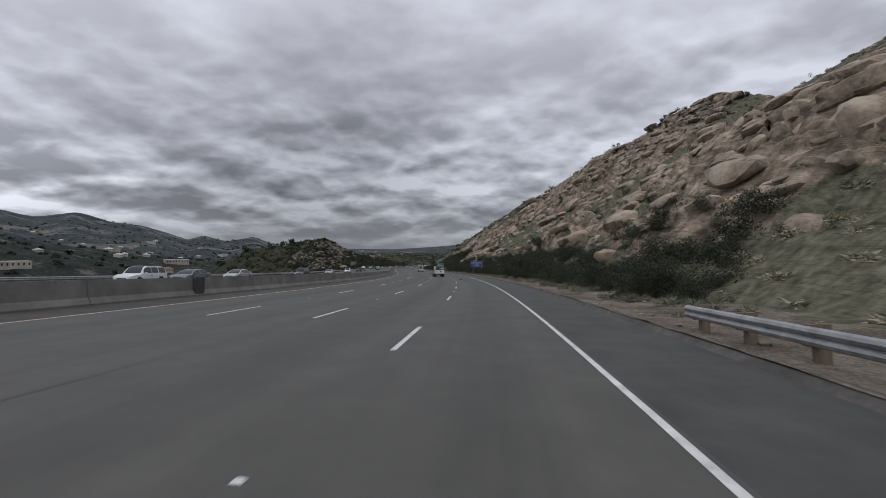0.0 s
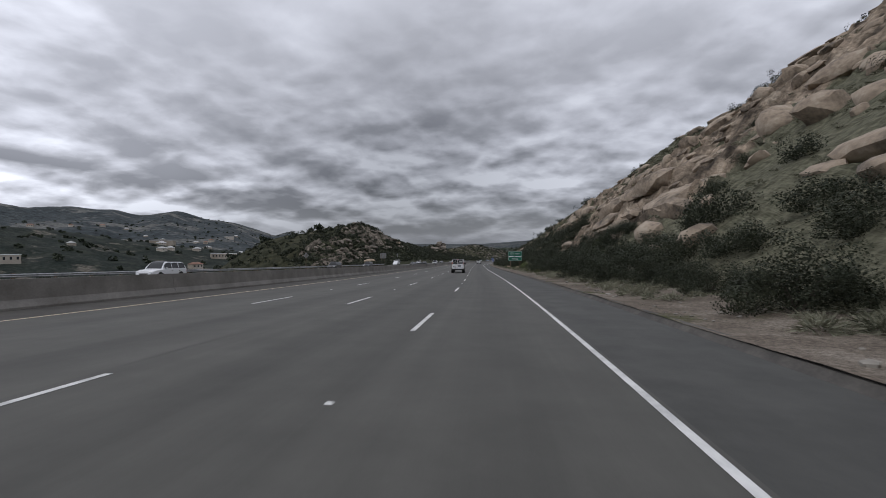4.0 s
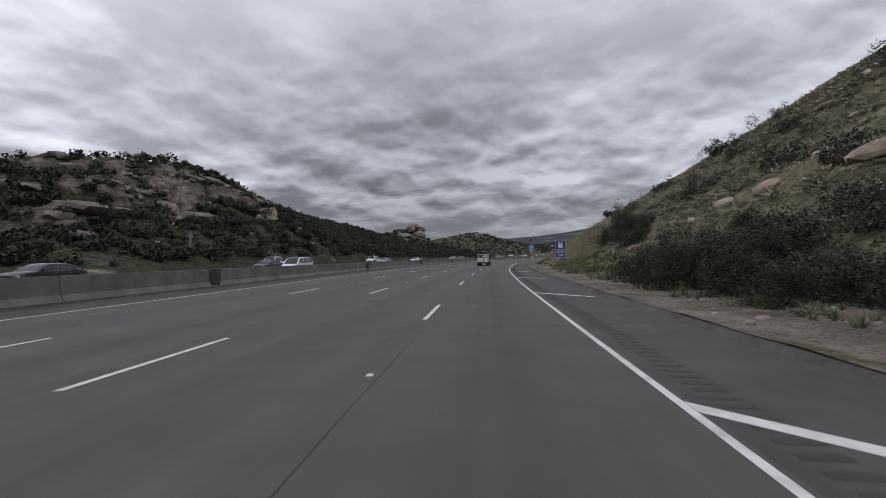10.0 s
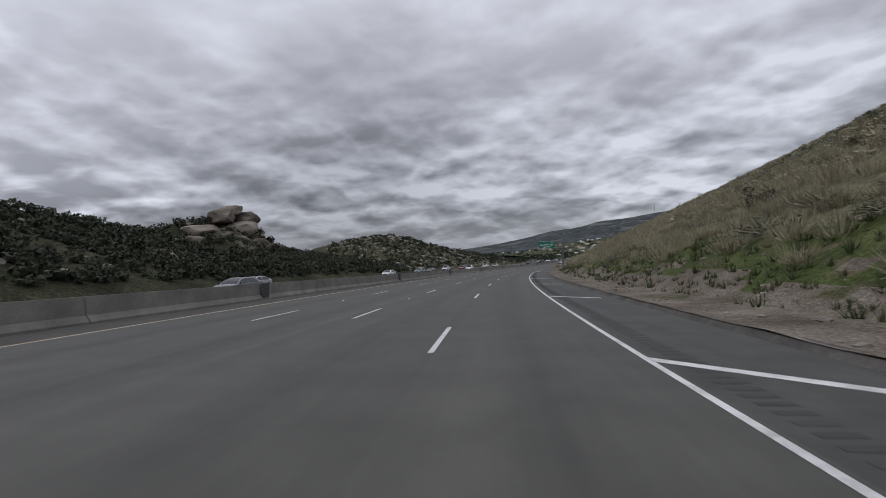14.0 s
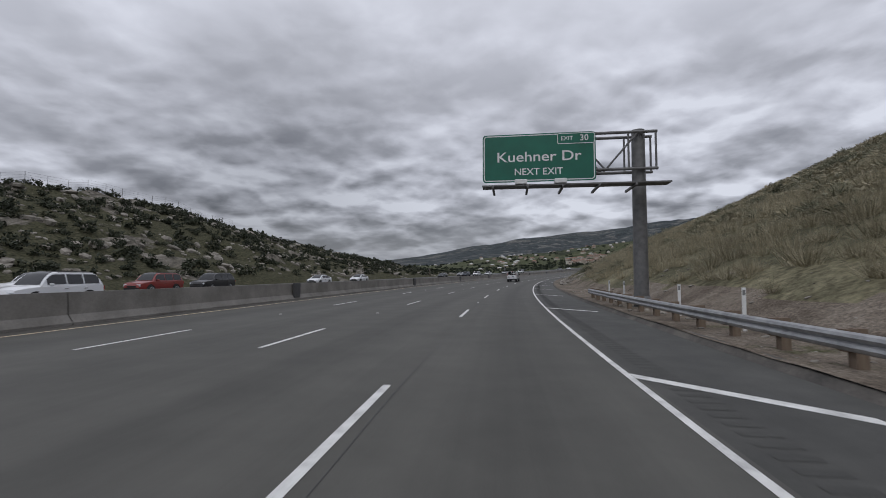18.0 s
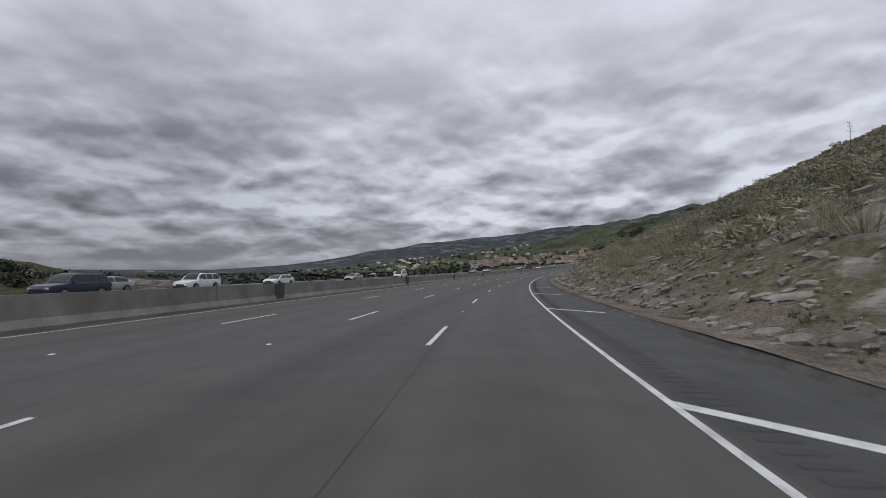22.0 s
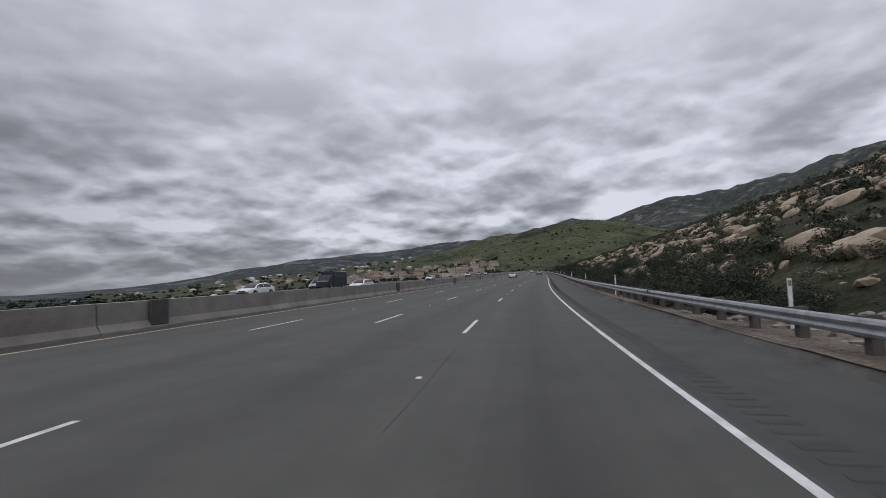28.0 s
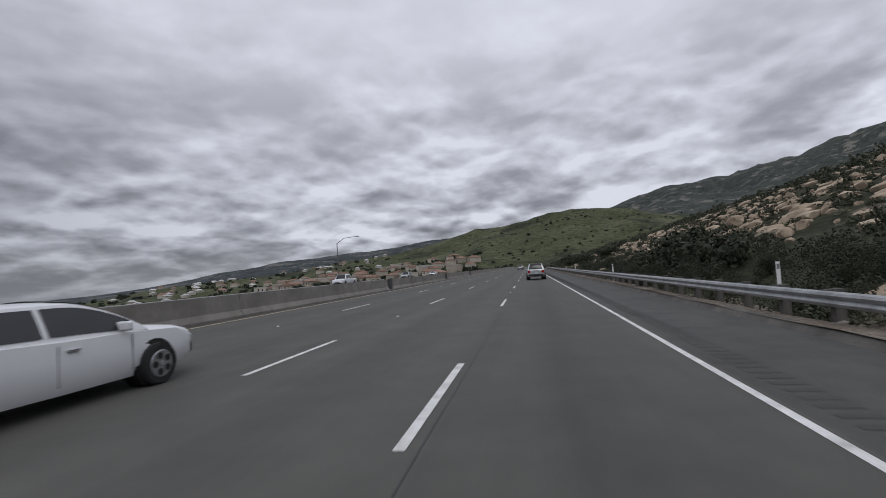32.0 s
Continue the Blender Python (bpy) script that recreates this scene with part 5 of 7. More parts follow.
SIGN_BACK = material("sign_back_metal", [(0.16, 0.165, 0.165), (0.24, 0.245, 0.245)], 2, 0.5, 0, metal=0.3)
BLACK = plain("black_plastic", (0.012, 0.012, 0.013), 0.55)
GREY_BOX = material("dark_grey_box", [(0.045, 0.045, 0.047), (0.075, 0.075, 0.078)], 3, 0.6, 0.1)
AMBER = plain("marker_yellow", (0.55, 0.36, 0.02), 0.5)
TAN_BOX = material("call_box_yellow", [(0.45, 0.33, 0.13), (0.52, 0.40, 0.18)], 3, 0.5, 0)


def box(bm, x0, y0, z0, x1, y1, z1, bevel=0.0):
    r = bmesh.ops.create_cube(bm, size=1.0, matrix=Matrix.Translation(((x0 + x1) / 2, (y0 + y1) / 2, (z0 + z1) / 2)) @ Matrix.Diagonal((x1 - x0, y1 - y0, z1 - z0, 1)))
    if bevel:
        es = list({e for v in r["verts"] for e in v.link_edges})
        bmesh.ops.bevel(bm, geom=es, offset=bevel, segments=2, affect="EDGES", profile=0.5)


def tube(bm, a, b, r0, r1=None, sides=10):
    a, b = Vector(a), Vector(b)
    d = b - a
    m = Matrix.Translation((a + b) / 2) @ d.to_track_quat("Z", "Y").to_matrix().to_4x4()
    bmesh.ops.create_cone(bm, cap_ends=True, segments=sides, radius1=r0, radius2=r0 if r1 is None else r1, depth=d.length, matrix=m)


def part(name, bm, mat, parent, label="", smooth=False, m=None):
    me = bpy.data.meshes.new(name)
    if m is not None:
        bmesh.ops.transform(bm, matrix=m, verts=bm.verts)
    bm.to_mesh(me)
    bm.free()
    me.materials.append(mat)
    if smooth:
        me.shade_smooth()
        me.set_sharp_from_angle(angle=radians(38))
    return child(name, me, parent, label)


def boxed(name, dims, mat, parent, bevel=0.0, label=""):
    bm = bmesh.new()
    box(bm, *dims, bevel=bevel)
    return part(name, bm, mat, parent, label)


def rounded_panel(name, w, h, r, y, depth, mat, parent, label="", z=0.0, x=0.0):
    """A sign plate in the x-z plane, its face towards -y at y."""
    bm = bmesh.new()
    pts = []
    for cx_, cz_, a0 in ((w / 2 - r, h / 2 - r, 0), (-w / 2 + r, h / 2 - r, 90), (-w / 2 + r, -h / 2 + r, 180), (w / 2 - r, -h / 2 + r, 270)):
        for k in range(5):
            a = radians(a0 + 22.5 * k)
            pts.append(bm.verts.new((x + cx_ + r * math.cos(a), y, z + cz_ + r * math.sin(a))))
    f = bm.faces.new(pts)
    e = bmesh.ops.extrude_face_region(bm, geom=[f])
    bmesh.ops.translate(bm, vec=(0, depth, 0), verts=[v for v in e["geom"] if isinstance(v, bmesh.types.BMVert)])
    bmesh.ops.recalc_face_normals(bm, faces=bm.faces)
    return part(name, bm, mat, parent, label)


def ring_panel(name, w, h, r, y, line, mat, parent, z=0.0, x=0.0):
    """The thin rim line of a sign."""
    bm = bmesh.new()
    loops = []
    for g in (0.0, line):
        pts = []
        for cx_, cz_, a0 in ((w / 2 - r, h / 2 - r, 0), (-w / 2 + r, h / 2 - r, 90), (-w / 2 + r, -h / 2 + r, 180), (w / 2 - r, -h / 2 + r, 270)):
            for k in range(5):
                a = radians(a0 + 22.5 * k)
                pts.append(bm.verts.new((x + cx_ + (r - g) * math.cos(a), y, z + cz_ + (r - g) * math.sin(a))))
        loops.append(pts)
    for k in range(20):
        bm.faces.new((loops[0][k], loops[1][k], loops[1][(k + 1) % 20], loops[0][(k + 1) % 20]))
    return part(name, bm, mat, parent)


def words(body, height, mat, parent, x, z, y, name="lettering", turn=0.0, stretch=1.0, m=None):
    """Letters cut flat, centred at (x, z), facing -y."""
    cu = bpy.data.curves.new("letters", "FONT")
    cu.body, cu.size, cu.align_x, cu.align_y, cu.resolution_u = body, height * 1.38, "CENTER", "CENTER", 3
    cu.offset = height * 0.012
    tmp = bpy.data.objects.new("letters", cu)
    me = bpy.data.meshes.new_from_object(tmp)
    bpy.data.objects.remove(tmp)
    me.transform(Matrix.Translation((x, y, z)) @ Matrix.Rotation(radians(90), 4, "X") @ Matrix.Diagonal((stretch, 1, 1, 1)))
    if m is not None:
        me.transform(m)
    me.materials.clear()
    me.materials.append(mat)
    me.name = name
    return child(name, me, parent)


def bar(w, h, mat, parent, x, z, y, name="text_bar", m=None):
    bm = bmesh.new()
    vs = [bm.verts.new(p) for p in ((x - w / 2, y, z - h / 2), (x + w / 2, y, z - h / 2), (x + w / 2, y, z + h / 2), (x - w / 2, y, z + h / 2))]
    bm.faces.new(vs)
    return part(name, bm, mat, parent, m=m)


def guard_rail(s0, s1, n, label, side=1, z=0.0, every=1.905, posts=WOOD):
    """A W-beam on steel posts with blocks; its face looks towards the road (side 1: the road lies to the left)."""
    e = tagged(new("guard_rail"), label, "guard rail")
    w = [(0.0, 0.44), (-0.05, 0.47), (-0.075, 0.52), (-0.05, 0.565), (-0.01, 0.595), (-0.05, 0.625), (-0.075, 0.67), (-0.05, 0.72), (0.0, 0.75)]
    prof = [(x * side, zz + z) for x, zz in w] + [((x + 0.006) * side, zz + z) for x, zz in reversed(w)]
    for k in range(int((s1 - s0) / 7.62) + 1):
        a, b = s0 + 7.62 * k, min(s1, s0 + 7.62 * (k + 1) + 0.05)
        if b - a > 0.5:
            sweep("rail_beam", a, b, prof, STEEL, n, (b - a) / 4, e, True)
    bm = bmesh.new()
    box(bm, 0.16, -0.09, -0.5, 0.34, 0.09, 0.78)
    pm = bpy.data.meshes.new("post")
    bm.to_mesh(pm)
    bm.free()
    pm.materials.append(posts)
    bm = bmesh.new()
    box(bm, 0.0, -0.08, 0.42, 0.158, 0.08, 0.77)
    qm = bpy.data.meshes.new("block")
    bm.to_mesh(qm)
    bm.free()
    qm.materials.append(posts)
    for k in range(int((s1 - s0) / every) + 1):
        for nm, me in (("post", pm), ("block", qm)):
            o = child(nm, me, e)
            o.matrix_world = at(s0 + 0.3 + every * k, n, z) @ Matrix.Diagonal((side, 1, 1, 1))
    return e


guard_rail(-70, 12.6, 3.2, "galvanised steel guard rail on timber posts beside the shoulder")
guard_rail(537, 564, 3.3, "short steel guard rail shielding a sign pole")
guard_rail(842, 1120, 3.3, "long steel guard rail on dark weathered posts along the shoulder", posts=OLD_WOOD)
guard_rail(-60, 296, -40.2, "steel guard rail along the edge above the valley", -1, every=3.81)
guard_rail(706, 1080, -38.5, "steel guard rail along the far edge of the opposite road", -1, -0.55, every=3.81)


# grey boxes hung on the barrier
for s in [25.5] + [254 + 30.7 * k for k in range(18)] + [806, 834] + [860.4 + 30.5 * k for k in range(8)]:
    e = tagged(new("barrier_box"), "dark grey metal box hung on the concrete barrier", "utility box", "boxes on the barrier")
    boxed("case", (-0.09, -0.42, 0.12, 0.05, 0.42, 1.09), GREY_BOX, e, 0.03)
    boxed("cover", (0.05, -0.38, 0.16, 0.062, 0.38, 1.04), GREY_BOX, e)
    e.matrix_world = at(s, float(barrier_n(s)) + 0.24, 0.0)


def post_sign(name, s, n, w, h, zc, colour, label, posts, timber=True, group="", face=True, turn=0.0):
    """A plate on posts; its face looks back along the road."""
    e = tagged(new(name), label, "road sign", group)
    rounded_panel("plate", w, h, min(0.12, h * 0.08), 0.0, 0.012, colour, e, z=zc)
    for x in posts:
        if timber:
            boxed("post", (x - 0.07, 0.016, -0.6, x + 0.07, 0.15, zc + h * 0.42), WOOD, e, 0.01)
        else:
            bm = bmesh.new()
            tube(bm, (x, 0.05, -0.6), (x, 0.05, zc + h * 0.45), 0.03)
            part("post", bm, STEEL, e, smooth=True)
    e.matrix_world = at(s, n, max(0.0, float(terrain(s, n))) * 0 + 0.0, turn)
    return e


e = post_sign("traffic_info_sign", 116.5, 5.17, 2.85, 1.62, 2.85, BLUE_SIGN, "blue radio traffic information sign on timber posts", (-0.75, 0.75))
ring_panel("rim", 2.78, 1.55, 0.12, -0.004, 0.03, WHITE, e, 2.85)
for k, tx in enumerate(("TRAFFIC INFO", "TUNE RADIO TO", "530 AM")):
    words(tx, 0.25, WHITE, e, 0, 3.29 - 0.44 * k, -0.005)
e = post_sign("route_sign", 218.3, 6.3, 3.12, 2.1, 2.98, GREEN_SIGN, "green freeway route sign on two timber posts", (-1.07, 1.07))
ring_panel("rim", 3.03, 2.01, 0.12, -0.004, 0.035, WHITE, e, 2.98)
words("WEST", 0.27, WHITE, e, 0.55, 3.47, -0.005)
ring_panel("route_shield", 0.78, 0.66, 0.3, -0.005, 0.03, WHITE, e, 3.47, -0.65)
words("118", 0.24, WHITE, e, -0.65, 3.47, -0.006)
for x, w in ((-0.78, 1.18), (0.72, 1.28)):
    bar(w, 0.2, WHITE, e, x, 2.86, -0.005)
words("Freeway", 0.27, WHITE, e, 0, 2.32, -0.005)
e = post_sign("fuel_sign", 332.0, 4.35, 0.92, 0.86, 2.66, BLUE_SIGN, "blue fuel symbol sign with a next exit plate", (0.0,))
rounded_panel("exit_plate", 0.92, 0.72, 0.06, 0.0, 0.012, BLUE_SIGN, e, z=1.84)
ring_panel("rim", 0.88, 0.82, 0.06, -0.004, 0.02, WHITE, e, 2.66)
ring_panel("rim", 0.88, 0.68, 0.06, -0.004, 0.02, WHITE, e, 1.84)
bar(0.30, 0.52, WHITE, e, -0.05, 2.66, -0.005, "pump_symbol")
bar(0.18, 0.14, BLUE_SIGN, e, -0.05, 2.80, -0.007, "pump_window")
bar(0.05, 0.40, WHITE, e, 0.17, 2.62, -0.005, "pump_hose")
words("NEXT", 0.17, WHITE, e, 0, 1.98, -0.005)
words("EXIT", 0.17, WHITE, e, 0, 1.70, -0.005)

# emergency call box
e = tagged(new("call_box"), "roadside emergency call box with blue sign and solar panel", "call box")
bm = bmesh.new()
tube(bm, (0, 0.06, -0.3), (0, 0.06, 4.25), 0.055)
part("pole", bm, STEEL, e, smooth=True)
rounded_panel("sign_plate", 0.76, 0.98, 0.05, 0.0, 0.008, CALL_BLUE, e, z=2.73, x=-0.03)
ring_panel("rim", 0.72, 0.94, 0.05, -0.004, 0.015, WHITE, e, 2.73, -0.03)
words("CALL", 0.19, WHITE, e, -0.03, 2.86, -0.005)
words("BOX", 0.19, WHITE, e, -0.03, 2.58, -0.005)
bar(0.44, 0.06, WHITE, e, -0.03, 3.08, -0.005)
bar(0.46, 0.1, WHITE, e, -0.03, 2.35, -0.005)
boxed("phone_case", (-0.15, -0.18, 0.98, 0.15, 0.05, 1.55), TAN_BOX, e, 0.06)
boxed("small_plate", (-0.11, -0.01, 3.34, 0.15, 0.0, 3.6), DULL, e)
bm = bmesh.new()
box(bm, -0.28, -0.012, -0.2, 0.28, 0.012, 0.2)
part("solar_panel", bm, DULL, e, "dark tilted solar panel", m=Matrix.Translation((-0.18, 0.0, 4.02)) @ pose(0, 0, 0, 35, 25, 60))
e.matrix_world = at(360.1, 3.3, 0.1)

# cantilever sign structure
e = tagged(new("cantilever_sign"), "green exit sign on a grey steel cantilever over the shoulder", "sign gantry")
bm = bmesh.new()
tube(bm, (0, 0, -0.5), (0, 0, 8.55), 0.34, 0.30, 14)
part("pole", bm, DULL, e, smooth=True)
bm = bmesh.new()
tube(bm, (0, 0, 0.3), (0, 0, 0.62), 0.52, 0.36, 14)
part("base_collar", bm, DULL, e, smooth=True)
for y in (-0.42, 0.42):
    for z in (6.6, 8.36):
        bm = bmesh.new()
        tube(bm, (0.75, y, z), (-6.2, y, z), 0.075, sides=8)
        part("chord", bm, DULL, e, smooth=True)
    for k in range(4):
        x = -0.1 - 1.52 * k
        bm = bmesh.new()
        tube(bm, (x, y, 6.6 if k % 2 else 8.36), (x - 1.5, y, 8.36 if k % 2 else 6.6), 0.045, sides=6)
        part("web_brace", bm, DULL, e, smooth=True)
for x in (0.68, -0.55):
    for y in (-0.42, 0.42):
        bm = bmesh.new()
        tube(bm, (x, y, 6.6), (x, y, 8.36), 0.05, sides=6)
        part("end_post", bm, DULL, e, smooth=True)
for k in range(4):
    x = 0.3 - 1.85 * k
    bm = bmesh.new()
    tube(bm, (x, -0.42, 6.6), (x - 0.6, 0.42, 6.6), 0.035, sides=6)
    part("cross_brace", bm, DULL, e, smooth=True)
rounded_panel("sign_plate", 5.35, 2.35, 0.16, -0.62, 0.04, GREEN_SIGN, e, z=7.25, x=-4.75)
ring_panel("rim", 5.25, 2.25, 0.16, -0.626, 0.05, WHITE, e, 7.25, -4.75)
words("Kuehner Dr", 0.50, WHITE, e, -4.75, 7.28, -0.628, stretch=1.18)
words("NEXT EXIT", 0.34, WHITE, e, -4.75, 6.55, -0.628)
rounded_panel("exit_plate", 1.75, 0.55, 0.08, -0.63, 0.03, GREEN_SIGN, e, z=8.12, x=-2.98)
ring_panel("rim", 1.72, 0.52, 0.08, -0.634, 0.03, WHITE, e, 8.12, -2.98)
words("EXIT", 0.2, WHITE, e, -3.4, 8.12, -0.638)
words("30", 0.3, WHITE, e, -2.6, 8.12, -0.638)
boxed("walkway", (-7.4, -1.5, 5.72, 1.0, -0.7, 5.78), DULL, e)
for x in (-6.9, -5.3, -3.7, -2.1, -0.5):
    boxed("walkway_bracket", (x - 0.05, -1.55, 5.62, x + 0.05, 0.45, 5.715), DULL, e)
for x in (-5.6, -3.8):
    boxed("sign_lamp", (x - 0.28, -1.55, 5.80, x + 0.28, -1.2, 6.02), WHITE, e, 0.03)
    bar(0.02, 0.02, DULL, e, x, 5.8, -1.1, "lamp_arm")
e.matrix_world = at(555.6, 4.4, 0.05)
e = tagged(new("object_marker"), "yellow and black striped end marker of the guard rail", "marker")
boxed("plate", (-0.2, 0, 0.35, 0.2, 0.012, 0.95), AMBER, e)
for k in range(3):
    bm = bmesh.new()
    vs = [bm.verts.new(p) for p in ((-0.2, -0.004, 0.36 + 0.2 * k), (0.2, -0.004, 0.46 + 0.2 * k), (0.2, -0.004, 0.55 + 0.2 * k), (-0.2, -0.004, 0.45 + 0.2 * k))]
    bm.faces.new(vs)
    part("stripe", bm, BLACK, e)
boxed("stake", (-0.03, 0.014, -0.2, 0.03, 0.05, 0.8), DULL, e)
e.matrix_world = at(536.6, 3.5, 0.1)

# exit list sign near the end
e = post_sign("city_exits_sign", 844.5, 5.55, 3.1, 1.7, 4.9, GREEN_SIGN, "green city exits sign above a white plate on posts", (-0.95, 0.95))
ring_panel("rim", 3.02, 1.62, 0.12, -0.004, 0.035, WHITE, e, 4.9)
words("Simi Valley", 0.36, WHITE, e, 0, 5.22, -0.005)
words("NEXT 4 EXITS", 0.26, WHITE, e, 0, 4.5, -0.005)
rounded_panel("lower_plate", 3.1, 0.95, 0.08, 0.0, 0.012, WHITE, e, z=3.5)
for z in (3.72, 3.32):
    bar(2.4, 0.16, BLACK, e, 0, z, -0.005)

# white marker posts
for s, n in ((541, 4.3), (546, 4.3), (550.5, 4.3), (559, 4.4), (563, 4.4), (858, 4.6), (880, 4.3), (902, 4.3), (934, 4.3), (966, 4.3), (985, 4.3), (1010, 4.3), (1040, 4.3)):
    e = tagged(new("marker_post"), "slim white plastic marker post behind the guard rail", "marker post", "marker posts")
    h = 1.25
    boxed("blade", (-0.05, -0.008, -0.2, 0.05, 0.008, h), WHITE, e, 0.004)
    boxed("reflector", (-0.035, -0.013, h - 0.2, 0.035, -0.009, h - 0.06), SIGN_BACK, e)
    e.matrix_world = at(s, n, 0.05)


def far_sign(name, s, n, w, h, zc, label, posts=(0.0,), diamond=False, mat=SIGN_BACK, z=0.0):
    e = tagged(new(name), label, "road sign")
    bm = bmesh.new()
    if diamond:
        box(bm, -w / 2, 0, -w / 2, w / 2, 0.012, w / 2)
        part("plate", bm, mat, e, m=Matrix.Translation((0, 0, zc)) @ pose(0, 0, 0, 0, 45, 0))
    else:
        box(bm, -w / 2, 0, zc - h / 2, w / 2, 0.012, zc + h / 2)
        part("plate", bm, mat, e)
    for x in posts:
        boxed("post", (x - 0.05, -0.11, -2.5, x + 0.05, -0.014, zc + h * 0.4), WOOD, e)
    e.matrix_world = at(s, n, z)
    return e


far_sign("sign_back", 310.6, -44, 2.7, 2.3, 4.2, "grey back of a wide road sign on two posts", (-0.7, 0.7))
far_sign("sign_back", 215, -40.8, 0.95, 0.95, 3.2, "diamond warning sign seen from behind on a post", (0.0,), True)
far_sign("sign_back", 675, -41.5, 0.5, 1.1, 2.4, "narrow dark sign on a post across the road", (0.0,), mat=DULL)
far_sign("sign_back", 758, -40.6, 0.95, 0.95, 2.4, "diamond sign seen from behind, leaning a little", (0.0,), True, z=-0.4)
far_sign("sign_back", 966, -40.6, 1.9, 2.1, 4.9, "grey back of a two-plate sign across the road", (0.0,), z=-0.5)
e = far_sign("call_box_sign", 365.6, -45, 0.75, 0.95, 3.0, "blue call box sign on a pole across the road", (0.0,), mat=CALL_BLUE)
e = tagged(new("arrow_sign"), "white upright arrow sign on a post across the road", "road sign")
bm = bmesh.new()
vs = [bm.verts.new((x, 0, z)) for x, z in ((-0.25, 2.6), (0.25, 2.6), (0.25, 4.3), (0.6, 4.3), (0, 5.2), (-0.6, 4.3), (-0.25, 4.3))]
f = bm.faces.new(vs)
g = bmesh.ops.extrude_face_region(bm, geom=[f])
bmesh.ops.translate(bm, vec=(0, 0.03, 0), verts=[v for v in g["geom"] if isinstance(v, bmesh.types.BMVert)])
part("arrow_plate", bm, SIGN_BACK, e)
boxed("post", (-0.06, 0.034, -0.5, 0.06, 0.13, 4.4), WOOD, e)
e.matrix_world = at(351, -47, 0.6)

# street lamp across the road
e = tagged(new("street_lamp"), "tall grey street lamp with a long curved arm", "street lamp")
bm = bmesh.new()
tube(bm, (0, 0, -3), (0, 0, 9.0), 0.12, 0.08)
part("pole", bm, DULL, e, smooth=True)
bm = bmesh.new()
tube(bm, (0, 0, 8.9), (1.6, 0, 9.9), 0.06, 0.05)
tube(bm, (1.55, 0, 9.88), (4.2, 0, 10.1), 0.05, 0.04)
part("arm", bm, DULL, e, smooth=True)
boxed("lamp_head", (4.1, -0.15, 10.02, 4.8, 0.15, 10.18), DULL, e, 0.04)
e.matrix_world = at(1057, -40.5, -0.6)

# chain-link fence on the left ridge
fence = tagged(new("chain_fence"), "thin wire fence on posts along the ridge", "fence")
fs = np.arange(562, 632, 3.0)
for s in fs:
    n = -79.0
    bm = bmesh.new()
    tube(bm, (0, 0, -0.6), (0, 0, 2.1), 0.035, sides=6)
    o = part("fence_post", bm, DULL, fence)
    o.matrix_world = at(s, n, float(terrain(s, n)))
for h in (0.4, 0.8, 1.2, 1.6, 2.05):
    for a, b in zip(fs[:-1], fs[1:]):
        pa, pb = along(a, -79.0, float(terrain(a, -79.0)) + h), along(b, -79.0, float(terrain(b, -79.0)) + h)
        bm = bmesh.new()
        tube(bm, pa, pb, 0.012, sides=4)
        part("wire", bm, DULL, fence)
# tall dry flower stalks on the grass slope
for s, n, h in ((430, 32, 4.2), (548, 30, 4.4), (575, 30, 4.6), (706, 30, 3.6), (415, 44, 4.0)):
    e = tagged(new("dry_stalk"), "tall dry yucca flower stalk on the slope", "plant", "dry stalks")
    bm = bmesh.new()
    tube(bm, (0, 0, -0.2), (0.1, 0, h), 0.045, 0.02, 6)
    part("stalk", bm, BARK, e)
    bm = bmesh.new()
    for k in range(10):
        a = k * 2.4
        z = h * (0.72 + 0.028 * k)
        tube(bm, (0.08, 0, z), (0.08 + 0.28 * math.cos(a), 0.28 * math.sin(a), z + 0.16), 0.02, 0.012, 5)
    part("pods", bm, BARK, e)
    e.matrix_world = at(s, n, float(terrain(s, n)))

# sealed lengthwise seams in the road
def seam(name, n, s0, s1, wide, seed):
    s = np.arange(s0, s1, 1.0)
    w = (fbm(s / 6, s * 0, seed, 4) - 0.5) * 0.12
    S = np.repeat(s[:, None], 2, 1)
    N = n + w[:, None] + np.array([[-wide, wide]]) * (0.5 + vnoise(s / 2.0, s * 0, seed + 1))[:, None]
    tagged(grid_mesh(name, along(S, N, np.full(S.shape, 0.0035)), [SEAM]), "dark sealed seam running along the asphalt", "road seam", kind="structure")


seam("road_seam_1", -3.52, 240, 330, 0.006, 5)
seam("road_seam_2", -3.45, 490, 780, 0.006, 6)
seam("road_seam_3", -3.48, 850, 1060, 0.007, 7)
seam("road_seam_4", -7.55, -40, 300, 0.006, 8)

# scraps on the road and verge, and a plate on the barrier
for s, n, z, size, mat, label in ((70.05, -2.64, 0.0, 0.22, BLACK, "torn black tyre scrap lying in the lane"), (611.8, 2.5, 0.14, 0.16, WHITE, "crumpled white litter on the dike"),
                                  (610.5, 4.6, None, 0.14, WHITE, "crumpled white litter on the verge"), (744.0, 6.5, None, 0.14, WHITE, "crumpled white litter on the slope"), (739.0, 5.3, None, 0.13, WHITE, "crumpled white litter on the verge")):
    v, f = CHIPS[int(s) % 6]
    e = tagged(new("scrap" if mat is BLACK else "litter", soup("scrap", v * np.array([1.3, 0.8, 0.28]) * size, f, [mat])), label, "litter")
    e.matrix_world = at(s, n, (float(terrain(s, n)) if z is None else z) + 0.2 * size, 30)
e = tagged(new("barrier_plate"), "small white number plate fixed on the concrete barrier", "plate")
boxed("plate", (-0.012, -0.30, 0.60, 0.0, 0.30, 0.88), WHITE, e, 0.003)
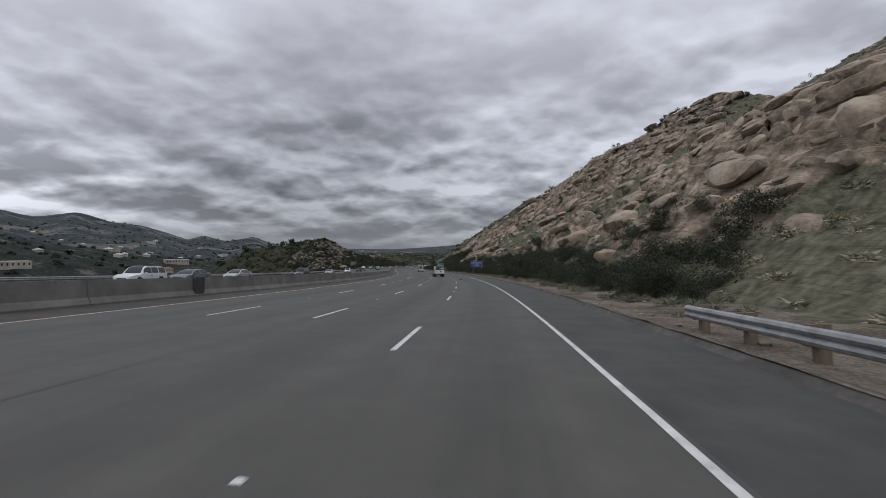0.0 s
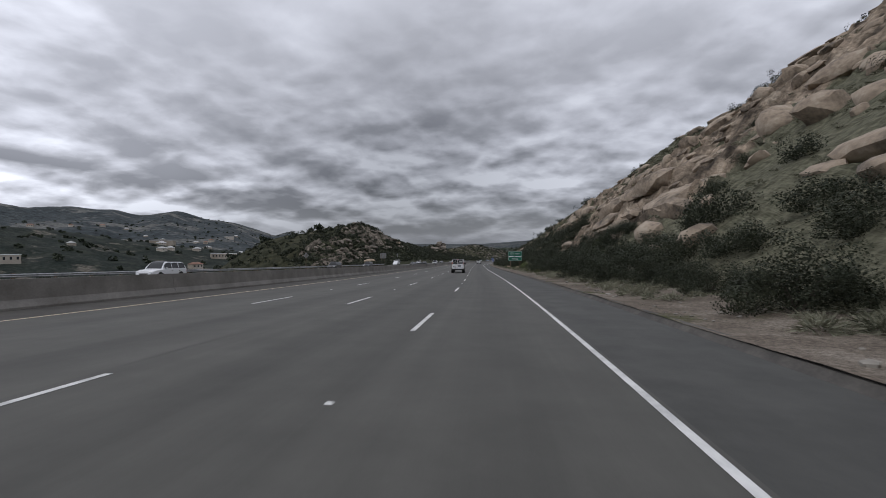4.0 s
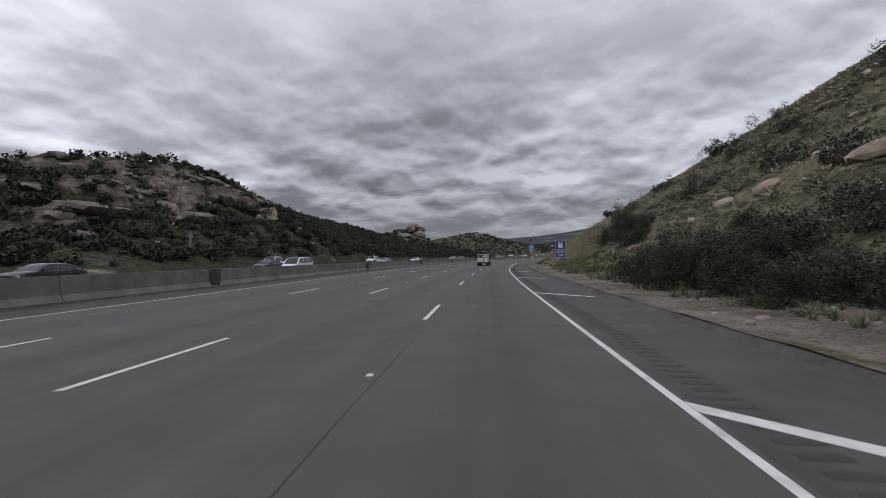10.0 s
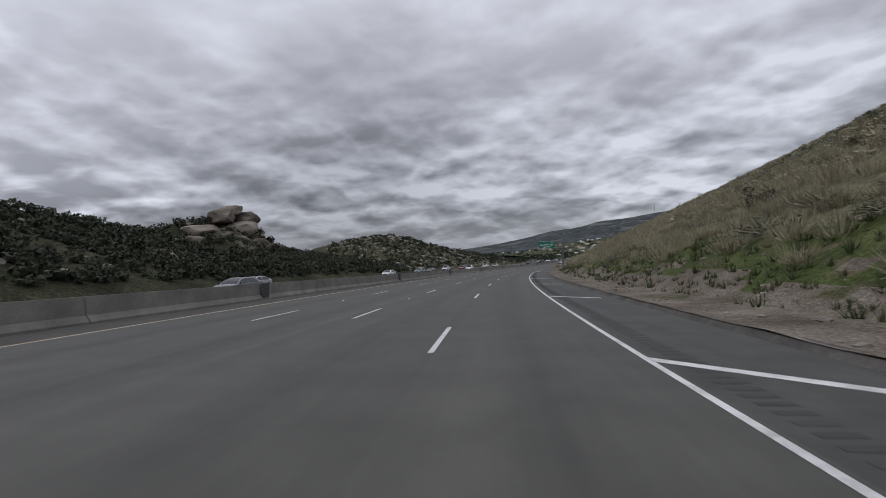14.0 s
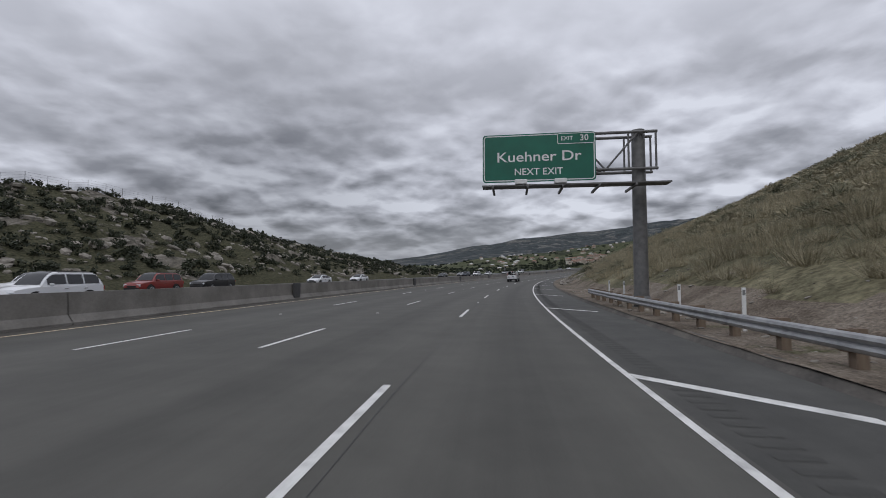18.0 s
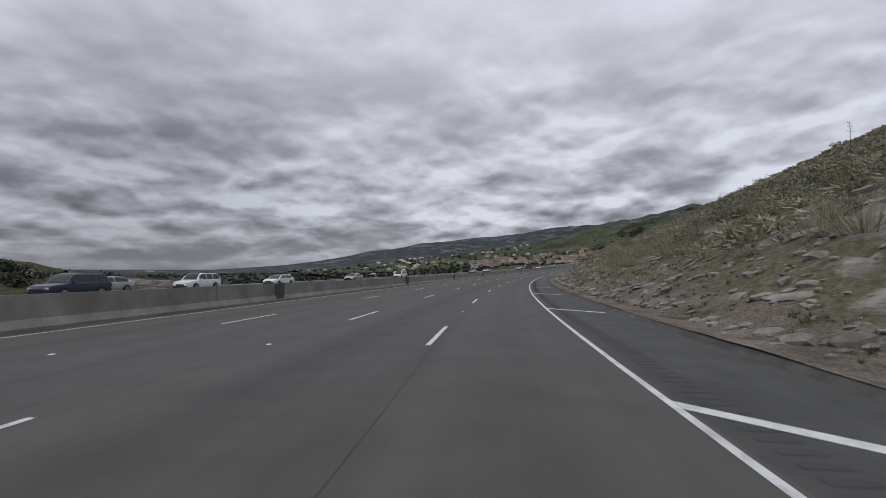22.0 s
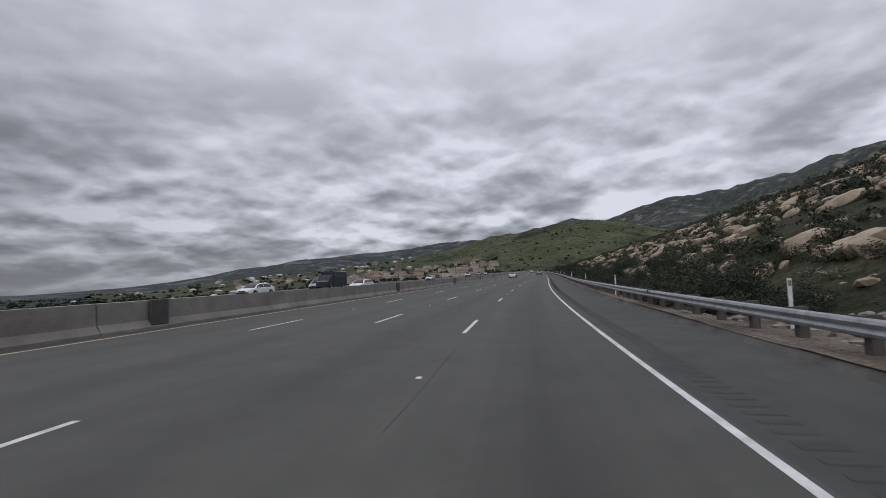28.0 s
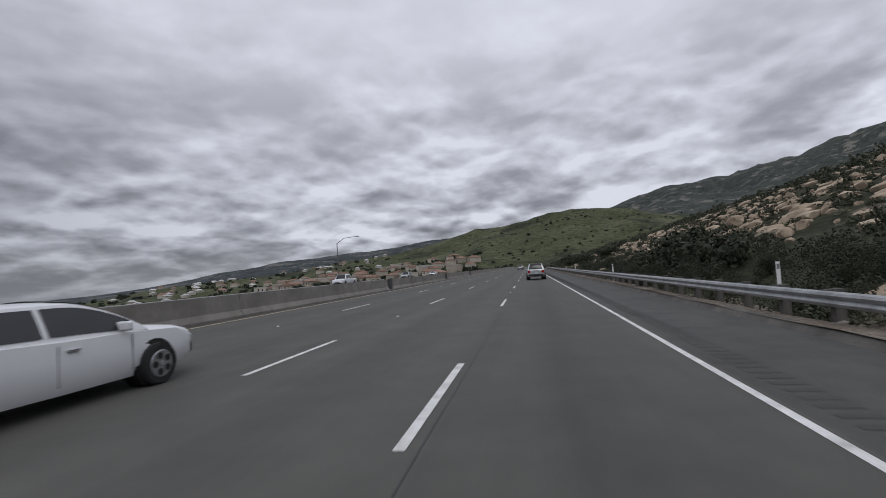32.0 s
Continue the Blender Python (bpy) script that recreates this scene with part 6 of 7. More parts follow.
for y in (-0.18, 0.0, 0.18):
    boxed("text_bar", (0.001, y - 0.05, 0.66, 0.004, y + 0.05, 0.82), BLACK, e)
e.matrix_world = at(364.7, float(barrier_n(364.7)) + 0.125, 0.0)

# ---- vehicles ----
GLASS = plain("dark_car_glass", (0.012, 0.014, 0.016), 0.08)
TYRE = material("tyre_rubber", [(0.012, 0.012, 0.012), (0.025, 0.025, 0.025)], 6, 0.85, 0.1)
RIM = plain("alloy_rim", (0.35, 0.36, 0.37), 0.35, 0.8)
CHROME = plain("bright_metal", (0.55, 0.56, 0.57), 0.2, 0.9)
LAMP_RED = plain("tail_lamp_red", (0.35, 0.012, 0.012), 0.25)
LAMP_CLEAR = plain("head_lamp", (0.55, 0.57, 0.6), 0.15)
LAMP_AMBER = plain("amber_lamp", (0.6, 0.2, 0.02), 0.3)
PLATE = plain("licence_plate", (0.5, 0.55, 0.62), 0.5)
SILVER = plain("grey_lettering", (0.25, 0.26, 0.27), 0.5)


def paint(name, c, metal=0.0):
    return plain("car_paint_" + name, c, 0.35, metal, 0.6)


PAINTS = {"white": paint("white", (0.72, 0.73, 0.75)), "silver": paint("silver", (0.42, 0.43, 0.44), 0.4), "grey": paint("grey", (0.16, 0.17, 0.18), 0.3), "black": paint("black", (0.012, 0.013, 0.015)),
          "red": paint("red", (0.22, 0.025, 0.02)), "blue": paint("light_blue", (0.18, 0.24, 0.29), 0.2), "navy": paint("navy", (0.02, 0.03, 0.05)), "dark": paint("dark", (0.035, 0.04, 0.045), 0.2)}

# lower body stations (y, bottom, top, half width), cabin (y rear belt, rear roof, front roof, front belt, roof height, half width below, above)
SHAPES = {
    "sedan": dict(L=4.85, body=[(-2.42, 0.42, 0.90, 0.74), (-2.32, 0.30, 1.0, 0.84), (-1.6, 0.24, 1.04, 0.91), (0.0, 0.22, 0.98, 0.925), (1.0, 0.22, 0.97, 0.92), (1.9, 0.25, 0.92, 0.89), (2.28, 0.30, 0.82, 0.83), (2.43, 0.38, 0.68, 0.68)],
                  cab=(-2.15, -0.75, 0.05, 1.35, 1.46, 0.87, 0.62), axles=(-1.4, 1.43), wheel=0.34),
    "suv": dict(L=4.7, body=[(-2.34, 0.45, 1.0, 0.80), (-2.26, 0.36, 1.1, 0.88), (-1.4, 0.30, 1.12, 0.93), (0.0, 0.28, 1.08, 0.94), (1.0, 0.28, 1.08, 0.935), (1.85, 0.30, 1.0, 0.90), (2.25, 0.36, 0.90, 0.82), (2.36, 0.46, 0.74, 0.70)],
                cab=(-2.2, -1.75, 0.35, 1.15, 1.72, 0.88, 0.68), axles=(-1.36, 1.38), wheel=0.37),
    "minivan": dict(L=5.05, body=[(-2.52, 0.40, 1.0, 0.84), (-2.45, 0.30, 1.1, 0.92), (-1.4, 0.24, 1.12, 0.97), (0.0, 0.22, 1.08, 0.98), (1.2, 0.22, 1.05, 0.97), (2.0, 0.26, 0.95, 0.91), (2.42, 0.32, 0.82, 0.82), (2.54, 0.42, 0.68, 0.68)],
                    cab=(-2.42, -2.15, 0.5, 1.75, 1.76, 0.92, 0.72), axles=(-1.5, 1.5), wheel=0.35),
    "pickup": dict(L=5.8, body=[(-2.9, 0.55, 1.0, 0.93), (-2.85, 0.48, 1.14, 0.96), (-1.4, 0.42, 1.15, 0.99), (-0.6, 0.40, 1.15, 1.0), (1.2, 0.40, 1.16, 1.0), (2.4, 0.42, 1.12, 0.97), (2.8, 0.46, 1.04, 0.92), (2.92, 0.56, 0.86, 0.86)],
                   cab=(-0.75, -0.55, 0.9, 1.65, 1.86, 0.94, 0.74), axles=(-1.75, 1.85), wheel=0.40),
}


def loft(stations, shoulder=0.12):
    """A body from cross-sections along y."""
    bm = bmesh.new()
    rings = []
    for y, zb, zt, w in stations:
        h = zt - zb
        sec = [(-w * 0.90, zb), (-w, zb + 0.22 * h), (-w, zb + 0.62 * h), (-w * 0.965, zt - 0.05), (-w + 0.11, zt), (0, zt + 0.03), (w - 0.11, zt), (w * 0.965, zt - 0.05), (w, zb + 0.62 * h), (w, zb + 0.22 * h), (w * 0.90, zb)]
        rings.append([bm.verts.new((x, y, z)) for x, z in sec])
    for a, b in zip(rings[:-1], rings[1:]):
        k = len(a)
        for i in range(k):
            bm.faces.new((a[i], a[(i + 1) % k], b[(i + 1) % k], b[i]))
    bm.faces.new(list(reversed(rings[0])))
    bm.faces.new(rings[-1])
    bmesh.ops.recalc_face_normals(bm, faces=bm.faces)
    return bm


def poly(points, out=0.0):
    bm = bmesh.new()
    bm.faces.new([bm.verts.new(p) for p in points])
    return bm


def lerp(a, b, t):
    return tuple(x + (y - x) * t for x, y in zip(a, b))


def inset(pts, k, push):
    """Corner points drawn towards their middle by k and pushed out along push."""
    c = tuple(sum(p[i] for p in pts) / len(pts) for i in range(3))
    return [tuple(lerp(p, c, k)[i] + push[i] for i in range(3)) for p in pts]


def wheel(e, x, y, r, side, wide=0.22):
    bm = bmesh.new()
    tube(bm, (0, 0, 0), (wide * side, 0, 0), r, sides=26)
    bmesh.ops.bevel(bm, geom=[ed for ed in bm.edges if abs(ed.verts[0].co.x - ed.verts[1].co.x) < 1e-4 and ed.calc_length() < r * 0.5], offset=0.025, segments=2, affect="EDGES")
    t = part("wheel", bm, TYRE, e, smooth=False)
    t.matrix_basis = Matrix.Translation((x - side * wide * 0.55, y, r))
    bm = bmesh.new()
    tube(bm, (0, 0, 0), (0.012 * side, 0, 0), r * 0.66, r * 0.62, 22)
    rm = part("rim", bm, RIM, t)
    rm.matrix_basis = Matrix.Translation((side * wide, 0, 0))
    for k in range(5):
        a = radians(72 * k + 36)
        bm = bmesh.new()
        tube(bm, (0, 0, 0), (0.006 * side, 0, 0), r * 0.17, sides=8)
        h = part("rim_opening", bm, BLACK, t)
        h.matrix_basis = Matrix.Translation((side * (wide + 0.0125), r * 0.40 * math.cos(a), r * 0.40 * math.sin(a)))
    bm = bmesh.new()
    tube(bm, (0, 0, 0), (0.02 * side, 0, 0), r * 0.14, sides=10)
    h = part("hub_cap", bm, CHROME, t)
    h.matrix_basis = Matrix.Translation((side * (wide + 0.012), 0, 0))


def vehicle(kind, colour, label, name="car"):
    c, col = SHAPES[kind], PAINTS[colour]
    e = tagged(new(name), label, {"sedan": "car", "suv": "SUV", "minivan": "minivan", "pickup": "pickup truck"}[kind])
    part("body", loft(c["body"]), col, e, smooth=True)
    yrb, yrr, yfr, yfb, zr, wb, wt = c["cab"]
    zb = float(np.interp(0, [q[0] for q in c["body"]], [q[2] for q in c["body"]])) - 0.02
    zbr = float(np.interp(yrb, [q[0] for q in c["body"]], [q[2] for q in c["body"]])) - 0.03
    zbf = float(np.interp(yfb, [q[0] for q in c["body"]], [q[2] for q in c["body"]])) - 0.03
    def rise(y):
        """How high the cabin stands at y, 0 at its ends, 1 along the roof."""
        u = (y - yrb) / (yrr - yrb) if y < yrr else (yfb - y) / (yfb - yfr) if y > yfr else 1.0
        return math.sin(min(1.0, max(0.0, u)) * math.pi / 2) ** 0.95

    def belt(y):
        return zbr + (zbf - zbr) * (y - yrb) / (yfb - yrb)

    def flank(y, v, sd, off=0.0):
        g = rise(y)
        w = wb + (wt - wb) * (v * g) ** 1.15
        return (sd * (w + off), y, belt(y) + (zr - belt(y)) * g * v + off * 0.4)

    bm = bmesh.new()
    ys = [yrb + (yfb - yrb) * k / 22 for k in range(23)]
    rings = []
    for y in ys:
        half = [flank(y, v, 1) for v in (0, 0.3, 0.6, 0.85, 0.95)]
        xt, zt = half[-1][0], half[-1][2]
        h = (zr - belt(y)) * rise(y)
        half += [(xt - 0.07, y, zt + 0.045 * h), (xt * 0.5, y, zt + 0.09 * h), (0, y, zt + 0.1 * h)]
        rings.append([bm.verts.new(p) for p in half] + [bm.verts.new((-p[0], p[1], p[2])) for p in reversed(half[:-1])])
    for a, b in zip(rings[:-1], rings[1:]):
        for q in range(len(a) - 1):
            bm.faces.new((a[q], a[q + 1], b[q + 1], b[q]))
    bmesh.ops.recalc_face_normals(bm, faces=bm.faces)
    part("cabin", bm, col, e, smooth=True)

    def screen(name, y0, y1, wide):
        bm = bmesh.new()
        rows = []
        for k in range(7):
            y = y0 + (y1 - y0) * k / 6
            h = (zr - belt(y)) * rise(y)
            xt = flank(y, 0.95, 1)[0] - 0.07
            zt = flank(y, 0.95, 1)[2]
            rows.append([bm.verts.new((xt * wide * x, y, zt + h * (0.1 - 0.055 * abs(x) ** 1.6) + 0.022)) for x in (-1, -0.5, 0, 0.5, 1)])
        for a, b in zip(rows[:-1], rows[1:]):
            for q in range(4):
                bm.faces.new((a[q], a[q + 1], b[q + 1], b[q]))
        part(name, bm, GLASS, e, smooth=True)

    screen("windshield", yfr + 0.04, yfb - 0.04, 0.93)
    screen("rear_window", yrr - 0.04, yrb + (0.06 if kind == "sedan" else 0.02), 0.90)
    for sd in (-1, 1):
        y0, y1 = yrb + (0.55 if kind == "sedan" else 0.22), yfb - 0.32
        cuts = (0.0, 0.30, 0.33, 0.63, 0.66, 1.0) if kind in ("suv", "minivan") else (0.0, 0.5, 0.53, 1.0)
        for u0, u1 in zip(cuts[::2], cuts[1::2]):
            bm = bmesh.new()
            gr = [[bm.verts.new(flank(y0 + (y1 - y0) * (u0 + (u1 - u0) * u / 6), 0.12 + 0.74 * w / 4, sd, 0.012)) for u in range(7)] for w in range(5)]
            for w in range(4):
                for u in range(6):
                    bm.faces.new((gr[w][u], gr[w][u + 1], gr[w + 1][u + 1], gr[w + 1][u]))
            part("side_window", bm, GLASS, e, smooth=True)
        if kind == "sedan":
            for y in (-0.15, 0.98):
                xw = float(np.interp(y, [q[0] for q in c["body"]], [q[3] for q in c["body"]]))
                boxed("door_seam", (sd * xw - 0.003, y - 0.005, 0.34, sd * xw + 0.003, y + 0.005, zb - 0.07), BLACK, e)
        zw = zb - 0.1
        boxed("mirror", (sd * (wb + 0.02) - 0.11, yfb - 0.55, zw + 0.1, sd * (wb + 0.02) + 0.11, yfb - 0.42, zw + 0.24), col, e, 0.03)
        for y in ((yrb + yfb) / 2 - 0.6, (yrb + yfb) / 2 + 0.45):
            xw = float(np.interp(y, [q[0] for q in c["body"]], [q[3] for q in c["body"]]))
            boxed("door_handle", (sd * xw - 0.02, y - 0.09, zb - 0.17, sd * xw + 0.02, y + 0.09, zb - 0.14), CHROME, e)
        for y in c["axles"]:
            xw = float(np.interp(y, [q[0] for q in c["body"]], [q[3] for q in c["body"]]))
            bm = bmesh.new()
            tube(bm, (sd * (xw - 0.3), y, c["wheel"] + 0.02), (sd * (xw + 0.004), y, c["wheel"] + 0.02), c["wheel"] * 1.16, sides=24)
            part("wheel_arch", bm, BLACK, e)
            wheel(e, sd * (xw + 0.01), y, c["wheel"], sd)
        yr, yf = c["body"][1][0], c["body"][-2][0]
        zt, zf = c["body"][1][2], c["body"][-2][2]
        wr, wf = c["body"][1][3], c["body"][-2][3]
        boxed("tail_lamp", (sd * (wr - 0.17) - 0.14, yr - 0.09, zt - 0.34, sd * (wr - 0.17) + 0.14, yr + 0.12, zt - 0.08), LAMP_RED, e, 0.02)
        boxed("head_lamp", (sd * (wf - 0.2) - 0.16, yf - 0.2, zf - 0.26, sd * (wf - 0.2) + 0.16, yf + 0.10, zf - 0.10), LAMP_CLEAR, e, 0.03)
    y0, y1 = c["body"][0][0], c["body"][-1][0]
    boxed("rear_bumper", (-0.78, y0 - 0.05, 0.42, 0.78, y0 + 0.12, 0.62), col if kind == "sedan" else BLACK, e, 0.03)
    boxed("front_bumper", (-0.72, y1 - 0.14, 0.36, 0.72, y1 + 0.04, 0.54), BLACK, e, 0.03)
    boxed("grille", (-0.42, y1 - 0.1, 0.56, 0.42, y1 + 0.02, 0.70), BLACK, e, 0.01)
    boxed("licence_plate", (-0.15, y0 - 0.07, 0.66, 0.15, y0 - 0.02, 0.80), PLATE, e)
    if kind == "pickup":
        boxed("bed_floor", (-0.84, -2.8, 1.12, 0.84, -0.85, 1.185), BLACK, e, 0.01)
    if kind in ("suv", "minivan"):
        for sd in (-1, 1):
            boxed("roof_rail", (sd * (wt - 0.06) - 0.02, yrr + 0.15, zr + 0.01, sd * (wt - 0.06) + 0.02, yfr - 0.2, zr + 0.065), DULL, e)
    return e


FLEET = {}


def park(kind, colour, s, n, facing=1, name="car"):
    """Set a vehicle on the road; facing 1 drives with the camera, -1 against it."""
    word = {"sedan": "sedan", "suv": "sport utility vehicle", "minivan": "minivan", "pickup": "pickup truck"}[kind]
    key = (kind, colour)
    m = at(s, n, 0.0, 0 if facing > 0 else 180)
    if facing < 0:
        p = along(s, n, 0.0)
        sl = float(np.interp(s, STN, SLOPE))
        m = Matrix.Translation(p) @ Matrix.Rotation(-head(s) + math.pi, 4, "Z") @ Matrix.Rotation(-math.atan(sl), 4, "X")
    if key in FLEET:
        o = copy_thing(FLEET[key], m)
    else:
        o = FLEET[key] = vehicle(kind, colour, "x", word.replace(" ", "_"))
        o.matrix_world = m
    o["label"] = {"blue": "light blue", "navy": "dark blue", "dark": "dark grey", "grey": "mid-grey"}.get(colour, colour) + " " + word + (" on the freeway lane, seen from behind" if facing > 0 else " on the opposite carriageway beyond the barrier")
    if facing < 0:
        o["group"] = "oncoming vehicles"
    return o


park("suv", "silver", 1022.5, -1.75)
park("sedan", "white", 976.1, -9.5)
for kind, colour, s, n in (("suv", "white", 1146, -5.5), ("suv", "dark", 1154, -1.8), ("sedan", "silver", 1180, -5.5), ("suv", "dark", 1205, -1.8)):
    park(kind, colour, s, n)
for kind, colour, s, n in (("suv", "white", 40, -32), ("sedan", "grey", 48, -32), ("sedan", "silver", 59, -32), ("suv", "dark", 88, -32), ("sedan", "silver", 116, -32), ("suv", "white", 156, -32), ("suv", "black", 208, -32), ("suv", "dark", 237, -32),
                           ("sedan", "dark", 286, -26), ("sedan", "dark", 318, -32), ("minivan", "white", 341, -25), ("sedan", "dark", 345, -31), ("pickup", "white", 355, -36), ("sedan", "silver", 392, -31), ("pickup", "white", 398, -36.3), ("sedan", "white", 404, -27), ("sedan", "silver", 459, -32),
                           ("sedan", "grey", 446, -25), ("sedan", "white", 505, -32), ("sedan", "blue", 526, -32), ("sedan", "grey", 535.5, -32), ("suv", "white", 553, -25), ("suv", "white", 561, -36), ("suv", "red", 567, -32), ("suv", "black", 574, -32), ("sedan", "white", 596, -32), ("sedan", "white", 610, -32),
                           ("sedan", "dark", 662, -32), ("suv", "navy", 685, -32), ("sedan", "silver", 691, -36), ("suv", "white", 697, -32), ("sedan", "white", 711, -32), ("sedan", "silver", 734, -32), ("minivan", "white", 758, -32), ("sedan", "silver", 823, -32), ("sedan", "white", 840, -32),
                           ("sedan", "white", 890, -32), ("minivan", "silver", 912, -36), ("sedan", "white", 903, -25), ("sedan", "white", 968, -32), ("pickup", "white", 1040, -32), ("suv", "silver", 1078, -32), ("sedan", "white", 1110, -32)):
    park(kind, colour, s, n, -1)

# dark box van across the barrier
e = tagged(new("box_van"), "dark box van on the opposite carriageway beyond the barrier", "van", "oncoming vehicles")
part("body", loft([(-3.0, 0.5, 2.7, 1.0), (-2.95, 0.45, 2.8, 1.08), (1.4, 0.45, 2.8, 1.08), (1.45, 0.45, 2.75, 1.05)]), PAINTS["navy"], e)
part("cab", loft([(1.45, 0.4, 2.2, 0.98), (2.2, 0.4, 2.15, 0.98), (2.8, 0.42, 1.4, 0.95), (3.3, 0.5, 1.2, 0.85)]), PAINTS["dark"], e)
part("windshield", poly([(-0.85, 2.84, 1.42), (0.85, 2.84, 1.42), (0.8, 2.28, 2.12), (-0.8, 2.28, 2.12)]), GLASS, e)
for sd in (-1, 1):
    for y in (-1.9, 2.2):
        wheel(e, sd * 1.0, y, 0.42, sd)
e.matrix_world = Matrix.Translation(along(908, -32, 0)) @ Matrix.Rotation(-head(908) + math.pi, 4, "Z")

# white utility truck with a ladder rack
e = tagged(new("utility_truck"), "white utility truck with service boxes and ladder rack", "truck", "oncoming vehicles")
part("body", loft([(0.0, 0.45, 1.15, 0.95), (1.2, 0.42, 1.18, 0.96), (2.4, 0.45, 1.12, 0.94), (2.8, 0.5, 1.02, 0.90), (2.9, 0.6, 0.85, 0.82)]), PAINTS["white"], e)
part("cab", loft([(0.0, 1.0, 1.85, 0.80), (0.15, 1.0, 1.9, 0.84), (0.95, 1.0, 1.88, 0.82), (1.65, 1.05, 1.2, 0.9)]), PAINTS["white"], e)
part("windshield", poly([(-0.78, 1.60, 1.22), (0.78, 1.60, 1.22), (0.7, 1.0, 1.84), (-0.7, 1.0, 1.84)]), GLASS, e)
for sd in (-1, 1):
    part("side_window", poly([(sd * 0.865, 0.2, 1.25), (sd * 0.9, 1.25, 1.25), (sd * 0.85, 0.9, 1.75), (sd * 0.855, 0.2, 1.75)]), GLASS, e)
    boxed("service_box", (sd * 0.80 - 0.22, -2.9, 0.6, sd * 0.80 + 0.22, -0.08, 1.45), PAINTS["white"], e, 0.02)
    for y in (-2.2, -1.2, -0.5):
        boxed("box_handle", (sd * 1.03 - 0.01, y - 0.05, 1.0, sd * 1.03 + 0.01, y + 0.05, 1.04), BLACK, e)
    for y in (-2.85, -1.4, -0.1):
        bm = bmesh.new()
        tube(bm, (sd * 0.95, y, 1.4), (sd * 0.95, y, 2.25), 0.03, sides=6)
        part("rack_upright", bm, PAINTS["white"], e)
    for z in (2.0, 2.25):
        bm = bmesh.new()
        tube(bm, (sd * 0.95, -2.9, z), (sd * 0.95, 1.2 if z > 2.1 else 0.0, z), 0.03, sides=6)
        part("rack_rail", bm, PAINTS["white"], e)
    for y in (-1.75, 1.85):
        wheel(e, sd * 0.96, y, 0.38, sd)
for y in (-2.85, -1.4, -0.1, 1.15):
    bm = bmesh.new()
    tube(bm, (-0.95, y, 2.25), (0.95, y, 2.25), 0.03, sides=6)
    part("rack_bar", bm, PAINTS["white"], e)
e.matrix_world = Matrix.Translation(along(299.5, -36, 0)) @ Matrix.Rotation(-head(299.5) + math.pi, 4, "Z")

# white cleaning van in the next lane
van = tagged(new("cargo_van"), "white cargo van with dark cleaning company lettering", "van")
VW = PAINTS["white"]
LETTER = plain("van_lettering", (0.02, 0.022, 0.025), 0.5)
part("body", loft([(-3.04, 0.62, 1.10, 0.94), (-3.02, 0.50, 1.22, 0.99), (-1.5, 0.45, 1.22, 1.01), (1.6, 0.45, 1.22, 1.01), (2.4, 0.48, 1.16, 0.99), (2.9, 0.52, 1.02, 0.93), (3.05, 0.62, 0.86, 0.86)]), VW, van, smooth=True)
part("upper_body", loft([(-3.0, 1.0, 2.00, 0.90), (-2.96, 1.0, 2.08, 0.95), (-2.0, 1.0, 2.11, 0.97), (0.6, 1.0, 2.11, 0.97), (1.15, 1.0, 2.06, 0.95), (2.05, 1.0, 1.25, 0.94)], 0.1), VW, van, smooth=True)
part("windshield", poly([(-0.84, 2.03, 1.31), (0.84, 2.03, 1.31), (0.74, 1.22, 2.03), (-0.74, 1.22, 2.03)]), GLASS, van)
for x0, x1 in ((-0.83, -0.04), (0.04, 0.83)):
    rounded_panel("rear_window", x1 - x0, 0.58, 0.09, -3.028, 0.012, GLASS, van, z=1.69, x=(x0 + x1) / 2)
boxed("door_seam", (-0.008, -3.05, 0.66, 0.008, -3.005, 2.0), BLACK, van)
boxed("roof_edge", (-0.86, -3.02, 2.03, 0.86, -2.9, 2.115), BLACK, van, 0.03)
boxed("brake_lamp", (-0.16, -3.04, 2.03, 0.16, -3.02, 2.07), LAMP_RED, van)
for sd in (-1, 1):
    boxed("tail_lamp", (sd * 0.925 - 0.045, -3.045, 1.32, sd * 0.925 + 0.045, -2.92, 1.68), LAMP_RED, van, 0.02)
    boxed("head_lamp", (sd * 0.72 - 0.18, 2.82, 0.82, sd * 0.72 + 0.18, 3.02, 1.0), LAMP_CLEAR, van, 0.02)
    boxed("corner_lamp", (sd * 0.9 - 0.05, 2.74, 0.80, sd * 0.9 + 0.05, 2.92, 0.95), LAMP_AMBER, van, 0.015)
    part("front_window", poly([(sd * 0.982, 0.92, 1.32), (sd * 0.972, 1.78, 1.32), (sd * 0.972, 1.22, 1.94), (sd * 0.982, 0.92, 1.96)]), GLASS, van)
    boxed("mirror", (sd * 1.15 - 0.12, 1.50, 1.28, sd * 1.15 + 0.12, 1.66, 1.56), BLACK, van, 0.03)
    boxed("mirror_arm", (sd * 1.03 - 0.08, 1.55, 1.34, sd * 1.03 + 0.08, 1.62, 1.4), BLACK, van)
    for y in (-1.87, 2.07):
        bm = bmesh.new()
        tube(bm, (sd * 0.7, y, 0.44), (sd * 1.014, y, 0.44), 0.47, sides=26)
        part("wheel_arch", bm, BLACK, van)
        wheel(van, sd * 1.02, y, 0.375, sd, 0.25)
boxed("rear_bumper", (-1.0, -3.22, 0.46, 1.0, -2.98, 0.66), BLACK, van, 0.04)
boxed("front_bumper", (-0.96, 2.9, 0.42, 0.96, 3.16, 0.64), BLACK, van, 0.05)
boxed("grille", (-0.62, 2.98, 0.68, 0.62, 3.07, 0.92), BLACK, van, 0.02)
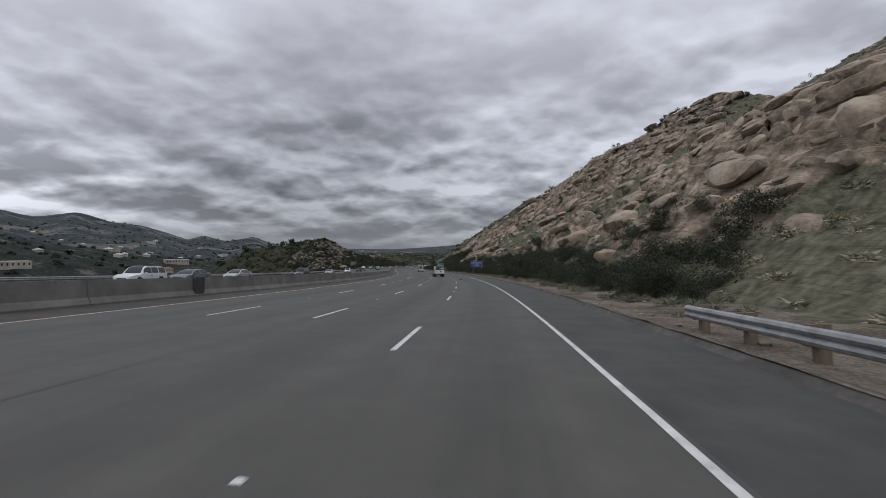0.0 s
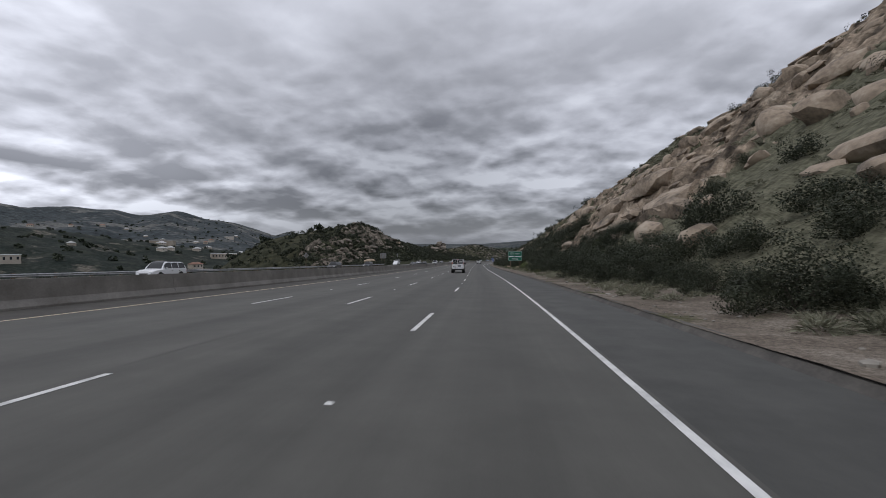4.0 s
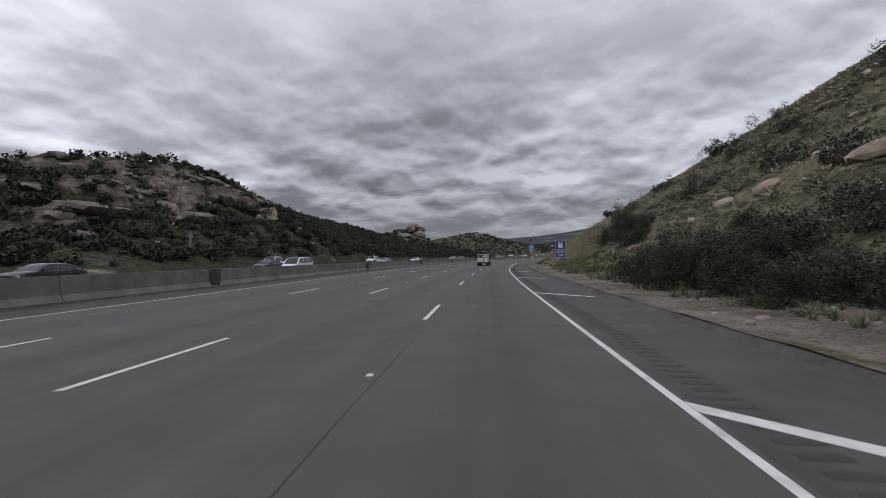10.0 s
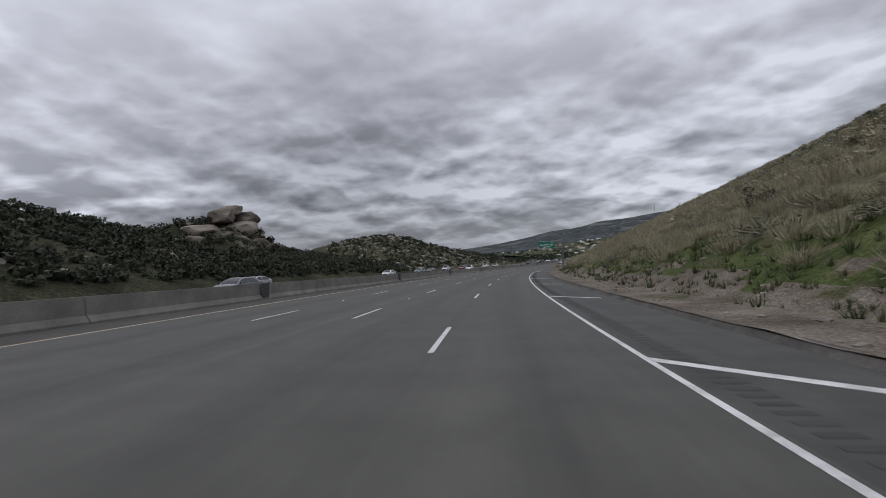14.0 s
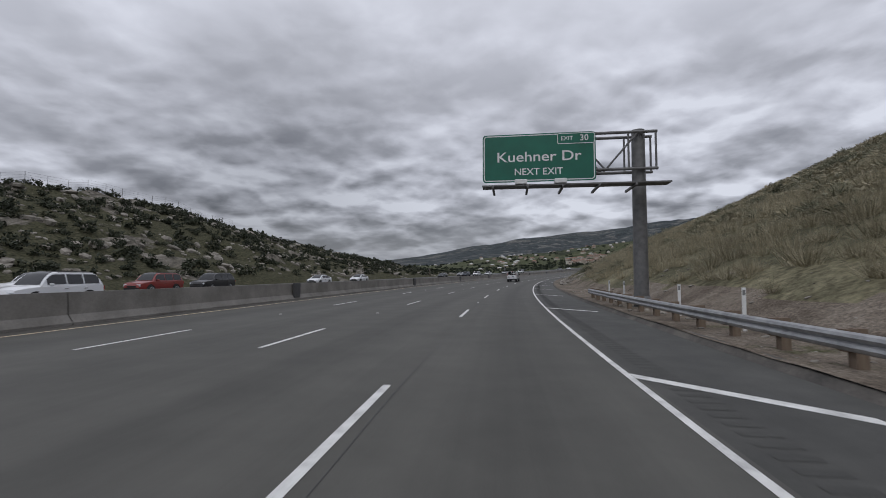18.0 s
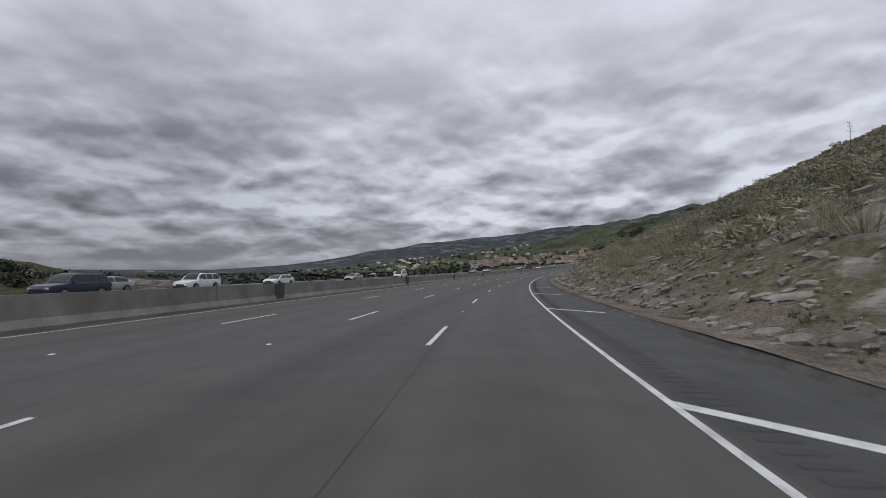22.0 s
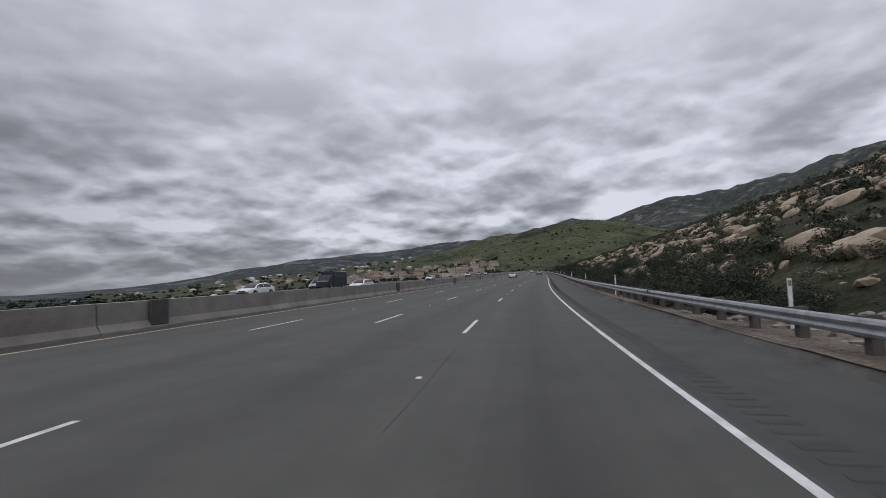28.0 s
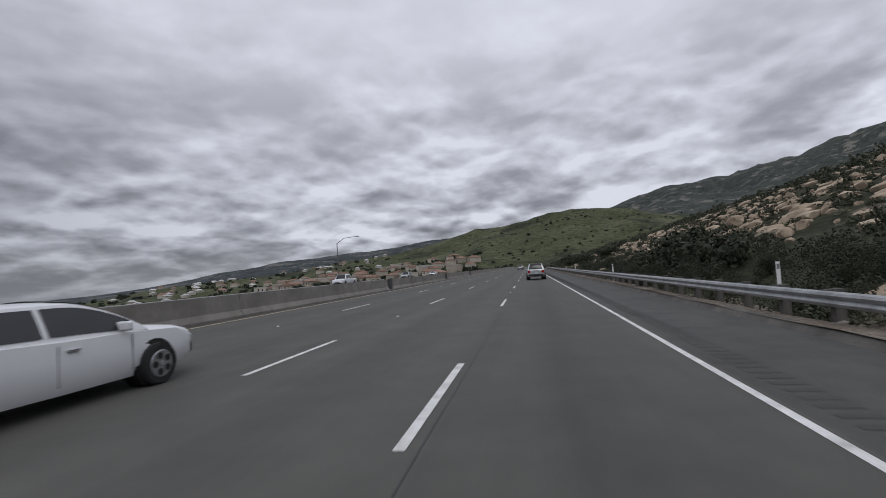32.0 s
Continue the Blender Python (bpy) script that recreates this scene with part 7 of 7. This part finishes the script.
boxed("plate_recess", (0.06, -3.065, 0.93, 0.52, -3.035, 1.20), BLACK, van, 0.01)
bar(0.31, 0.16, PLATE, van, 0.29, 1.065, -3.068, "licence_plate")
bar(0.24, 0.06, LETTER, van, 0.29, 1.06, -3.071, "plate_bar")
boxed("latch_handle", (-0.86, -3.06, 0.90, -0.6, -3.03, 0.94), BLACK, van)
Y = -3.062
words("24/7", 0.11, WHITE, van, -0.42, 1.78, -3.04)
words("Carpet & Floor Care", 0.062, WHITE, van, -0.45, 1.60, -3.04)
bar(0.40, 0.09, WHITE, van, 0.45, 1.82, -3.04, "number_bar")
bar(0.62, 0.10, WHITE, van, 0.45, 1.68, -3.04, "number_bar")
bar(0.36, 0.045, WHITE, van, 0.45, 1.54, -3.04, "text_bar")
words("Carpet • Tile • Stone", 0.075, LETTER, van, -0.1, 1.345, Y)
words("Cleaning", 0.09, LETTER, van, -0.1, 1.235, Y)
bar(0.52, 0.09, LETTER, van, -0.56, 1.04, Y, "text_panel")
words("Flood Restoration", 0.05, WHITE, van, -0.56, 1.04, Y - 0.003)
words("Find us on", 0.045, LETTER, van, -0.5, 0.90, Y)
bar(0.22, 0.07, LETTER, van, -0.42, 0.81, Y, "logo_bar")
bar(0.07, 0.08, LAMP_RED, van, -0.27, 0.82, Y, "logo_mark")
words("Pet Friendly", 0.065, LETTER, van, 0.36, 0.78, Y)
for x in (0.02, 0.7):
    bar(0.05, 0.05, LETTER, van, x, 0.79, Y, "paw_print")
for sd in (-1, 1):
    side_m = Matrix.Rotation(radians(90 * sd), 4, "Z")
    yy = -1.018

    def sx(y):
        return y * sd

    words("Carpet • Tile • Stone", 0.13, LETTER, van, sx(-1.0), 1.26, -0.99, m=side_m)
    words("Cleaning", 0.19, LETTER, van, sx(-0.85), 1.06, yy, m=side_m)
    bar(0.62, 0.10, LETTER, van, sx(-0.1), 0.90, yy, "text_panel", m=side_m)
    words("Flood Restoration", 0.055, WHITE, van, sx(-0.1), 0.90, yy - 0.003, m=side_m)
    bar(0.42, 0.15, LETTER, van, sx(0.42), 1.30, -0.99, "number_bar", m=side_m)
    bar(0.95, 0.20, LETTER, van, sx(0.62), 1.03, yy, "number_bar", m=side_m)
    bar(0.44, 0.62, LETTER, van, sx(0.62), 1.66, -0.985, "window_panel", m=side_m)
    words("Pet Friendly", 0.05, WHITE, van, sx(0.62), 1.44, -0.99, m=side_m)
    bar(0.24, 0.22, WHITE, van, sx(0.62), 1.70, -0.99, "picture_shape", m=side_m)
    words("Residential", 0.085, LETTER, van, sx(1.5), 1.20, -1.02, m=side_m)
    words("&", 0.085, LETTER, van, sx(1.5), 1.10, yy, m=side_m)
    words("Commercial", 0.085, LETTER, van, sx(1.5), 1.0, yy, m=side_m)
    bar(0.2, 0.1, LETTER, van, sx(-2.55), 0.86, yy, "logo_bar", m=side_m)
    for y in (0.28, 0.92, 1.92):
        boxed("door_seam", (sd * 1.0 - 0.016, y - 0.006, 0.5, sd * 1.0 + 0.016, y + 0.006, 1.2), BLACK, van)
    for y in (0.8, 1.02):
        boxed("door_handle", (sd * 1.015 - 0.02, y - 0.05, 1.08, sd * 1.015 + 0.02, y + 0.05, 1.2), BLACK, van, 0.015)
van.matrix_world = at(187.15, -5.36, 0.0) @ Matrix.Diagonal((0.89, 1, 1, 1))
for s, n, turn in ((95.0, -5.72, 4), (373.2, -5.15, 0), (626.6, -5.5, 0)):
    copy_thing(van, at(s, n)).matrix_basis = at(s, n, 0.0, turn) @ Matrix.Diagonal((0.89, 1, 1, 1))

# ---- the town in the valley and on the foothills ----
STUCCO = material("stucco", [(0.30, 0.26, 0.21), (0.42, 0.37, 0.31), (0.52, 0.48, 0.42)], 0.05, 0.9, 0, spread=0.5)
TILES = material("clay_roof", [(0.15, 0.085, 0.06), (0.22, 0.125, 0.09), (0.27, 0.17, 0.13)], 0.05, 0.9, 0, spread=0.5)
PALE_ROOF = material("pale_roof", [(0.38, 0.38, 0.37), (0.55, 0.55, 0.54)], 0.05, 0.8, 0, spread=0.4)
PANE = plain("house_glass", (0.03, 0.035, 0.04), 0.15)


def house(w, d, h, roof, label, name="house", flat=False):
    e = tagged(new(name), label, "house")
    boxed("wall", (-w / 2, -d / 2, -4, w / 2, d / 2, h), STUCCO, e)
    bm = bmesh.new()
    if flat:
        box(bm, -w / 2 - 0.3, -d / 2 - 0.3, h, w / 2 + 0.3, d / 2 + 0.3, h + 0.5)
    else:
        v = [bm.verts.new(p) for p in ((-w / 2 - 0.6, -d / 2 - 0.6, h), (w / 2 + 0.6, -d / 2 - 0.6, h), (w / 2 + 0.6, d / 2 + 0.6, h), (-w / 2 - 0.6, d / 2 + 0.6, h), (-w / 4, 0, h + 2.6), (w / 4, 0, h + 2.6))]
        for f in ((0, 1, 5, 4), (1, 2, 5), (2, 3, 4, 5), (3, 0, 4), (3, 2, 1, 0)):
            bm.faces.new([v[i] for i in f])
    part("roof", bm, roof, e)
    k = max(2, int(w / 4))
    for j in range(k):
        x = -w / 2 + w * (j + 0.5) / k
        boxed("window", (x - 0.7, -d / 2 - 0.05, h * 0.45, x + 0.7, -d / 2 + 0.02, h * 0.8), PANE, e)
    return e


def from_station(st, bearing, dist):
    return st[0] + dist * math.sin(radians(bearing)), st[1] + dist * math.cos(radians(bearing))


bpy.context.view_layer.update()
graph = bpy.context.evaluated_depsgraph_get()


def surface(x, y):
    """Height of the highest ground under a place, by a ray from above."""
    hit, p, *_ = scene.ray_cast(graph, Vector((x, y, 900)), Vector((0, 0, -1)))
    return p.z if hit else -36.0


r2 = random.Random(4)
ST_END, ST_START = (89, 864), (-10, 90)
spots = []
for j in range(95):
    spots.append((ST_END, r2.uniform(11, 33), r2.uniform(400, 640), r2.choice((0, 0, 1, 1, 3))))
for j in range(45):
    spots.append((ST_END, r2.uniform(-2, 22), r2.uniform(640, 980), r2.choice((0, 2, 2))))
for j in range(22):
    spots.append((ST_END, r2.uniform(-16, 4), r2.uniform(420, 1200), 2))
for j in range(70):
    spots.append((ST_START, r2.uniform(-72, -27), r2.uniform(330, 1300), r2.choice((2, 2, 0, 3))))
heights = [surface(*from_station(st, b, d)) for st, b, d, kind in spots]
park_z = surface(-900, 3000)
# trees between the houses and bushes on the far slopes
TT = [bush_template(400 + j, 60, 0.42, 7, 1.0) for j in range(5)]
LEAF_FAR = leafy("far_tree_leaves", (0.014, 0.02, 0.013), (0.045, 0.055, 0.032))
pts, sizes = [], []
for st, b0, b1, d0, d1, n, lo, hi in ((ST_END, -18, 34, 360, 640, 650, 3, 6.5), (ST_END, -18, 24, 640, 1400, 320, 4, 8), (ST_START, -75, -24, 300, 1500, 700, 3.0, 6.5), (ST_END, -70, -10, 250, 1800, 900, 3.5, 7), (ST_END, 14, 62, 420, 930, 330, 1.5, 4.5), (ST_END, 34, 80, 700, 1500, 200, 3, 6)):
    for _ in range(n):
        x, y = from_station(st, r2.uniform(b0, b1), r2.uniform(d0, d1))
        pts.append((x, y, surface(x, y) - 0.3))
        sizes.append(0.55 * r2.uniform(lo, hi))
kinds = [house(13, 9, 5.5, TILES, "stucco house with a clay tile roof on the foothill"), house(17, 10, 6.0, TILES, "long stucco house with a clay tile roof"),
         house(11, 9, 3.4, PALE_ROOF, "small pale house with a light roof in the valley"), house(34, 18, 7.0, PALE_ROOF, "low pale commercial building with a flat roof", "commercial_building", True)]
for q in kinds:
    q.location = (-900, 3000, park_z)
for j, (st, b, d, kind) in enumerate(spots):
    x, y = from_station(st, b, d)
    z = heights[j]
    o = copy_thing(kinds[kind], Matrix.Translation((x, y, z)) @ Matrix.Rotation(r2.uniform(0, 6.28), 4, "Z") @ Matrix.Scale(0.55, 4))
    o.scale = (0.75, 0.75, 0.75)
    o["group"] = "houses of the town"

SZ = np.array(sizes)
joined("valley_trees", TT, yawed(len(SZ)) * np.stack([SZ, SZ, SZ * rng.uniform(0.7, 1.2, len(SZ))], -1)[:, None, :], np.array(pts), [LEAF_FAR], False, "dark trees and bushes of the valley and foothills", "trees")
